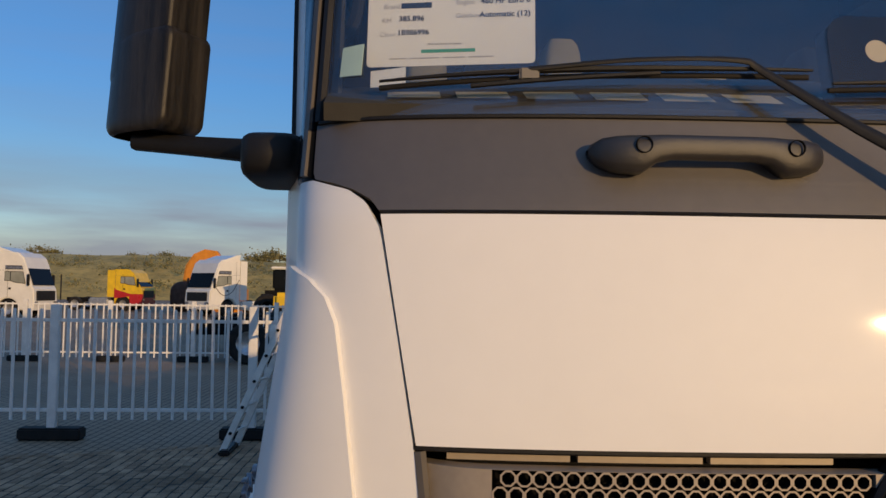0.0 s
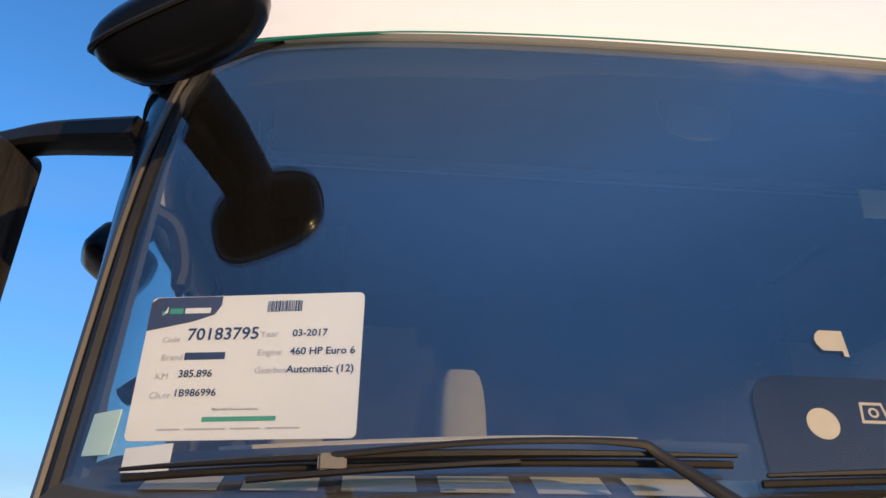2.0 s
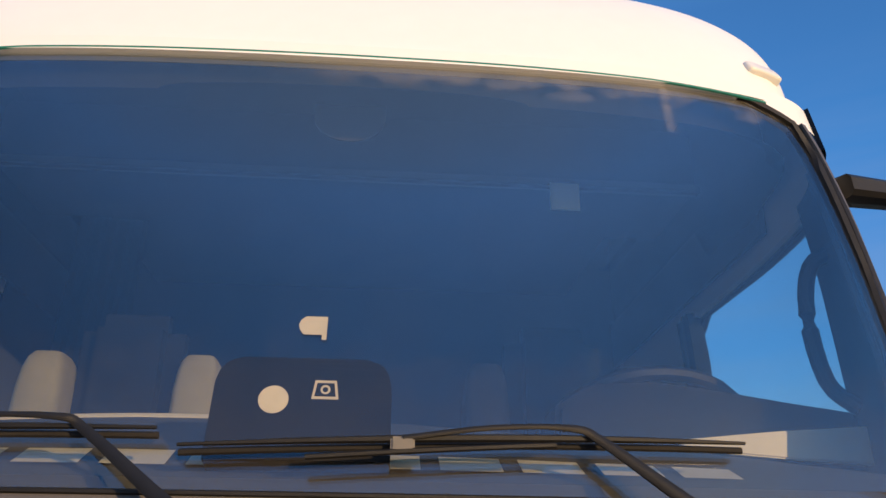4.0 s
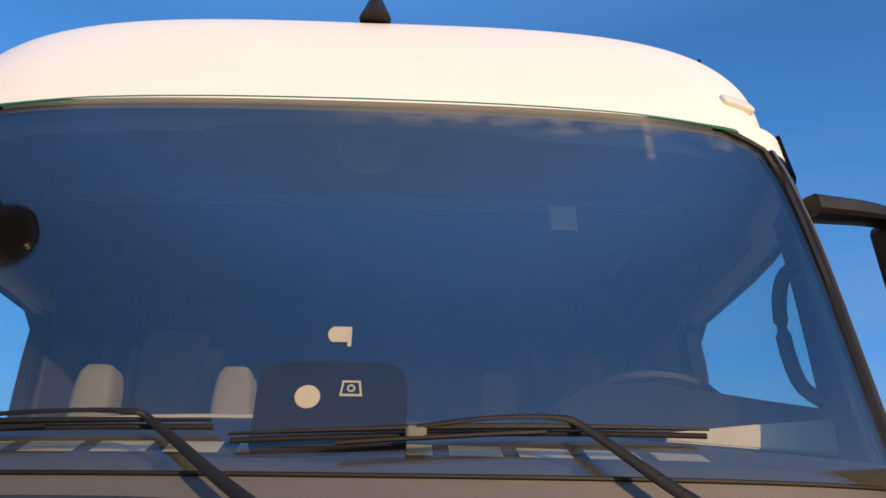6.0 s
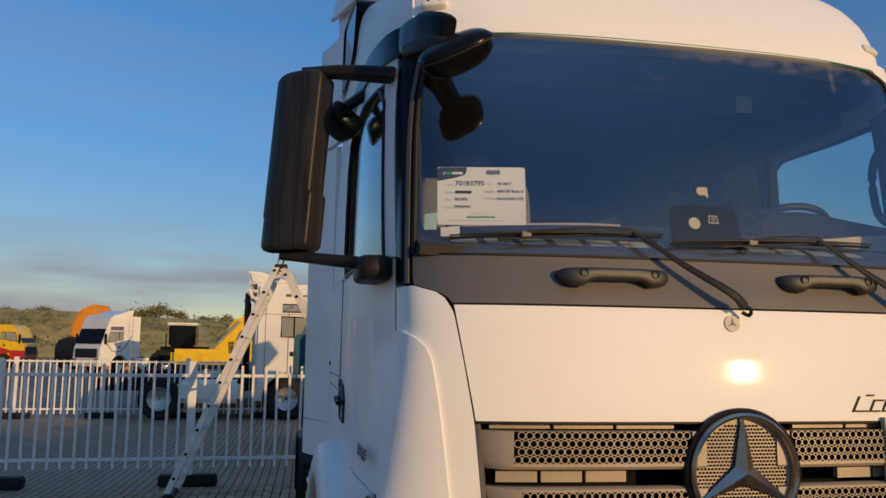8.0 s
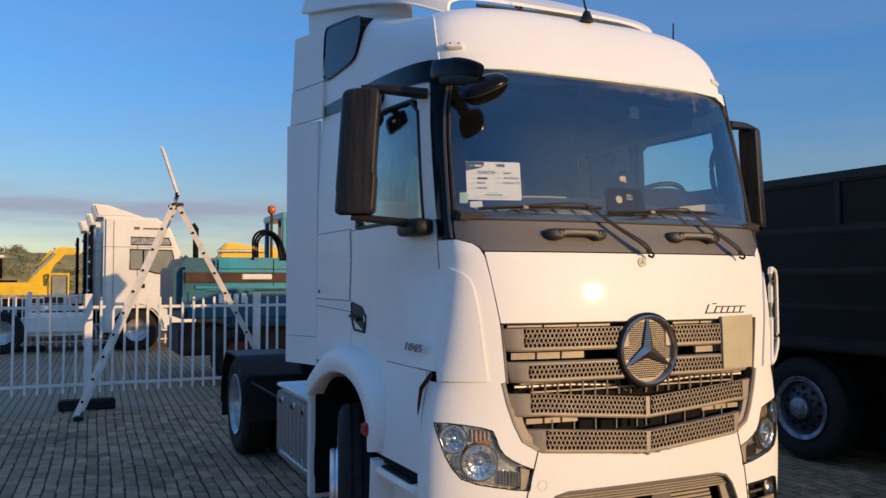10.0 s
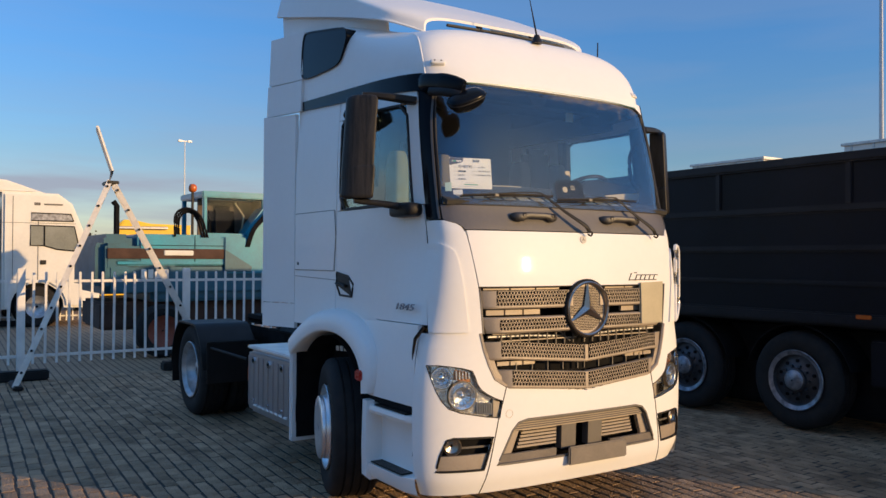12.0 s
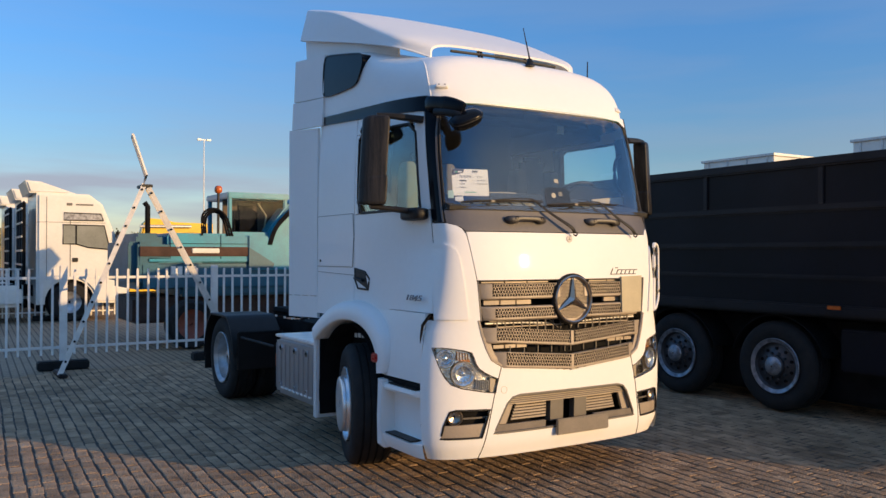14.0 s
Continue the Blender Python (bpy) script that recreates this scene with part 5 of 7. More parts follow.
        hood = smooth_path([X((-0.998, 0.50, 2.900)), X((-1.004, 0.41, 2.888)), X((-0.996, 0.32, 2.874)), X((-0.968, 0.20, 2.852)), X((-0.938, 0.11, 2.826)), X((-0.916, 0.066, 2.810))], 4)
        part("mirror_hood", tube(hood, [0.010, 0.017, 0.023, 0.028, 0.031] + [0.034] * 6 + [0.036, 0.036, 0.035, 0.034, 0.033, 0.031, 0.030, 0.028, 0.027, 0.023], 14, flat=1.7, power=3.4), "gloss", fm)

# lower side: panel under the door, bulging wheel arch, steps, mud guard
HUB_Y, HUB_Z = 1.385, 0.505
for s in (1, -1):
    def X(p):
        return Vector((p[0] * s, p[1], p[2]))
    rows = []
    for k in range(13):
        z = 0.83 + (1.33 - 0.83) * k / 12
        bulge = 0.05 * math.sin(math.pi * min((1.33 - z) / 0.5, 1) * 0.5)
        row = []
        for j in range(13):
            y = 0.235 + (float(np.interp(z, (0.83, 0.97, 1.09, 1.175, 1.33), (0.80, 0.815, 0.90, 1.05, 1.45))) - 0.235) * j / 12
            row.append(X((-(1.133 + bulge * (0.75 + 0.25 * j / 12)), y, z)))
        rows.append(row)
    part("lower_door_panel", shell(rows, [[Vector((-s, 0, 0))] * 13] * 13, 0.03), "paint", truck)
    # arch lip: a rounded section swept over the wheel, flatter towards the rear
    line = smooth_path([(0, 0.795, 0.84), (0, 0.815, 0.97), (0, 0.90, 1.09), (0, 1.05, 1.175), (0, 1.27, 1.215), (0, 1.52, 1.20), (0, 1.74, 1.135), (0, 1.92, 1.05), (0, 2.03, 0.985)], 5)
    rows = []
    for k, q in enumerate(line):
        d = (line[min(k + 1, len(line) - 1)] - line[max(k - 1, 0)]).normalized()
        out = Vector((0, -d.z, d.y))
        fade = min(1.0, 0.45 + k / 14)
        rows.append([X((-x, 0, 0)) + q + out * r * (fade if r > 0 else 1) for r, x in ((-0.005, 1.02), (-0.005, 1.226), (0.004, 1.240), (0.012, 1.244), (0.07, 1.240), (0.118, 1.228), (0.142, 1.208), (0.156, 1.17), (0.16, 1.128))])
    part("wheel_arch", grid(rows), "paint", truck, "white bulging wheel arch")
    part("arch_filler", boxes((-1.134 * s, -1.10 * s, 0.78, 2.2, 1.22, 1.34)), "paint", truck)
    part("corner_gap", tube([X((-1.13, 0.175, 1.325)), X((-1.165, 0.22, 1.25)), X((-1.172, 0.232, 1.17)), X((-1.178, 0.232, 1.12))], [0.011, 0.012, 0.008, 0.002], 6), "dark", truck)
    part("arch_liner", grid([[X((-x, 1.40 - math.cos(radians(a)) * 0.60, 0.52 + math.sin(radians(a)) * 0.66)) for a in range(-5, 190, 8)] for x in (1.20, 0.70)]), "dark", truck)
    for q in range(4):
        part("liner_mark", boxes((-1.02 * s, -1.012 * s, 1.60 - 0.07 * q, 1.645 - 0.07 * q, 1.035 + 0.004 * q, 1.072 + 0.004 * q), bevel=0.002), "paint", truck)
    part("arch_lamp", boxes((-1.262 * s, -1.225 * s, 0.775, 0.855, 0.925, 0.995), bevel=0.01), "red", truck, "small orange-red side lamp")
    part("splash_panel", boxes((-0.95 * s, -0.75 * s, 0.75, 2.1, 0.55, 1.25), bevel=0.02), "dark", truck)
    # step unit ahead of the wheel: one moulding with two hollows
    b = bmesh.new()
    prof = [(1.15, 0.275), (1.185, 0.292), (1.212, 0.345), (1.218, 0.392), (1.13, 0.400), (1.115, 0.43), (1.115, 0.69), (1.13, 0.715), (1.205, 0.725), (1.215, 0.745), (1.208, 0.772), (1.13, 0.778), (1.12, 0.80)]
    grid([[X((-x + 0.045 * max(0, 1 - (y - 0.205) / 0.11) ** 1.5 * min(1, (x - 1.10) * 9), y, z)) for x, z in prof] for y in (0.205, 0.22, 0.24, 0.26, 0.30, 0.45, 0.60, 0.70, 0.73)], bm=b)
    cheek = [(1.05, 0.275), (1.205, 0.275), (1.232, 0.30), (1.236, 0.50), (1.228, 0.80), (1.05, 0.80)]
    for ya, yb in ((0.73, 0.815),):
        lo = [b.verts.new(X((-x, ya, z))) for x, z in cheek]
        hi = [b.verts.new(X((-x + (0.012 if x > 1.1 else 0), yb, z))) for x, z in cheek]
        b.faces.new(lo)
        b.faces.new(hi[::-1])
        for q in range(len(cheek)):
            b.faces.new((lo[q], hi[q], hi[(q + 1) % 6], lo[(q + 1) % 6]))
    st = part("step_unit", b, "paint", truck, "white cab steps with dark treads", 35)
    part("tread", boxes((-1.215 * s, -1.125 * s, 0.30, 0.70, 0.399, 0.408), bevel=0.003), "black", st)
    part("tread", boxes((-1.202 * s, -1.125 * s, 0.27, 0.68, 0.776, 0.786), bevel=0.003), "black", st)
    part("key_hole", boxes((-1.119 * s, -1.112 * s, 0.30, 0.325, 0.50, 0.55), bevel=0.003), "dark", st)
    # black box in the gap above the step, in place of its shade
    part("step_gap", boxes((-1.17 * s, -1.0 * s, 0.25, 0.80, 0.79, 0.845)), "dark", truck)
    # mud guard sheet behind the wheel and ribbed metal box
    part("mud_guard", boxes((-1.235 * s, -0.85 * s, 2.015, 2.055, 0.285, 1.05), bevel=0.012), "paint", truck, "white mud guard edge")
    part("mud_flap", boxes((-1.19 * s, -0.80 * s, 2.0, 2.014, 0.32, 1.10), bevel=0.004), "dark", truck)
    bx = part("side_box", boxes((-1.20 * s, -0.60 * s, 2.07, 3.10, 0.36, 0.93), bevel=0.035), "box_alu", truck, "ribbed aluminium side box")
    for k in range(9):
        y = 2.14 + 0.115 * k
        part("rib", boxes((-1.208 * s, -1.196 * s, y - 0.012, y + 0.012, 0.42, 0.87), bevel=0.005), "box_alu", bx)
    part("lid", boxes((-1.205 * s, -0.62 * s, 2.06, 3.11, 0.925, 0.955), bevel=0.01), "alu", bx)
    for y in (2.28, 2.58, 2.94):
        part("bolt_cup", lathe([(0.018, -0.006), (0.030, -0.006), (0.030, 0.010), (0.018, 0.010)], 18, Matrix.Translation(X((-1.206, y, 0.83)))), "chrome", bx, "bright bolt cup")
        part("bolt", disc(bmesh.new(), X((-1.210, y, 0.83)), (1, 0, 0), 0.016, 0.014, 12), "dark", bx)
        part("bolt", disc(bmesh.new(), X((-1.212, y, 0.48)), (1, 0, 0), 0.014, 0.012, 12), "chrome", bx)
    for k in range(8):
        part("slot", boxes((-1.214 * s, -1.20 * s, 2.16 + 0.10 * k, 2.225 + 0.10 * k, 0.430, 0.446), bevel=0.002), "paint", bx)
    part("reflector", boxes((-1.19 * s, -1.15 * s, 3.115, 3.135, 0.62, 0.75), bevel=0.004), "orange", truck)


def wheel(name, x, y, z, s, turn=0.0, width=0.30, deep=False, metal="steel"):
    """A lorry wheel: grooved tyre and dished rim with bolts."""
    m = Matrix.Translation((x, y, z)) @ pose(0, 0, 0, 0, 0, turn + (180 if s > 0 else 0))
    h = width / 2
    tyre = [(0.29, -h + 0.03), (0.33, -h + 0.005), (0.40, -h - 0.008), (0.455, -h), (0.485, -h + 0.02), (0.500, -h + 0.045)]
    for g in (-0.09, -0.03, 0.03, 0.09):
        tyre += [(0.503, g - 0.008), (0.488, g - 0.006), (0.488, g + 0.006), (0.503, g + 0.008)]
    tyre += [(0.500, h - 0.045), (0.485, h - 0.02), (0.455, h), (0.40, h + 0.008), (0.33, h - 0.005), (0.29, h - 0.03)]
    w = part(name, lathe(tyre, 64, m), "rubber", truck_now, "black lorry tyre on a steel rim")
    d = {True: 0.10, False: -0.02, "out": 0.0}[deep]
    rimp = [(0.30, -h + 0.02), (0.305, -h + 0.0), (0.295, -h - 0.004), (0.285, -h + 0.012), (0.262, -h + 0.03), (0.250, -h + 0.06 + d * 0.6), (0.215, -h + 0.07 + d), (0.16, -h + 0.05 + d), (0.125, -h + 0.03 + d), (0.12, -h + 0.0 + d), (0.085, -h - 0.02 + d), (0.03, -h - 0.03 + d), (0.03, h - 0.05), (0.29, h - 0.05)]
    if deep == "out":
        # flat stepped cover over the hub
        rimp = rimp[:5] + [(0.240, -h + 0.020), (0.232, -h + 0.004), (0.230, -h - 0.014), (0.226, -h - 0.019), (0.208, -h - 0.019), (0.208, -h - 0.026), (0.226, -h - 0.026), (0.229, -h - 0.031), (0.226, -h - 0.048), (0.216, -h - 0.054), (0.15, -h - 0.056), (0.12, -h - 0.050), (0.03, -h - 0.050), (0.03, h - 0.05), (0.29, h - 0.05)]
    r = part("rim", lathe(rimp, 48, m), metal, w, "grey steel rim")
    part("rim_edge", lathe([(0.296, -h - 0.006), (0.304, -h - 0.008), (0.310, -h - 0.002), (0.300, -h + 0.004)], 48, m), "steel", r, "bright worn rim edge")
    for k in range(0 if deep == "out" else 10):
        a = 2 * math.pi * k / 10
        part("nut", disc(bmesh.new(), m @ Vector((-h + 0.035 + d, 0.145 * math.cos(a), 0.145 * math.sin(a))), m.to_3x3() @ Vector((1, 0, 0)), 0.015, 0.045, 6), metal, r)
    # dark discs stand in for shaded holes in the rim
    for k in range(0 if deep == "out" else 10):
        a = 2 * math.pi * (k + 0.5) / 10
        part("vent_hole", disc(bmesh.new(), m @ Vector((-h + 0.060 + d, 0.195 * math.cos(a), 0.195 * math.sin(a))), m.to_3x3() @ Vector((1, 0, 0)), 0.018, 0.02, 10), "dark", r)
    return w


truck_now = truck
for s in (1, -1):
    wheel("front_wheel", -1.045 * s, HUB_Y, HUB_Z, -s, turn=-17, width=0.33, deep="out", metal="alu")
    wheel("rear_wheel", -1.02 * s, 5.05, 0.505, -s, width=0.30, deep=True)
    wheel("rear_wheel", -0.69 * s, 5.05, 0.505, -s, width=0.30, deep=True)
    # rear mud guard
    rows = [[Vector((-x * s, 5.05 - math.cos(radians(a)) * 0.60 * (1.0 if 40 < a < 140 else 1.02), 0.50 + min(math.sin(radians(a)) * 0.62, 0.53))) for a in range(8, 190, 7)] for x in (1.215, 1.20, 0.62)]
    part("rear_fender", shell(rows, [[Vector((0, 0, 1))] * len(rows[0])] * 3, 0.02), "black", truck, "black plastic rear fender")
    part("rear_flap", boxes((-1.20 * s, -0.62 * s, 5.66, 5.675, 0.30, 0.55), bevel=0.003), "black", truck)
    part("frame_rail", boxes((-0.43 * s, -0.36 * s, 1.0, 6.0, 0.68, 0.95), bevel=0.01), "dark", truck)
    part("fender_front", boxes((-1.18 * s, -0.62 * s, 4.40, 4.43, 0.42, 0.86), bevel=0.01), "black", truck)
    part("fender_pipe", tube([(-1.14 * s, 4.39, 0.80), (-1.14 * s, 3.3, 0.80)], 0.014, 6), "rubber", truck)
part("axle", boxes((-0.95, 0.95, 1.30, 1.45, 0.42, 0.55), bevel=0.03), "dark", truck)
part("axle", boxes((-0.95, 0.95, 4.95, 5.15, 0.42, 0.60), bevel=0.03), "dark", truck)
part("engine_block", boxes((-0.55, 0.55, 0.35, 2.4, 0.45, 1.25), bevel=0.05), "dark", truck)
part("catwalk", boxes((-0.60, 0.60, 2.6, 4.2, 0.97, 1.0), bevel=0.01), "dark", truck)
part("fifth_wheel", boxes((-0.45, 0.45, 4.5, 5.4, 0.98, 1.08), bevel=0.05), "dark", truck)
part("cab_floor", boxes((-1.09, 1.09, 0.33, 2.2, 1.20, 1.30), bevel=0.02), "dark", truck)
part("cable", tube(smooth_path([(-0.5, 2.7, 1.05), (-0.7, 3.3, 1.12), (-0.6, 3.9, 1.02), (-0.4, 4.3, 1.05)], 6), 0.015, 6), "rubber", truck)
mside = Matrix.Translation((-1.132, 0.54, 1.418)) @ pose(0, 0, 0, 0, 0, -90) @ Matrix.Diagonal((1.7, 1.0, 0.82, 1.0))
lettering("model_number", "1845", 0.072, mside, "rim_worn", truck, "dark chrome numerals on the door", depth=0.004, shear=0.25)

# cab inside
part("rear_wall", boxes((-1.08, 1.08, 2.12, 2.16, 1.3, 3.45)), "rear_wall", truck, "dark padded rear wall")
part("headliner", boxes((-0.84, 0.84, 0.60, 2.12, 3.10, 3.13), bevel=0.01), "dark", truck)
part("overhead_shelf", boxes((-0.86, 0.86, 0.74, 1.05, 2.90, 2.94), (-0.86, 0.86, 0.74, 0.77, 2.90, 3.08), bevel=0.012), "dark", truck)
# lip coloured lighter than the shelf, as light along its edge
part("shelf_lip", boxes((-0.86, 0.86, 0.715, 0.738, 2.885, 2.915), bevel=0.008), "trim", truck, "front lip of the overhead shelf, greyer for light on it")
for s in (1, -1):
    part("inner_side", boxes((-1.085 * s, -1.07 * s, 0.50, 2.12, 1.3, 2.08), (-1.085 * s, -1.07 * s, 1.40, 2.12, 2.08, 2.86), (-1.03 * s, -1.015 * s, 0.75, 2.12, 2.80, 2.98)), "trim", truck)
    part("grip", tube(smooth_path([(-1.00 * s, 0.44, 2.30), (-0.960 * s, 0.47, 2.36), (-0.948 * s, 0.48, 2.50), (-0.965 * s, 0.47, 2.60), (-1.01 * s, 0.45, 2.63)], 4), 0.017, 8), "black", truck)
dash = part("dashboard", boxes((-1.03, 1.03, 0.30, 0.66, 1.60, 2.06), (0.22, 0.95, 0.45, 0.75, 1.7, 2.14), bevel=0.03), "trim", truck, "dark grey dashboard")


def dash_rise(x):
    """Height of the dashboard's rear edge above its front, lower towards the doors."""
    return 0.140 - 0.075 * max(0.0, abs(x + 0.15) - 0.15) ** 1.4


def dash_spot(x, t):
    """The dashboard's top: from behind the glass, rising to its rear edge."""
    return Vector((x, (0.100 + 0.03 * x * x) * (1 - t) + 0.42 * t, 2.112 + dash_rise(x) * t + 0.008 * math.sin(math.pi * t)))


dash_x = [-0.99 + 1.98 * k / 24 for k in range(25)]
part("dash_top", shell([[dash_spot(x, k / 8) for x in dash_x] for k in range(9)], [[Vector((0, -0.36, 0.93))] * 25] * 9, 0.03), "dash_grey", dash)
for k in range(13):
    x = -0.84 + 0.118 * k
    part("vent", grid([[dash_spot(x + dx, t) + Vector((0, -0.003, 0.004)) for dx in (-0.045, 0.0, 0.045)] for t in (0.10, 0.19, 0.27)]), "trim_light", dash, "pale demister vent")
# rear edge, widening beside the driver's door, painted pale for sunlight
xs = [-0.84 + 0.05 * k for k in range(14)]
part("dash_strip", tube([dash_spot(x, 1.0) + Vector((0, -0.004, -0.006)) for x in xs], 0.010, 8), "trim_light", dash, "dashboard's rear edge, pale with painted sunlight")
part("dash_corner", prism([(0.64, 2.215), (0.64, 2.233), (0.82, 2.252), (1.0, 2.266), (1.0, 2.195), (0.82, 2.203)], 0.425, 0.445, bevel=0.003), "trim_light", dash, "dashboard corner, pale with painted sunlight")
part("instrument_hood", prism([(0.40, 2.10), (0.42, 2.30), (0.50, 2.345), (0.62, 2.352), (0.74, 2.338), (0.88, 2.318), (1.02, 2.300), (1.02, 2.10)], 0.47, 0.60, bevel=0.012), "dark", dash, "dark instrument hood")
part("curtain", grid([[(-0.955 + 0.022 * k + 0.03 * t, 1.50 + 0.012 * (k % 2), 2.30 + 0.82 * t) for k in range(11)] for t in (0, 0.25, 0.5, 0.75, 1.0)]), "seat_dark", truck, "dark folded strip at the cab's left side", 30)
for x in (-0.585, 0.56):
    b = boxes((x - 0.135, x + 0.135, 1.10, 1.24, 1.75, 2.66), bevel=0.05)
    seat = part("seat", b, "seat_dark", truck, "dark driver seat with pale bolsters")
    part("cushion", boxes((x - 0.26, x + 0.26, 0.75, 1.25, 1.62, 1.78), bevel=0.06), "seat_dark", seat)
    for d in (-0.195, 0.195):
        bb = bmesh.new()
        blob(bb, (x + d, 1.13, 2.12), (0.062, 0.09, 0.42), power=5)
        part("bolster", bb, "seat" if x < 0 else "seat_dark", seat, "pale grey bolster" if x < 0 else "")
for s in (1, -1):
    zz = [2.10, 2.3, 2.5, 2.65, 2.78]
    part("post_lining", skin([(u_y(0.46 + 0.12 * (z - 2.1), z), z) for z in zz], [(-1.01, z) for z in zz], 10, 10, -0.030, 0.010, side=s), "trim", truck)
    part("post_lining", skin([(u_y(1.44, z), z) for z in zz], [(u_y(1.345, z), z) for z in zz], 6, 10, -0.030, 0.010, side=s), "trim", truck)
# black strips added over the sunlit edges of the rear window posts
for s in (1, -1):
    part("window_reveal", skin([(u_y(1.362, z), z) for z in zz], [(u_y(1.318, z), z) for z in zz], 4, 10, -0.006, 0.045, side=s), "dark", truck)
# steering wheel
sw = Matrix.Translation((0.665, 0.74, 2.268)) @ pose(0, 0, 0, -32, 0, 0)
wheel_s = part("steering_wheel", tube([sw @ Vector((0.225 * math.cos(2 * math.pi * k / 32), 0.225 * math.sin(2 * math.pi * k / 32), 0)) for k in range(33)], 0.016, 8), "black", truck, "black steering wheel")
part("wheel_hub", boxes((-0.09, 0.09, -0.07, 0.07, -0.03, 0.02), bevel=0.02), "black", wheel_s).matrix_basis = sw
part("spoke", boxes((-0.21, 0.21, -0.025, 0.025, -0.012, 0.008), bevel=0.006), "black", wheel_s).matrix_basis = sw
part("roof_lamp", prism([(-0.075, 2.925), (-0.075, 2.895)] + [(0.075 * math.cos(radians(a)), 2.895 + 0.055 * math.sin(radians(a))) for a in range(190, 351, 16)] + [(0.075, 2.895), (0.075, 2.925)], 0.455, 0.460), "dash_grey", truck, "grey rounded roof lamp behind the glass")
# sensor housing, toll tag, stickers behind the glass
sens = part("sensor_housing", skin([(-0.145, 2.135), (-0.144, 2.245), (-0.139, 2.264), (-0.128, 2.277), (-0.108, 2.284)], [(0.105, 2.135), (0.104, 2.245), (0.099, 2.264), (0.088, 2.277), (0.068, 2.284)], 16, 24, -0.0060, 0.04), "dark", truck, "dark rounded sensor housing behind the glass")
c = on_skin(-0.06, 2.22, -0.0068)
part("round_pad", disc(bmesh.new(), c.translation, facing(-0.06, 2.22), 0.021, 0.003, 24), "trim_light", sens)
part("camera_frame", skin([(-0.008, 2.222), (-0.004, 2.250)], [(0.030, 2.222), (0.026, 2.250)], 3, 3, -0.0056, 0.004), "trim_light", sens)
part("camera_eye", skin([(-0.004, 2.226), (-0.001, 2.246)], [(0.026, 2.226), (0.023, 2.246)], 3, 3, -0.0052, 0.003), "dark", sens)
part("camera_lens", lathe([(0.004, -0.002), (0.007, -0.002), (0.007, 0.002), (0.004, 0.002)], 16, on_skin(0.011, 2.236, -0.0070) @ pose(0, 0, 0, 0, 0, 90)), "trim_light", sens)
tagp = [(-0.028, 2.322), (-0.034, 2.330), (-0.036, 2.338), (-0.033, 2.346), (-0.026, 2.352), (0.006, 2.352), (0.006, 2.314), (-0.001, 2.314), (-0.001, 2.322)]
b = bmesh.new()
b.faces.new([b.verts.new(spot(u, z) + facing(u, z) * -0.0058) for u, z in tagp])
part("toll_tag", b, "trim_light", truck, "small pale tag stuck inside the windscreen")
st2 = skin([(-0.985, 2.172), (-0.98, 2.226)], [(-0.942, 2.172), (-0.938, 2.230)], 4, 4, -0.0056, 0.002)
part("inspection_sticker", st2, "sticker", truck, "pale green sticker in the windscreen corner")
part("paper_note", skin([(-0.93, 2.155), (-0.93, 2.185)], [(-0.865, 2.155), (-0.865, 2.19)], 3, 3, -0.020, 0.002), "card", truck)
part("green_note", boxes((0.475, 0.545, 0.69, 0.695, 2.815, 2.885)), "sticker", truck, "pale note hanging below the shelf")


# ---- dealer card behind the windscreen ----
CB, CR, CT = Vector((-0.923, 0.197, 2.191)), Vector((-0.635, 0.145, 2.194)), Vector((-0.923, 0.223, 2.390))
cx, cz = (CR - CB).normalized(), (CT - CB).normalized()
cn = cx.cross(cz).normalized() * -1
cz = cn.cross(cx) * -1 if (cn.cross(cx)).z < 0 else cn.cross(cx)
CM = Matrix.Translation(CB) @ Matrix((cx, cn, cz)).transposed().to_4x4()
CW, CH = (CR - CB).length, (CT - CB).length
card = thing("dealer_card", "cream dealer card with printed data behind the windscreen", "card")
def rounded(w, h, r, n=4):
    out = []
    for cxx, czz, a0 in ((w - r, h - r, 0), (r, h - r, 90), (r, r, 180), (w - r, r, 270)):
        out += [(cxx + r * math.cos(radians(a0 + 90 * k / n)), czz + r * math.sin(radians(a0 + 90 * k / n))) for k in range(n + 1)]
    return out
b = prism(rounded(CW, CH, 0.008), 0.0, 0.0012)
b.transform(CM)
part("sheet", b, "card", card)
FRONT = -0.0008
def on_card(name, outline, material, lift=0.0):
    bb = prism(outline, FRONT - lift, 0.0)
    bb.transform(CM)
    return part(name, bb, material, card)
on_card("logo_field", [(0.0, CH - 0.05), (0.06, CH - 0.038), (0.09, CH - 0.028), (0.098, CH - 0.014), (0.098, CH - 0.001), (0.008, CH - 0.001), (0.0, CH - 0.008)], "ink_brown")
on_card("logo_mark", [(0.018, CH - 0.028), (0.025, CH - 0.015), (0.025, CH - 0.024)], "card", 0.0006)
on_card("logo_mark", [(0.017, CH - 0.027), (0.017, CH - 0.020), (0.023, CH - 0.026)], "ink_green", 0.0006)
on_card("logo_bar", [(0.028, CH - 0.026), (0.046, CH - 0.026), (0.046, CH - 0.018), (0.028, CH - 0.018)], "ink_green", 0.0006)
on_card("logo_bar", [(0.049, CH - 0.026), (0.084, CH - 0.026), (0.084, CH - 0.018), (0.049, CH - 0.018)], "card", 0.0006)
x = 0.162
rb = random.Random(4)
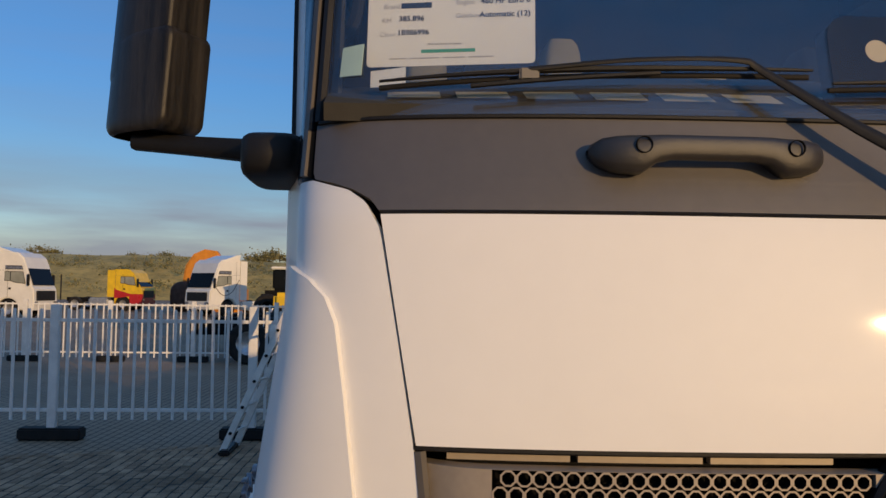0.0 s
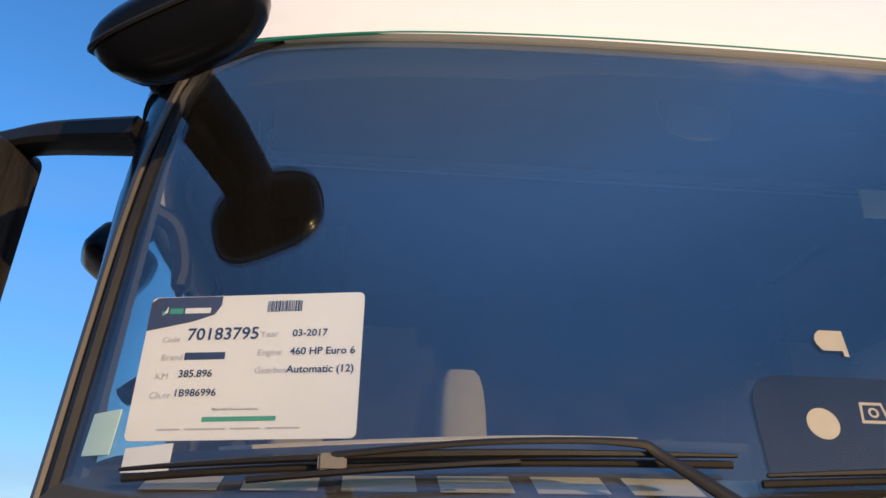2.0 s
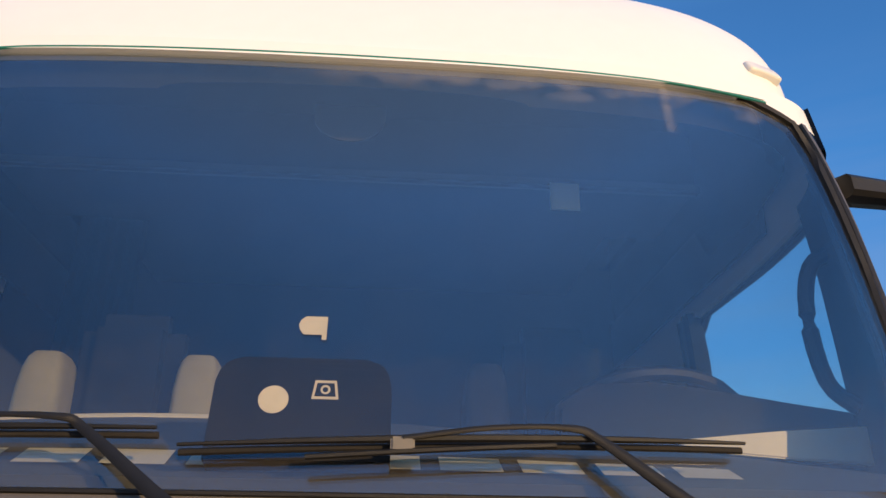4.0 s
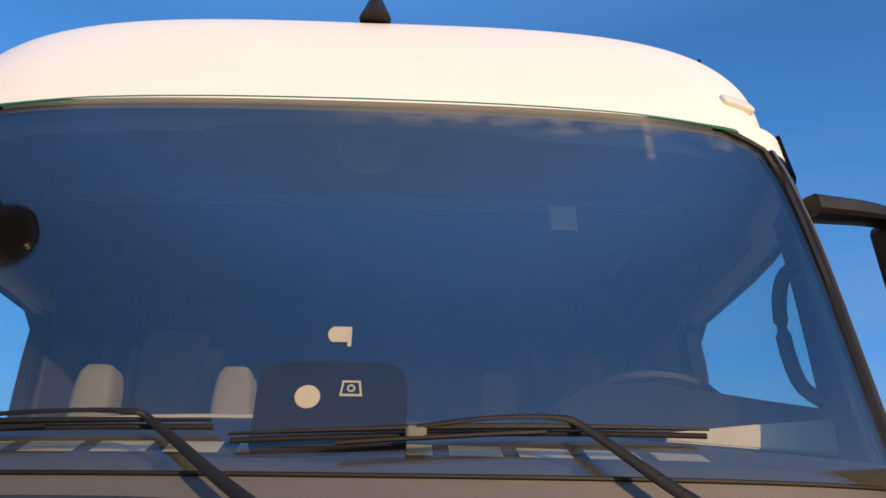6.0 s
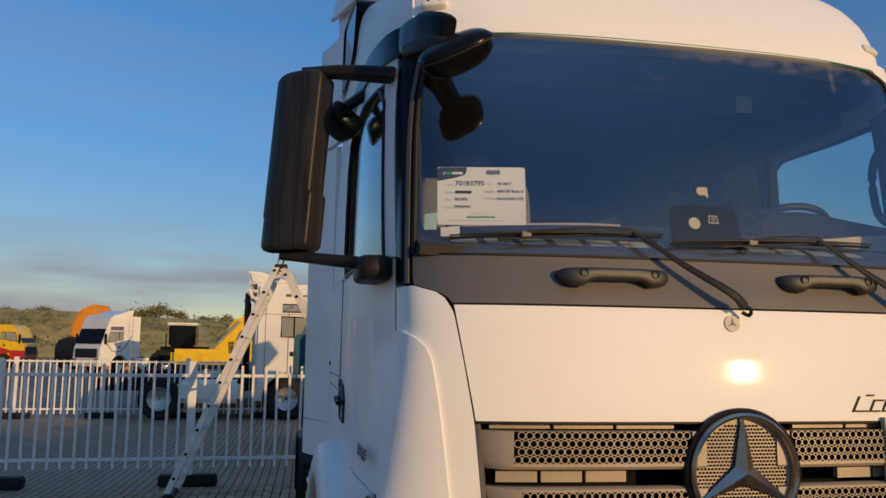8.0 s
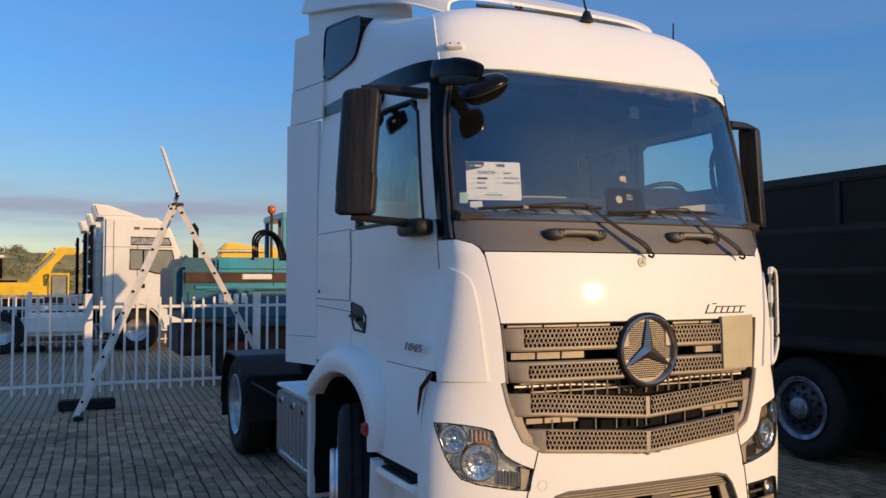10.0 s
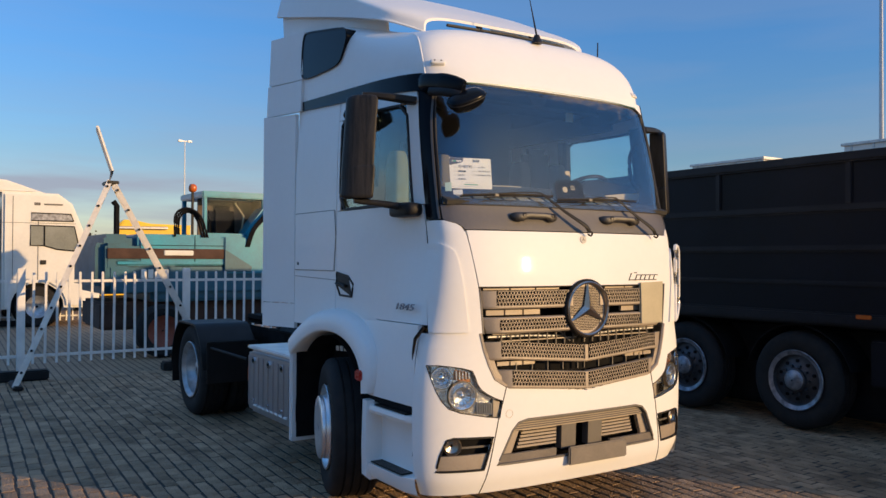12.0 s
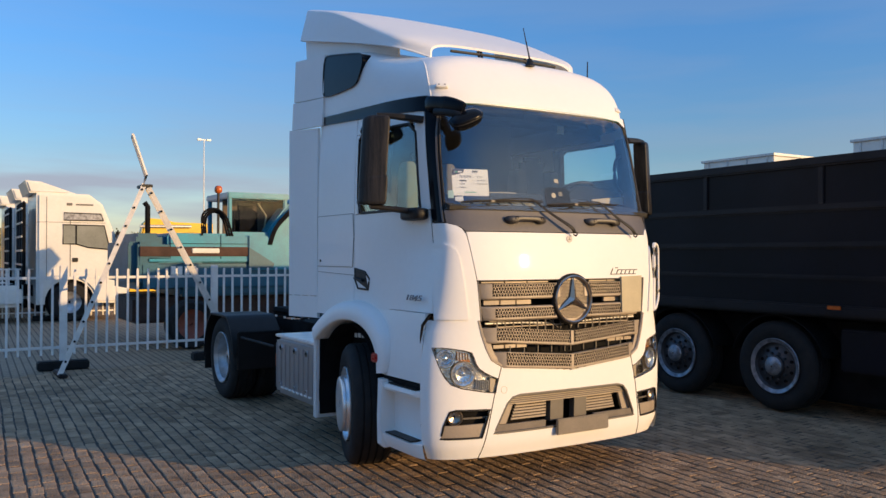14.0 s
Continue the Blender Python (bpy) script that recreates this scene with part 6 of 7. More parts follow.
while x < 0.210:
    w = rb.choice((0.0008, 0.0012, 0.0020))
    on_card("barcode_line", [(x, CH - 0.026), (x + w, CH - 0.026), (x + w, CH - 0.010), (x, CH - 0.010)], "ink")
    x += w + rb.choice((0.0009, 0.0014))
def words(text, x, z, size, material, bold=0.0):
    lettering("print", text, size * 1.10, CM @ Matrix.Translation((x + (0.011 if x < 0.12 else 0.010), FRONT - 0.0004, CH - (CH - z) * 1.085)), material, card, bold=bold)
words("Code", 0.014, CH - 0.062, 0.0098, "ink_grey")
words("70183795", 0.047, CH - 0.060, 0.0222, "ink", 0.0003)
words("Year", 0.147, CH - 0.058, 0.0118, "ink_grey")
words("03-2017", 0.190, CH - 0.058, 0.0128, "ink", 0.0002)
words("Brand", 0.017, CH - 0.086, 0.0112, "ink_grey")
on_card("print_bar", [(0.059, CH - 0.093), (0.113, CH - 0.093), (0.113, CH - 0.083), (0.059, CH - 0.083)], "ink")
words("KM", 0.014, CH - 0.110, 0.0112, "ink_grey")
words("385.896", 0.044, CH - 0.108, 0.0128, "ink", 0.0002)
words("Ch.nr.", 0.011, CH - 0.134, 0.0112, "ink_grey")
words("1B986996", 0.042, CH - 0.132, 0.0126, "ink", 0.0002)
words("Engine", 0.146, CH - 0.082, 0.0114, "ink_grey")
words("460 HP Euro 6", 0.189, CH - 0.082, 0.0130, "ink", 0.0002)
words("Gearbox", 0.145, CH - 0.105, 0.0112, "ink_grey")
words("Automatic (12)", 0.187, CH - 0.105, 0.0130, "ink", 0.0002)
words("More info? Go to our website.", 0.096, CH - 0.150, 0.0044, "ink")
on_card("web_bar", [(0.096, CH - 0.177), (0.190, CH - 0.177), (0.190, CH - 0.171), (0.096, CH - 0.171)], "ink_green")
for a, bq in ((0.040, 0.070), (0.076, 0.128), (0.134, 0.172), (0.178, 0.222)):
    on_card("small_print", [(a, CH - 0.1875), (bq, CH - 0.1875), (bq, CH - 0.1855), (a, CH - 0.1855)], "ink_grey")

# ---- black tipper beside the truck ----
tip = thing("tipper_truck", "black tipper truck with ribbed body parked alongside", "truck")
truck_now = tip
X0, X1 = 3.80, 6.25
part("tipper_side", boxes((X0, X0 + 0.06, -1.6, 4.6, 1.15, 2.74), bevel=0.015), "navy", tip)
part("tipper_side", boxes((X1 - 0.06, X1, -1.6, 4.6, 1.15, 2.74), bevel=0.015), "navy", tip)
part("tailgate", boxes((X0, X1, 4.55, 4.61, 1.15, 2.70), bevel=0.015), "navy", tip)
part("front_board", boxes((X0, X1, -1.66, -1.60, 1.15, 2.85), bevel=0.015), "navy", tip)
part("tipper_floor", boxes((X0 + 0.02, X1 - 0.02, -1.6, 4.6, 1.10, 1.18)), "navy", tip)
part("top_rail", boxes((X0 - 0.05, X0 + 0.07, -1.65, 4.62, 2.70, 2.80), bevel=0.02), "rail", tip)
part("mid_rail", boxes((X0 - 0.03, X0 + 0.02, -1.62, 4.60, 2.22, 2.30), bevel=0.02), "rail", tip)
part("mid_rail", boxes((X0 - 0.035, X0 + 0.02, -1.62, 4.60, 1.83, 1.90), bevel=0.02), "rail", tip)
part("lower_rail", boxes((X0 - 0.04, X0 + 0.02, -1.62, 4.60, 1.12, 1.24), bevel=0.02), "rail", tip)
part("lower_rail", boxes((X0 - 0.02, X0 + 0.02, -1.62, 4.60, 1.50, 1.55), bevel=0.012), "rail", tip)
for k in range(5):
    y = -1.15 + 1.52 * k
    part("stake", boxes((X0 - 0.022, X0 + 0.02, y - 0.035, y + 0.035, 2.30, 2.71), bevel=0.01), "rail", tip)
for y in (0.975, 2.405):
    for s, x in ((-1, 4.0), (1, 6.05)):
        tw = wheel("tipper_wheel", x, y, 0.52, s, width=0.31, deep=False, metal="rim_dark")
        part("hub", lathe([(0.01, -0.215), (0.07, -0.21), (0.10, -0.195), (0.115, -0.165), (0.12, -0.12)], 28, Matrix.Translation((x, y, 0.52)) @ pose(0, 0, 0, 0, 0, 180 if s > 0 else 0)), "rim_worn", tw, "worn grey hub")
        part("rim_ring", lathe([(0.262, -0.150), (0.285, -0.158), (0.305, -0.168), (0.312, -0.160), (0.30, -0.140)], 44, Matrix.Translation((x, y, 0.52)) @ pose(0, 0, 0, 0, 0, 180 if s > 0 else 0)), "rim_worn", tw, "worn grey rim ring")
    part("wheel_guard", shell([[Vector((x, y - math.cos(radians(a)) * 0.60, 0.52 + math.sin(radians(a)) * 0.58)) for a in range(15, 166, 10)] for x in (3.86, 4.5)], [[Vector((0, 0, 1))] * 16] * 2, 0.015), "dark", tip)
# tipper cab out of sight beyond its body, added to shade the ground
part("cab_shell", prism([(-3.62, 0.5), (-3.64, 1.5), (-3.45, 2.85), (-3.2, 3.0), (-1.85, 3.0), (-1.75, 1.0), (-1.9, 0.9), (-3.0, 0.9), (-3.05, 0.5)], X0 + 0.02, X1 - 0.02, "yz", bevel=0.06), "navy", tip)
part("cab_window", boxes((X0 + 0.012, X0 + 0.03, -3.2, -2.35, 1.85, 2.6), bevel=0.004), "darkglass", tip)
for x in (4.0, 6.05):
    wheel("tipper_wheel", x, -2.45, 0.52, -1 if x < 5 else 1, width=0.31, metal="rim_dark")
# solid black block added to stop sun and sight under the body
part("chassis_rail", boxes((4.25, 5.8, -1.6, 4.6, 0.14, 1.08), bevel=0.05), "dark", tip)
part("side_guard", boxes((X0 + 0.05, X0 + 0.09, -1.5, 0.2, 0.55, 1.0), bevel=0.02), "navy", tip)
part("side_lamp", boxes((X0 - 0.055, X0 - 0.035, 0.13, 0.28, 1.195, 1.235), bevel=0.006), "orange", tip, "amber side lamp")

# ---- fences ----
def fence_panel(parent, x0, y0, x1, y1, pickets, h=1.50, rails=(0.22, 1.36), low=0.10):
    d = Vector((x1 - x0, y1 - y0, 0))
    yaw = math.atan2(d.y, d.x)
    m = Matrix.Translation((x0, y0, 0)) @ Matrix.Rotation(yaw, 4, "Z")
    L = d.length
    for z in rails:
        part("rail", box(bmesh.new(), 0.03, L - 0.03, -0.015, 0.015, z - 0.02, z + 0.02, 0.004, m), "galv", parent)
    me = None
    for k in range(pickets):
        x = L * (k + 1) / (pickets + 1)
        if me is None:
            ob = part("picket", prism([(-0.016, low), (0.016, low), (0.016, h - 0.012), (0.009, h), (-0.009, h), (-0.016, h - 0.012)], -0.011, 0.011), "galv", parent)
            me = ob.data
        else:
            ob = new("picket", me)
            ob.parent = parent
        ob.matrix_basis = m @ pose(x, -0.022, 0, 0, rf.uniform(-0.5, 0.5), 0)


rf = random.Random(3)
for row, (y, step, x_from, count, pk) in enumerate(((8.75, 2.31, -7.10, 5, 14), (18.9, 1.97, -15.4, 8, 12))):
    for k in range(count):
        x0 = x_from + step * k
        f = thing("fence_panel", "white metal picket fence panel on block feet", "fence", "picket fence" if row == 0 else "rear picket fence")
        fence_panel(f, x0, y + 0.02 * k, x0 + step, y + 0.02 * (k + 1), pk, *((1.53, (0.34, 1.395), 0.23) if row == 0 else (1.40,)))
        part("post", boxes((x0 - 0.052, x0 + 0.052, y + 0.02 * k - 0.04, y + 0.02 * k + 0.04, 0.05, 1.58 if row == 0 else 1.46), bevel=0.008), "galv", f)
        part("foot_block", boxes((x0 - 0.36, x0 + 0.36, y + 0.02 * k - 0.11, y + 0.02 * k + 0.11, 0.0, 0.14), bevel=0.02), "concrete", f, "concrete foot block, near black for its shade")

# ---- stepladder ----
lad = thing("stepladder", "aluminium stepladder standing open with a raised hand bar", "ladder")
RD = Vector((0.17, 0.985, 0)) * 0.42
def ladder_leg(foot, head, rungs, name):
    foot, head = Vector(foot), Vector(head)
    for off in (RD * -0.5, RD * 0.5):
        d = 1.0 if off.y < 0 else 0.9
        part(name, tube([foot + off, head + off * 0.8], 0.050, 4, flat=0.6, up=(0.17, 0.985, 0)), "ladder", lad)
    for k in range(rungs):
        t = (k + 0.7) / rungs
        p = foot.lerp(head, t)
        part("rung_end", disc(bmesh.new(), p - RD * 0.5 * (1 - 0.2 * t) - RD * 0.075, RD, 0.017, 0.02, 10), "dark", lad)
        part("rung", tube([p - RD * 0.5 * (1 - 0.2 * t) - RD * 0.06, p + RD * 0.5 * (1 - 0.2 * t)], 0.016, 6), "ladder", lad)
HEAD = Vector((-1.42, 8.25, 2.82))
ladder_leg((-2.60, 8.10, 0.03), HEAD, 10, "rail")
ladder_leg((0.11, 8.25, 0.03), HEAD + Vector((0.06, 0, -0.05)), 10, "rail")
for k in (-0.4, 0.4):
    part("top_bar", tube([HEAD + RD * k + Vector((-0.05, 0, -0.15)), HEAD + RD * k + Vector((0.03, 0, 0.14)), HEAD + RD * k + Vector((-0.17, 0, 0.74))], 0.022, 8), "ladder", lad)
part("top_bar", tube([HEAD + RD * -0.4 + Vector((-0.17, 0, 0.74)), HEAD + RD * 0.4 + Vector((-0.17, 0, 0.74))], 0.022, 8), "ladder", lad)
part("hinge", boxes((-0.07, 0.09, -0.20, 0.20, -0.05, 0.0), bevel=0.01), "black", lad).matrix_basis = Matrix.Translation(HEAD)
part("foot_bar", boxes((-2.66, -2.54, 7.75, 8.45, 0.0, 0.06), bevel=0.015), "black", lad)
part("foot_bar", boxes((0.05, 0.17, 7.9, 8.6, 0.0, 0.06), bevel=0.015), "black", lad)

# ---- teal wheeled excavator ----
ex = thing("teal_excavator", "teal wheeled excavator with dark band and orange beacon", "excavator")
truck_now = ex
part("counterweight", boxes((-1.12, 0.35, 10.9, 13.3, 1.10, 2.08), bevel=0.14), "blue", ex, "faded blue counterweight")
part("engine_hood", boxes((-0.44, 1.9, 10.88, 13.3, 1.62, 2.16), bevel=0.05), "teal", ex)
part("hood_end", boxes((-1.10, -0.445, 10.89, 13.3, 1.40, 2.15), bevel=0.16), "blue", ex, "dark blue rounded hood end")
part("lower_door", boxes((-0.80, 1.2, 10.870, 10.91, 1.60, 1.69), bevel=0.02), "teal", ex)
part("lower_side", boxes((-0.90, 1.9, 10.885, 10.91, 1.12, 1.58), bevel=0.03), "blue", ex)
part("side_band", boxes((-0.95, 1.10, 10.855, 10.90, 1.72, 1.90), bevel=0.01), "rust", ex, "dirty dark band")
part("handle_plate", boxes((0.0, 0.52, 10.83, 10.86, 1.78, 1.87), bevel=0.01), "paint_b", ex)
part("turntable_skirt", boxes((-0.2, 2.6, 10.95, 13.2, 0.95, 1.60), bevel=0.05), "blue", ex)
for x in (-0.39, -0.27, -0.14, -0.01):
    part("number_bar", boxes((x, x + 0.09, 10.84, 10.89, 1.37, 1.53), bevel=0.006), "paint_b", ex)
part("undercarriage", boxes((-1.0, 3.2, 11.2, 13.0, 0.45, 0.95), bevel=0.05), "rust", ex)
cabx = part("operator_cab", boxes((0.72, 0.80, 10.95, 11.03, 2.10, 2.92), (1.86, 1.94, 10.95, 11.03, 2.10, 2.92), (0.72, 0.80, 12.3, 12.4, 2.10, 2.92), (1.86, 1.94, 12.3, 12.4, 2.1, 2.92), (0.70, 1.98, 10.92, 12.42, 2.86, 2.98), (0.70, 1.96, 10.94, 11.0, 2.06, 2.20), bevel=0.02), "teal", ex, "teal operator cab")
part("cab_pane", boxes((0.80, 1.86, 10.975, 10.985, 2.20, 2.86)), "lens", cabx).visible_shadow = False
part("cab_back", boxes((0.80, 1.86, 11.55, 11.60, 2.12, 2.86), (1.885, 1.90, 11.03, 12.3, 2.12, 2.86)), "ex_liner", cabx)
part("cab_seat", boxes((1.0, 1.5, 11.4, 11.9, 2.1, 2.75), bevel=0.1), "seat_dark", cabx)
part("cab_lever", tube([(1.55, 11.3, 2.15), (1.60, 11.25, 2.55), (1.42, 11.25, 2.80)], 0.018, 6), "trim_light", cabx)
b = bmesh.new()
blob(b, (0.54, 11.0, 3.02), (0.072, 0.072, 0.078), nu=16, nv=10)
part("beacon", b, "orange", ex, "orange rotating beacon")
part("beacon_post", tube([(0.54, 11.0, 2.1), (0.54, 11.0, 2.96)], 0.025, 6), "black", ex)
for k in range(3):
    r = 0.30 - 0.03 * k
    part("hose", tube(smooth_path([(0.20 + 0.05 * k, 10.9 + 0.06 * k, 2.12), (0.21 + 0.05 * k, 10.9 + 0.06 * k, 2.22 + r), (0.42 + 0.02 * k, 10.9 + 0.05 * k, 2.34 + r), (0.66 - 0.02 * k, 10.9 + 0.05 * k, 2.26 + r * 0.8), (0.80 - 0.05 * k, 10.9, 2.1)], 5), 0.021, 6), "dark", ex, "black hydraulic hose")
part("exhaust", tube([(-0.72, 11.3, 2.1), (-0.72, 11.3, 2.66), (-0.78, 11.3, 2.74)], 0.05, 8), "dark", ex)
part("hood_slope", prism([(1.10, 2.14), (1.45, 2.13), (1.86, 1.95), (1.95, 1.45), (1.10, 1.45)], 10.84, 10.875, bevel=0.015), "teal", ex, "", 18)
# dark triangle paints shade onto the slope's lower corner
part("slope_shade", prism([(1.10, 1.90), (1.62, 1.58), (1.60, 1.48), (1.10, 1.48)], 10.825, 10.845, bevel=0.005), "blue", ex, "dark triangle below the hood slope, shade in its colour")
part("boom", prism([(1.45, 2.05), (1.57, 2.30), (1.84, 2.66), (2.30, 3.12), (2.75, 3.25), (3.0, 2.95), (2.45, 2.25), (1.95, 1.5), (1.5, 1.6)], 10.90, 11.4, bevel=0.04), "teal", ex, "teal main boom", 18)
for k in range(3):
    part("boom_hose", tube(smooth_path([(1.50 + 0.03 * k, 10.84, 1.95), (1.58 + 0.03 * k, 10.80, 2.22), (1.72 + 0.04 * k, 10.84, 2.42), (2.1 + 0.05 * k, 10.86, 2.80)], 5), 0.017, 6), "dark", ex)
part("hood_seam", boxes((-0.43, 1.09, 10.872, 10.88, 1.955, 1.965), (0.55, 0.562, 10.872, 10.88, 1.64, 2.14)), "dark", ex)
for x, y in ((-0.08, 10.62), (2.6, 10.62)):
    w = part("machine_wheel", lathe([(0.28, -0.16), (0.40, -0.19), (0.46, -0.14), (0.46, 0.14), (0.40, 0.19), (0.28, 0.16)], 36, Matrix.Translation((x, y, 0.46)) @ pose(0, 0, 0, 0, 0, 90)), "rubber", ex)
    part("rim", lathe([(0.29, -0.15), (0.25, -0.10), (0.10, -0.06), (0.02, -0.06), (0.02, 0.1), (0.29, 0.1)], 30, Matrix.Translation((x, y, 0.46)) @ pose(0, 0, 0, 0, 0, 90)), "redpaint_dull", w, "orange rim")


# ---- far vehicles ----
def far_cab(name, label, at, turn, paint, w=2.45, h=3.6, length=2.3, lower=None, stripes=False, rear=5.0, roofbox=True, defl=0.55):
    """A parked tractor truck seen across the yard; its front looks along -y before turning."""
    t = thing(name, label, "truck", "", at, turn)
    hw = w / 2
    prof = [(0.0, 0.45), (-0.06, 0.9), (0.0, 1.6), (0.10, 1.75), (0.42, h - 0.75), (0.62, h - 0.25), (0.95, h), (length, h), (length, 0.45)] + [(1.40 + 0.60 * math.cos(radians(a)), 0.50 + 0.60 * math.sin(radians(a))) for a in range(-4, 185, 17)]
    part("cab_body", prism(prof, -hw, hw, "yz", bevel=0.06), paint, t, "", 18)
    part("windscreen", prism([(0.075, 1.80), (0.395, h - 0.85), (0.375, h - 0.85), (0.055, 1.80)], -hw + 0.12, hw - 0.12, "yz"), "darkglass", t)
    for s in (-1, 1):
        pane = [(0.44, 1.88), (0.58, 2.51), (1.58, 2.52), (1.58, 2.02), (1.27, 2.02), (0.98, 1.93)]
        dw = part("door_window", prism(pane, s * (hw + 0.012), s * (hw - 0.01), "yz"), "greyglass", t)
        part("window_frame", tube([(s * (hw + 0.012), y, z) for y, z in pane + pane[:1]], 0.016, 6), "dark", dw)
        part("window_post", boxes((s * (hw + 0.014) - 0.008, s * (hw + 0.014) + 0.008, 1.25, 1.285, 2.01, 2.52)), "dark", dw)
        if h > 3.2:
            pane = [(0.60, 2.64), (0.66, 2.82), (1.56, 2.83), (1.56, 2.64)]
            uw = part("upper_window", prism(pane, s * (hw + 0.010), s * (hw - 0.01), "yz"), "rim_worn", t)
            part("window_frame", tube([(s * (hw + 0.010), y, z) for y, z in pane + pane[:1]], 0.014, 6), "dark", uw)
        part("mirror", boxes((s * (hw + 0.08) - 0.10, s * (hw + 0.08) + 0.10, 0.20, 0.30, 1.75, 2.40), bevel=0.04), "black", t)
        part("door_line", boxes((s * (hw + 0.006) - 0.003, s * (hw + 0.006) + 0.003, 1.40, 1.412, 1.1, 2.7)), "dark", t)
        # dark disc behind the wheel paints the shade inside the arch
        part("wheel_arch", disc(bmesh.new(), (s * (hw - 0.20), 1.40, 0.52), (1, 0, 0), 0.58, 0.05, 32), "dark", t)
        part("belt_line", boxes((s * (hw + 0.006) - 0.003, s * (hw + 0.006) + 0.003, 0.55, length, 2.575, 2.585)), "satin", t)
        part("door_line", boxes((s * (hw + 0.006) - 0.003, s * (hw + 0.006) + 0.003, 1.96, 1.972, 1.1, h - 0.1)), "satin", t)
        part("door_grip", boxes((s * (hw + 0.012) - 0.012, s * (hw + 0.012) + 0.012, 1.22, 1.36, 1.55, 1.66), bevel=0.01), "black", t)
        part("headlamp", boxes((s * (hw - 0.25) - 0.18, s * (hw - 0.25) + 0.18, -0.085, -0.02, 0.75, 0.92), bevel=0.02), "chrome", t)
        for y in (1.40, rear):
            m = Matrix.Translation((s * (hw - 0.18), y, 0.5))
            wv = part("wheel", lathe([(0.28, -0.15), (0.45, -0.16), (0.5, -0.12), (0.5, 0.12), (0.45, 0.16), (0.28, 0.15)], 32, m), "rubber", t)
            part("rim", lathe([(0.29, -0.15), (0.25, -0.11), (0.15, -0.04), (0.03, -0.04), (0.03, 0.04), (0.15, 0.04), (0.25, 0.11), (0.29, 0.15)], 28, m), "steel", wv)
        if roofbox is not None:
            part("deflector", boxes((s * (hw - 0.03) - 0.02, s * (hw - 0.03) + 0.02, length, length + defl, 1.0, h - 0.06), bevel=0.01), paint, t)
        part("tank", boxes((s * (hw - 0.35) - 0.3, s * (hw - 0.35) + 0.3, 2.5, 4.0, 0.40, 0.95), bevel=0.1), "paint_b" if paint == "paint_b" else "steel", t)
    part("grille", boxes((-hw + 0.25, hw - 0.25, -0.075, -0.03, 0.95, 1.5), bevel=0.02), "black", t)
    part("chassis", boxes((-0.4, 0.4, 1.0, 6.0, 0.65, 0.95), bevel=0.02), "dark", t)
    if roofbox is not False:
        part("roof_spoiler", prism([(1.2, h), (2.35, h), (2.45, h + 0.32), (2.1, h + 0.30)], -hw + 0.15, hw - 0.15, "yz", bevel=0.04), paint, t)
    if lower:
        part("lower_body", prism([(-0.07, 0.45), (-0.075, 1.25), (0.8, 1.25), (1.9, 1.55), (length + 0.01, 1.7), (length + 0.01, 0.95), (1.95, 0.93), (0.92, 1.06), (0.82, 0.45)], -hw - 0.012, hw + 0.012, "yz"), lower, t)
    if stripes:
        for s in (-1, 1):
            part("stripe", tube(smooth_path([(s * (hw + 0.01), 0.3, 1.9), (s * (hw + 0.01), 0.9, 1.35), (s * (hw + 0.01), 1.6, 1.5), (s * (hw + 0.01), 2.2, 2.3)], 5), 0.022, 4), "ink_brown", t)
    return t


for x, y in ((0.25, 19.6), (0.17, 22.92), (0.0, 26.2)):
    wt = far_cab("white_tractor_truck", "white tractor truck with dark windows behind the fence", (x, y, 0), 90, "paint_b", h=3.33, rear=4.4, roofbox=None, length=2.2, defl=0.25)
    tagged(wt, group="row of white trucks")
    part("sign_bar", boxes((-1.233, -1.226, 0.85, 1.28, 3.03, 3.07), (-1.233, -1.226, 1.36, 1.50, 3.02, 3.09), bevel=0.006), "satin", wt)
    for k in range(3):
        y0 = -0.98 + 0.70 * k
        fr = part("rear_rack", boxes((y0, y0 + 0.52, 2.42, 2.50, 0.95, 3.12), bevel=0.03), "dark", wt, "dark slatted panel on the cab rear")
        for q in range(6):
            part("slat", boxes((y0 - 0.02, y0 + 0.54, 2.50, 2.53, 1.10 + 0.36 * q, 1.15 + 0.36 * q), bevel=0.008), "steel", fr)
# yellow arm showing over the excavator
ya = thing("yellow_crane_arm", "yellow folded crane arm behind the excavator", "crane")
part("arm", prism([(1.70, 2.16), (1.85, 2.80), (2.05, 2.98), (2.4, 2.96), (2.9, 2.86), (4.2, 2.84), (4.2, 2.52), (2.4, 2.40), (1.9, 2.0)], 24.0, 24.5, bevel=0.05), "yellow", ya)
part("arm_ram", tube([(1.7, 23.9, 2.7), (3.4, 23.9, 2.72)], 0.05, 8), "steel", ya)
part("carriage", boxes((0.75, 4.0, 24.0, 26.0, 0.5, 2.30), bevel=0.12), "yellow", ya)
part("tyre_block", boxes((0.6, 3.8, 24.1, 25.9, 0.0, 0.6), bevel=0.2), "rubber", ya)
far_cab("yellow_truck", "yellow and red truck across the yard", (-18.8, 61.5, 0), 84, "yellow", h=3.05, lower="redpaint", roofbox=False, length=2.03)
far_cab("striped_white_truck", "white truck with dark swoosh stripes across the yard", (-12.6, 50.3, 0), -40, "paint_b", h=3.55, stripes=True)
far_cab("white_sleeper_truck", "white sleeper truck across the yard", (-19.6, 45.0, 0), 84, "paint_b", h=3.55)

# orange excavator arm and yellow excavator
oa = thing("orange_excavator", "orange excavator with rusty bucket across the yard", "excavator")
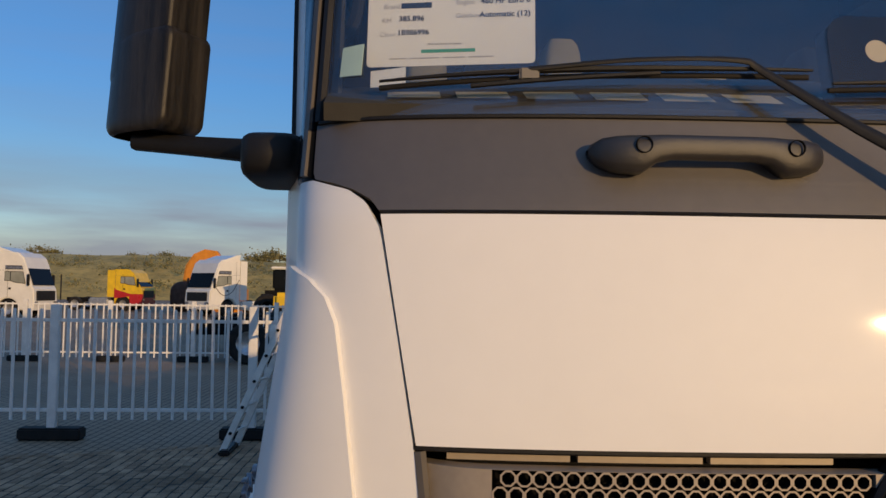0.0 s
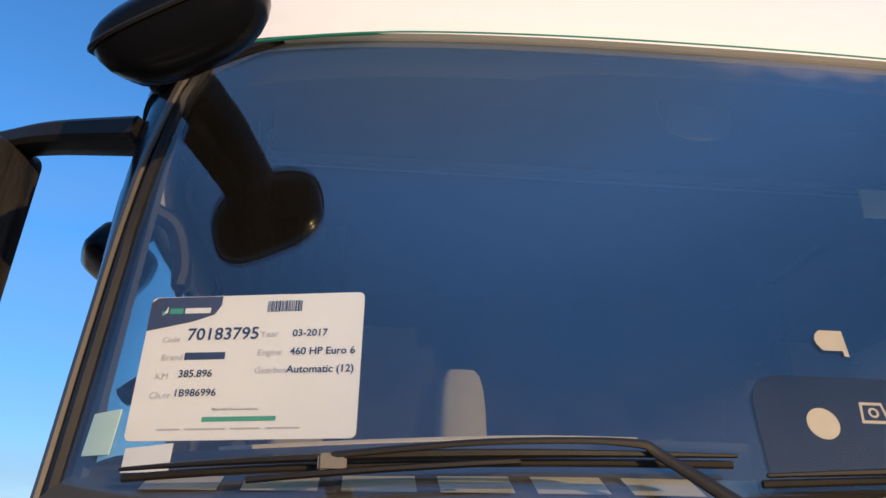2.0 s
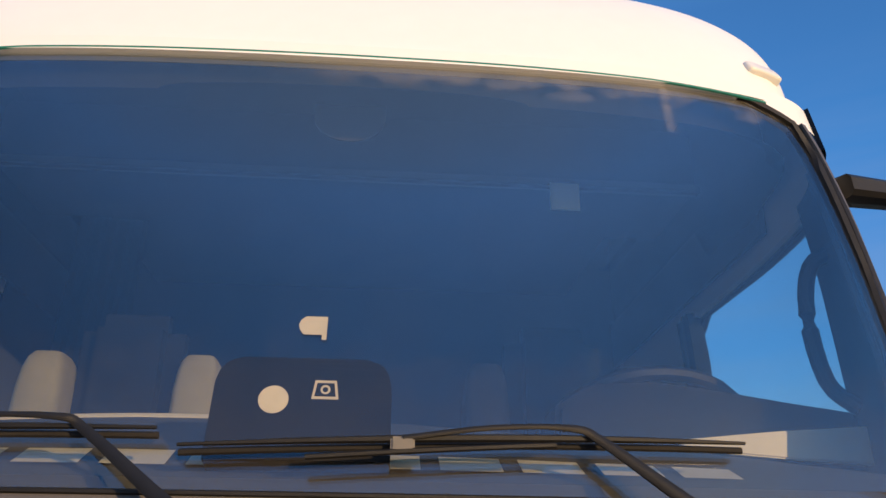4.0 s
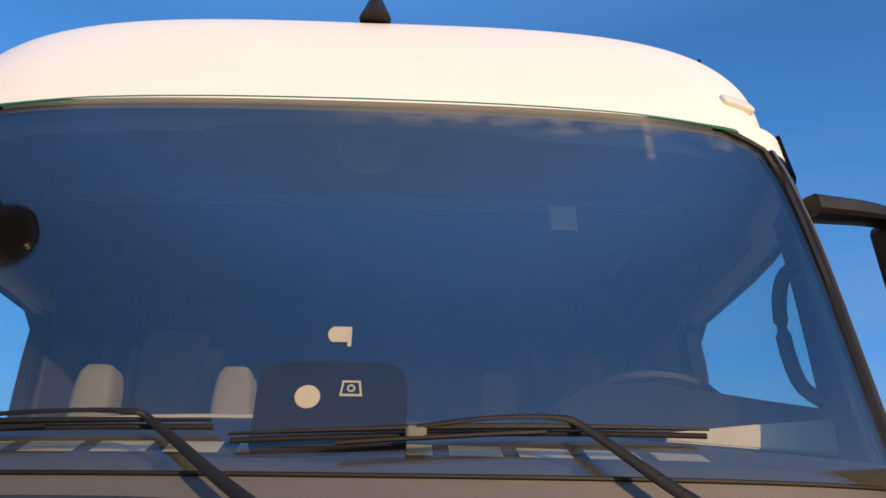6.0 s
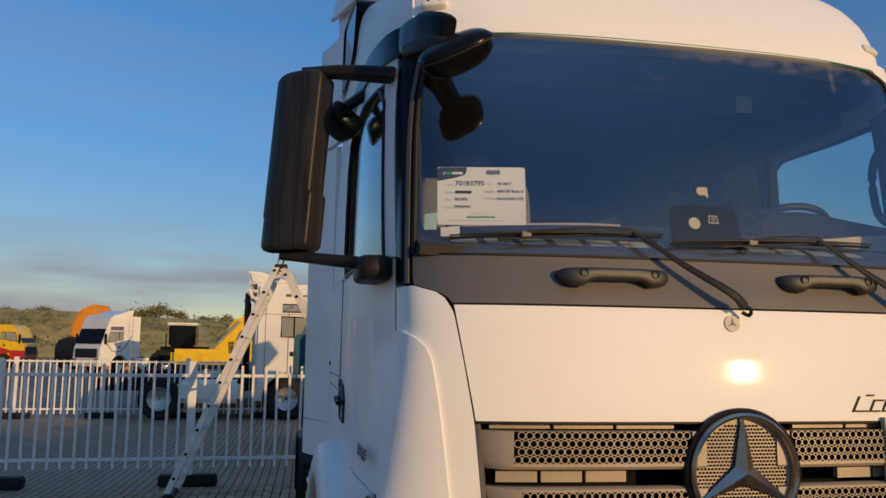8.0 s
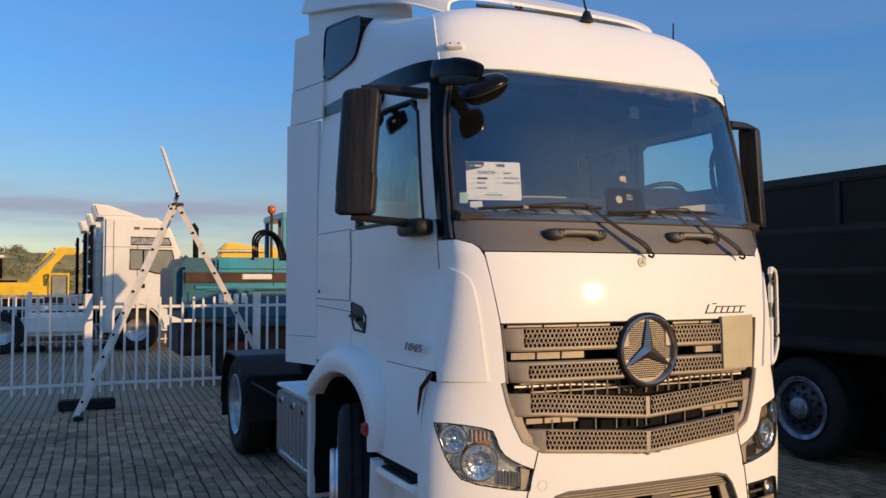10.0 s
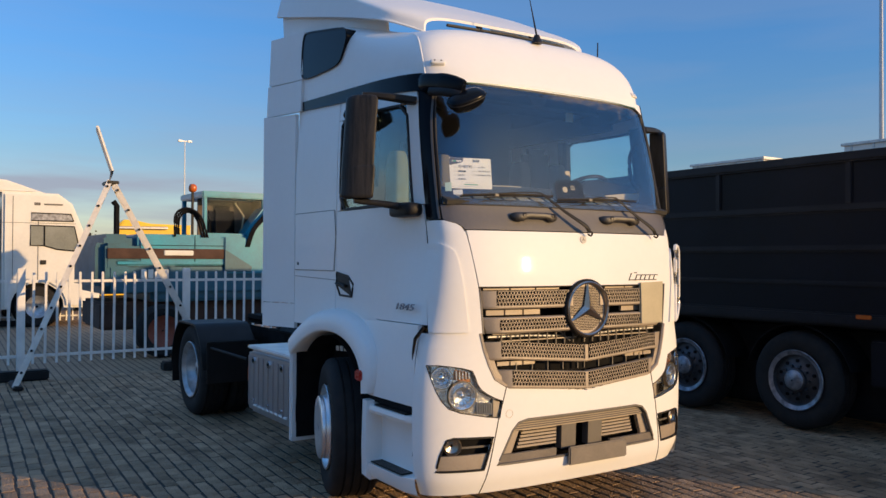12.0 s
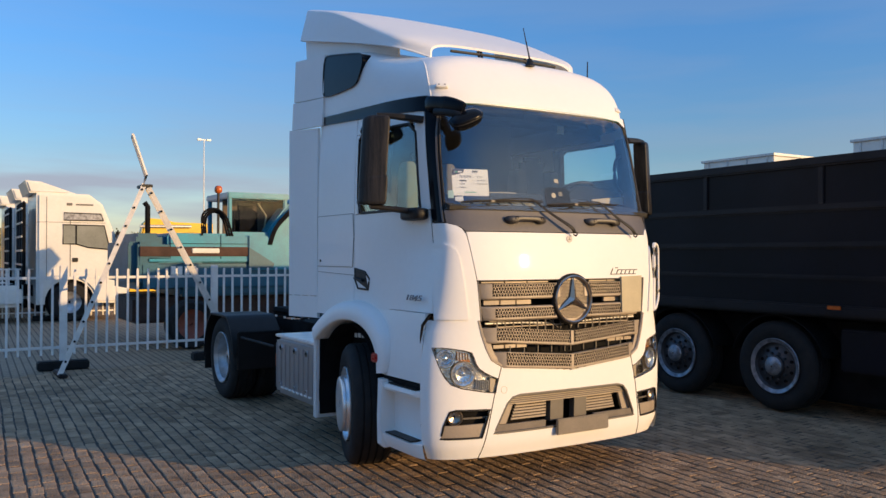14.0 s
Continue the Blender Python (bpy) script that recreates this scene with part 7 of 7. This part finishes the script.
b = prism([(-16.0, 1.9), (-15.75, 3.4), (-15.2, 4.25), (-14.4, 4.62), (-13.5, 4.50), (-13.25, 4.1), (-13.7, 3.6), (-14.1, 3.4), (-14.35, 2.6), (-14.4, 1.9)], 60.0, 60.8, bevel=0.12)
part("arm", b, "orange_paint", oa)
b = bmesh.new()
blob(b, (-15.6, 60.2, 1.1), (1.2, 0.8, 1.15), power=3)
part("bucket", b, "rust", oa)
part("base", boxes((-15.0, -11.5, 60, 62.5, 0.0, 1.9), bevel=0.2), "orange_paint", oa)
ye = thing("yellow_excavator", "yellow excavator with bent arm across the yard", "excavator")
part("body", boxes((-6.5, -3.6, 39.5, 42.0, 0.75, 1.60), bevel=0.18), "yellow", ye)
part("tracks", boxes((-6.6, -2.6, 39.3, 42.2, 0.0, 0.85), bevel=0.3), "dark", ye)
part("arm", prism([(-4.7, 1.1), (-4.25, 2.05), (-3.6, 3.05), (-3.0, 3.32), (-2.2, 3.24), (-2.2, 2.95), (-2.9, 2.92), (-3.35, 2.4), (-3.8, 1.2)], 40.0, 40.5, bevel=0.06), "yellow", ye)
part("arm_ram", tube([(-4.3, 39.9, 1.9), (-3.3, 39.9, 3.0)], 0.07, 8), "steel", ye)
part("cab", boxes((-3.5, -2.7, 39.6, 41.0, 0.9, 1.95), bevel=0.1), "greyglass", ye)
part("cab_frame", boxes((-3.54, -3.46, 39.56, 39.64, 0.9, 2.0), (-2.74, -2.66, 39.56, 39.64, 0.9, 2.0), (-3.56, -2.64, 39.55, 41.05, 1.95, 2.04), bevel=0.02), "yellow", ye)
bl = thing("black_loader", "dark wheel loader across the yard", "loader")
part("body", boxes((-7.8, -5.0, 44, 46.5, 0.7, 1.7), bevel=0.2), "dark", bl)
part("cab", boxes((-7.2, -5.8, 44.2, 46, 1.7, 2.9), bevel=0.1), "darkglass", bl)
part("cab_roof", boxes((-7.3, -5.7, 44.1, 46.1, 2.85, 3.0), bevel=0.05), "paint_b", bl)
for x in (-7.4, -5.3):
    part("loader_wheel", lathe([(0.35, -0.25), (0.65, -0.28), (0.75, -0.2), (0.75, 0.2), (0.65, 0.28), (0.35, 0.25)], 24, Matrix.Translation((x, 44.0, 0.75)) @ pose(0, 0, 0, 0, 0, 90)), "rubber", bl)

# site cabins behind the tipper
for x, y, z, w in ((30, 22.2, 6.55, 4.2), (30.0, 14.3, 6.70, 3.6)):
    sc = thing("site_cabin", "white stacked site cabin beyond the tipper", "cabin", "stacked site cabins")
    part("wall", boxes((x, x + 6, y - w / 2, y + w / 2, 0, z), bevel=0.03), "paint_b", sc)
    for q in range(4):
        part("cabin_rib", boxes((x - 0.03, x, y - w / 2 + 0.3 + (w - 0.7) * q / 3, y - w / 2 + 0.4 + (w - 0.7) * q / 3, 0.2, z), bevel=0.01), "steel", sc)
    part("cabin_roof", boxes((x - 0.1, x + 6.1, y - w / 2 - 0.1, y + w / 2 + 0.1, z, z + 0.12), bevel=0.02), "steel", sc)

# light masts
for x, y, h in ((19.4, 80, 13.6), (76.4, 40, 30.0)):
    ms = thing("light_mast", "tall thin steel light mast with lamp heads", "mast", "light masts")
    part("pole", tube([(x, y, 0), (x, y, h)], [0.075 if h < 20 else 0.25, 0.045 if h < 20 else 0.16], 8), "steel", ms)
    for d in (-0.8, 0.8):
        part("lamp_head", boxes((x + d * 0.6 - 0.22, x + d * 0.6 + 0.22, y - 0.15, y + 0.15, h - 0.10, h + 0.08), bevel=0.03), "steel", ms)
    part("cross_arm", boxes((x - 0.5, x + 0.5, y - 0.05, y + 0.05, h - 0.05, h + 0.03)), "steel", ms)


# ---- ground: one sheet to the horizon, pavers over the yard, hill beyond ----
gm = mat("yard_paving_far", (0.42, 0.285, 0.175), 0.8, vary=0.15, scale=0.5, fine=40, bump=0.3, bump_scale=40)
gn, gl = gm.node_tree.nodes, gm.node_tree.links
brick = gn.new("ShaderNodeTexBrick")
brick.inputs["Scale"].default_value = 1.0
brick.inputs["Brick Width"].default_value, brick.inputs["Row Height"].default_value, brick.inputs["Mortar Size"].default_value = 0.211, 0.106, 0.012
brick.inputs["Color1"].default_value, brick.inputs["Color2"].default_value, brick.inputs["Mortar"].default_value = (1, 1, 1, 1), (0.85, 0.85, 0.85, 1), (0.30, 0.28, 0.26, 1)
gmap, gco = gn.new("ShaderNodeMapping"), gn.new("ShaderNodeTexCoord")
gmap.inputs["Rotation"].default_value = (0, 0, radians(92))
gl.new(gco.outputs["Object"], gmap.inputs[0])
gl.new(gmap.outputs[0], brick.inputs["Vector"])
gb = gn["Principled BSDF"]
was = gb.inputs["Base Color"].links[0].from_socket
gmul = gn.new("ShaderNodeMixRGB")
gmul.blend_type, gmul.inputs["Fac"].default_value = "MULTIPLY", 1.0
gl.new(was, gmul.inputs["Color1"])
gl.new(brick.outputs["Color"], gmul.inputs["Color2"])
gl.new(gmul.outputs[0], gb.inputs["Base Color"])
b = bmesh.new()
rings = [-1500, -600, -200, -60, -20, 0, 20, 60, 130, 400, 1500]
grid([[Vector((x, y, -0.004)) for x in rings] for y in rings], bm=b)
ground = tagged(part("ground", b, gm, None, "", 0), "grey-brown paved yard reaching to the horizon", "ground", kind="structure")

hill_m = mat("dry_grass", (0.60, 0.42, 0.12), 0.95, vary=0.3, scale=0.3, fine=1.6, second=(0.19, 0.16, 0.055), bump=0.6, bump_scale=3)
b = bmesh.new()
hx = [-320 + 8 * k for k in range(75)]
hy = [110, 122, 134, 146, 158, 170, 200]
hh = table([(-320, 8.5), (-120, 7.8), (-55, 7.0), (-30, 6.6), (-8, 5.7), (20, 5.0), (80, 4.2), (280, 3.5)])
grid([[Vector((x, y + 4 * noise.noise((x * 0.05, y * 0.05, 0)), hh(x) * min(max((y - 112) / 22, 0), 1) ** 0.8 + 0.5 * noise.noise((x * 0.06, y * 0.08, 3)) * (y > 115))) for x in hx] for y in hy], bm=b)
tagged(part("grass_bank", b, hill_m, None, "", 60), "dry grassy bank beyond the yard", "bank", kind="structure")


def tuft(bm, c, r, rnd, n=26):
    """Small crossed leaf faces in a loose clump."""
    for _ in range(n):
        p = Vector(c) + Vector((rnd.gauss(0, r), rnd.gauss(0, r), abs(rnd.gauss(0, r * 0.8))))
        s = r * rnd.uniform(0.08, 0.22)
        q = Euler((rnd.uniform(0, 6), rnd.uniform(0, 6), rnd.uniform(0, 6))).to_matrix()
        bm.faces.new([bm.verts.new(p + q @ Vector(v)) for v in ((-s, 0, -s), (s, 0, -s), (s * 0.7, 0, s), (-s * 0.7, 0, s))])


rs = random.Random(11)
b = bmesh.new()
for _ in range(900):
    x, y = rs.uniform(-220, 120), rs.uniform(113, 131)
    z = hh(x) * min(max((y - 112) / 22, 0), 1) ** 0.8
    tuft(b, (x, y, z), rs.uniform(0.25, 0.8), rs, 34)
tagged(part("bank_scrub", b, "leaf", None, "", 0), "low dry scrub on the bank", "scrub", kind="stuff")
for x, r in ((-66, 1.6), (-63.5, 1.2), (-48, 1.0), (-45, 1.0), (-42, 1.1), (-26, 1.5), (-24, 1.9), (-21.5, 2.0), (-19, 1.5), (-15, 1.2), (-12.5, 1.4), (-10, 1.0), (-90, 1.8), (-100, 1.4), (-75, 1.0)):
    t = thing("bush", "dark scrubby bush on top of the bank", "bush", "bushes on the bank")
    z = hh(x) + 0.2
    part("stem", tube([(x, 156, z - 0.5), (x + 0.1, 156, z + r * 0.8)], [0.12, 0.05], 6), "rust", t)
    b = bmesh.new()
    for _ in range(7):
        tuft(b, (x + rs.gauss(0, r * 0.8), 156 + rs.gauss(0, r * 0.5), z + rs.uniform(-0.3, 0.6) * r), r * rs.uniform(0.25, 0.5), rs, 150)
    part("crown", b, "leaf", t, smooth=0)
# small posts along the foot of the bank
for k in range(10):
    x = -60 + 9 * k
    p = thing("bank_post", "thin wooden post at the foot of the bank", "post", "posts below the bank")
    part("post", tube([(x, 105, 0), (x, 105, 3.2)], 0.09, 6), "concrete", p)

# pavers: rows along the truck, each brick with its own edges
rp = random.Random(7)
PL, PW = 0.211, 0.106


def paver_mesh():
    bm = bmesh.new()
    w, l, c = PW / 2 - 0.0080, PL / 2 - 0.0075, 0.007
    for z, k in ((-0.02, 0), (0.0005, 0), (0.004, c)):
        for x, y in ((-w + k, -l + k), (w - k, -l + k), (w - k, l - k), (-w + k, l - k)):
            bm.verts.new((x, y, z))
    bm.verts.ensure_lookup_table()
    v = bm.verts
    for i in (0, 4):
        for j in range(4):
            bm.faces.new((v[i + j], v[i + (j + 1) % 4], v[i + 4 + (j + 1) % 4], v[i + 4 + j]))
    bm.faces.new((v[8], v[9], v[10], v[11]))
    return bm


b = prism([(-7.95, -1.35), (5.3, -2.95), (5.3, 10.6), (-7.95, 6.6)], -0.003, -0.001, "xy")
b.transform(Matrix.Rotation(radians(-2), 4, "Z"))
part("joint_sand", b, "joint", ground, "dark sand between the pavers", 0)
one = mesh_of(paver_mesh(), "paver", 0)
one.materials.append(M["paver"])
base_v = [tuple(v.co) for v in one.vertices]
base_f = [tuple(p.vertices) for p in one.polygons]
verts, faces, near = [], [], 0
skew = radians(-2)
for r in range(int(13.5 / PW)):
    for k in range(int(17.0 / PL)):
        lx = -8.0 + r * PW
        ly = -3.5 + (k + (0.5 if r % 2 else 0)) * PL
        if ly > 9.2 + lx * 0.3 or ly < -1.5 - (lx + 8) * 0.12:
            continue
        x, y = lx * math.cos(skew) - ly * math.sin(skew), lx * math.sin(skew) + ly * math.cos(skew)
        z = rp.gauss(0, 0.0012)
        m = pose(x + rp.gauss(0, 0.003) + 0.014 * math.sin(ly * 0.9 + lx), y + rp.gauss(0, 0.005), z, rp.gauss(0, 0.45), rp.gauss(0, 0.55), math.degrees(skew) + rp.gauss(0, 1.3))
        if -2.9 < x < -1.35 and 0.2 < y < 2.55 and near < 300:
            ob = new("paver", one)
            ob.matrix_basis = m
            ob.parent = ground
            near += 1
        else:
            n0 = len(verts)
            verts += [tuple(m @ Vector(p)) for p in base_v]
            faces += [tuple(n0 + i for i in f) for f in base_f]
me = bpy.data.meshes.new("pavers")
me.from_pydata(verts, [], faces)
me.materials.append(M["paver"])
pv = new("pavers", me)
pv.parent = ground
tagged(pv, "rows of worn grey-brown pavers", kind="stuff")
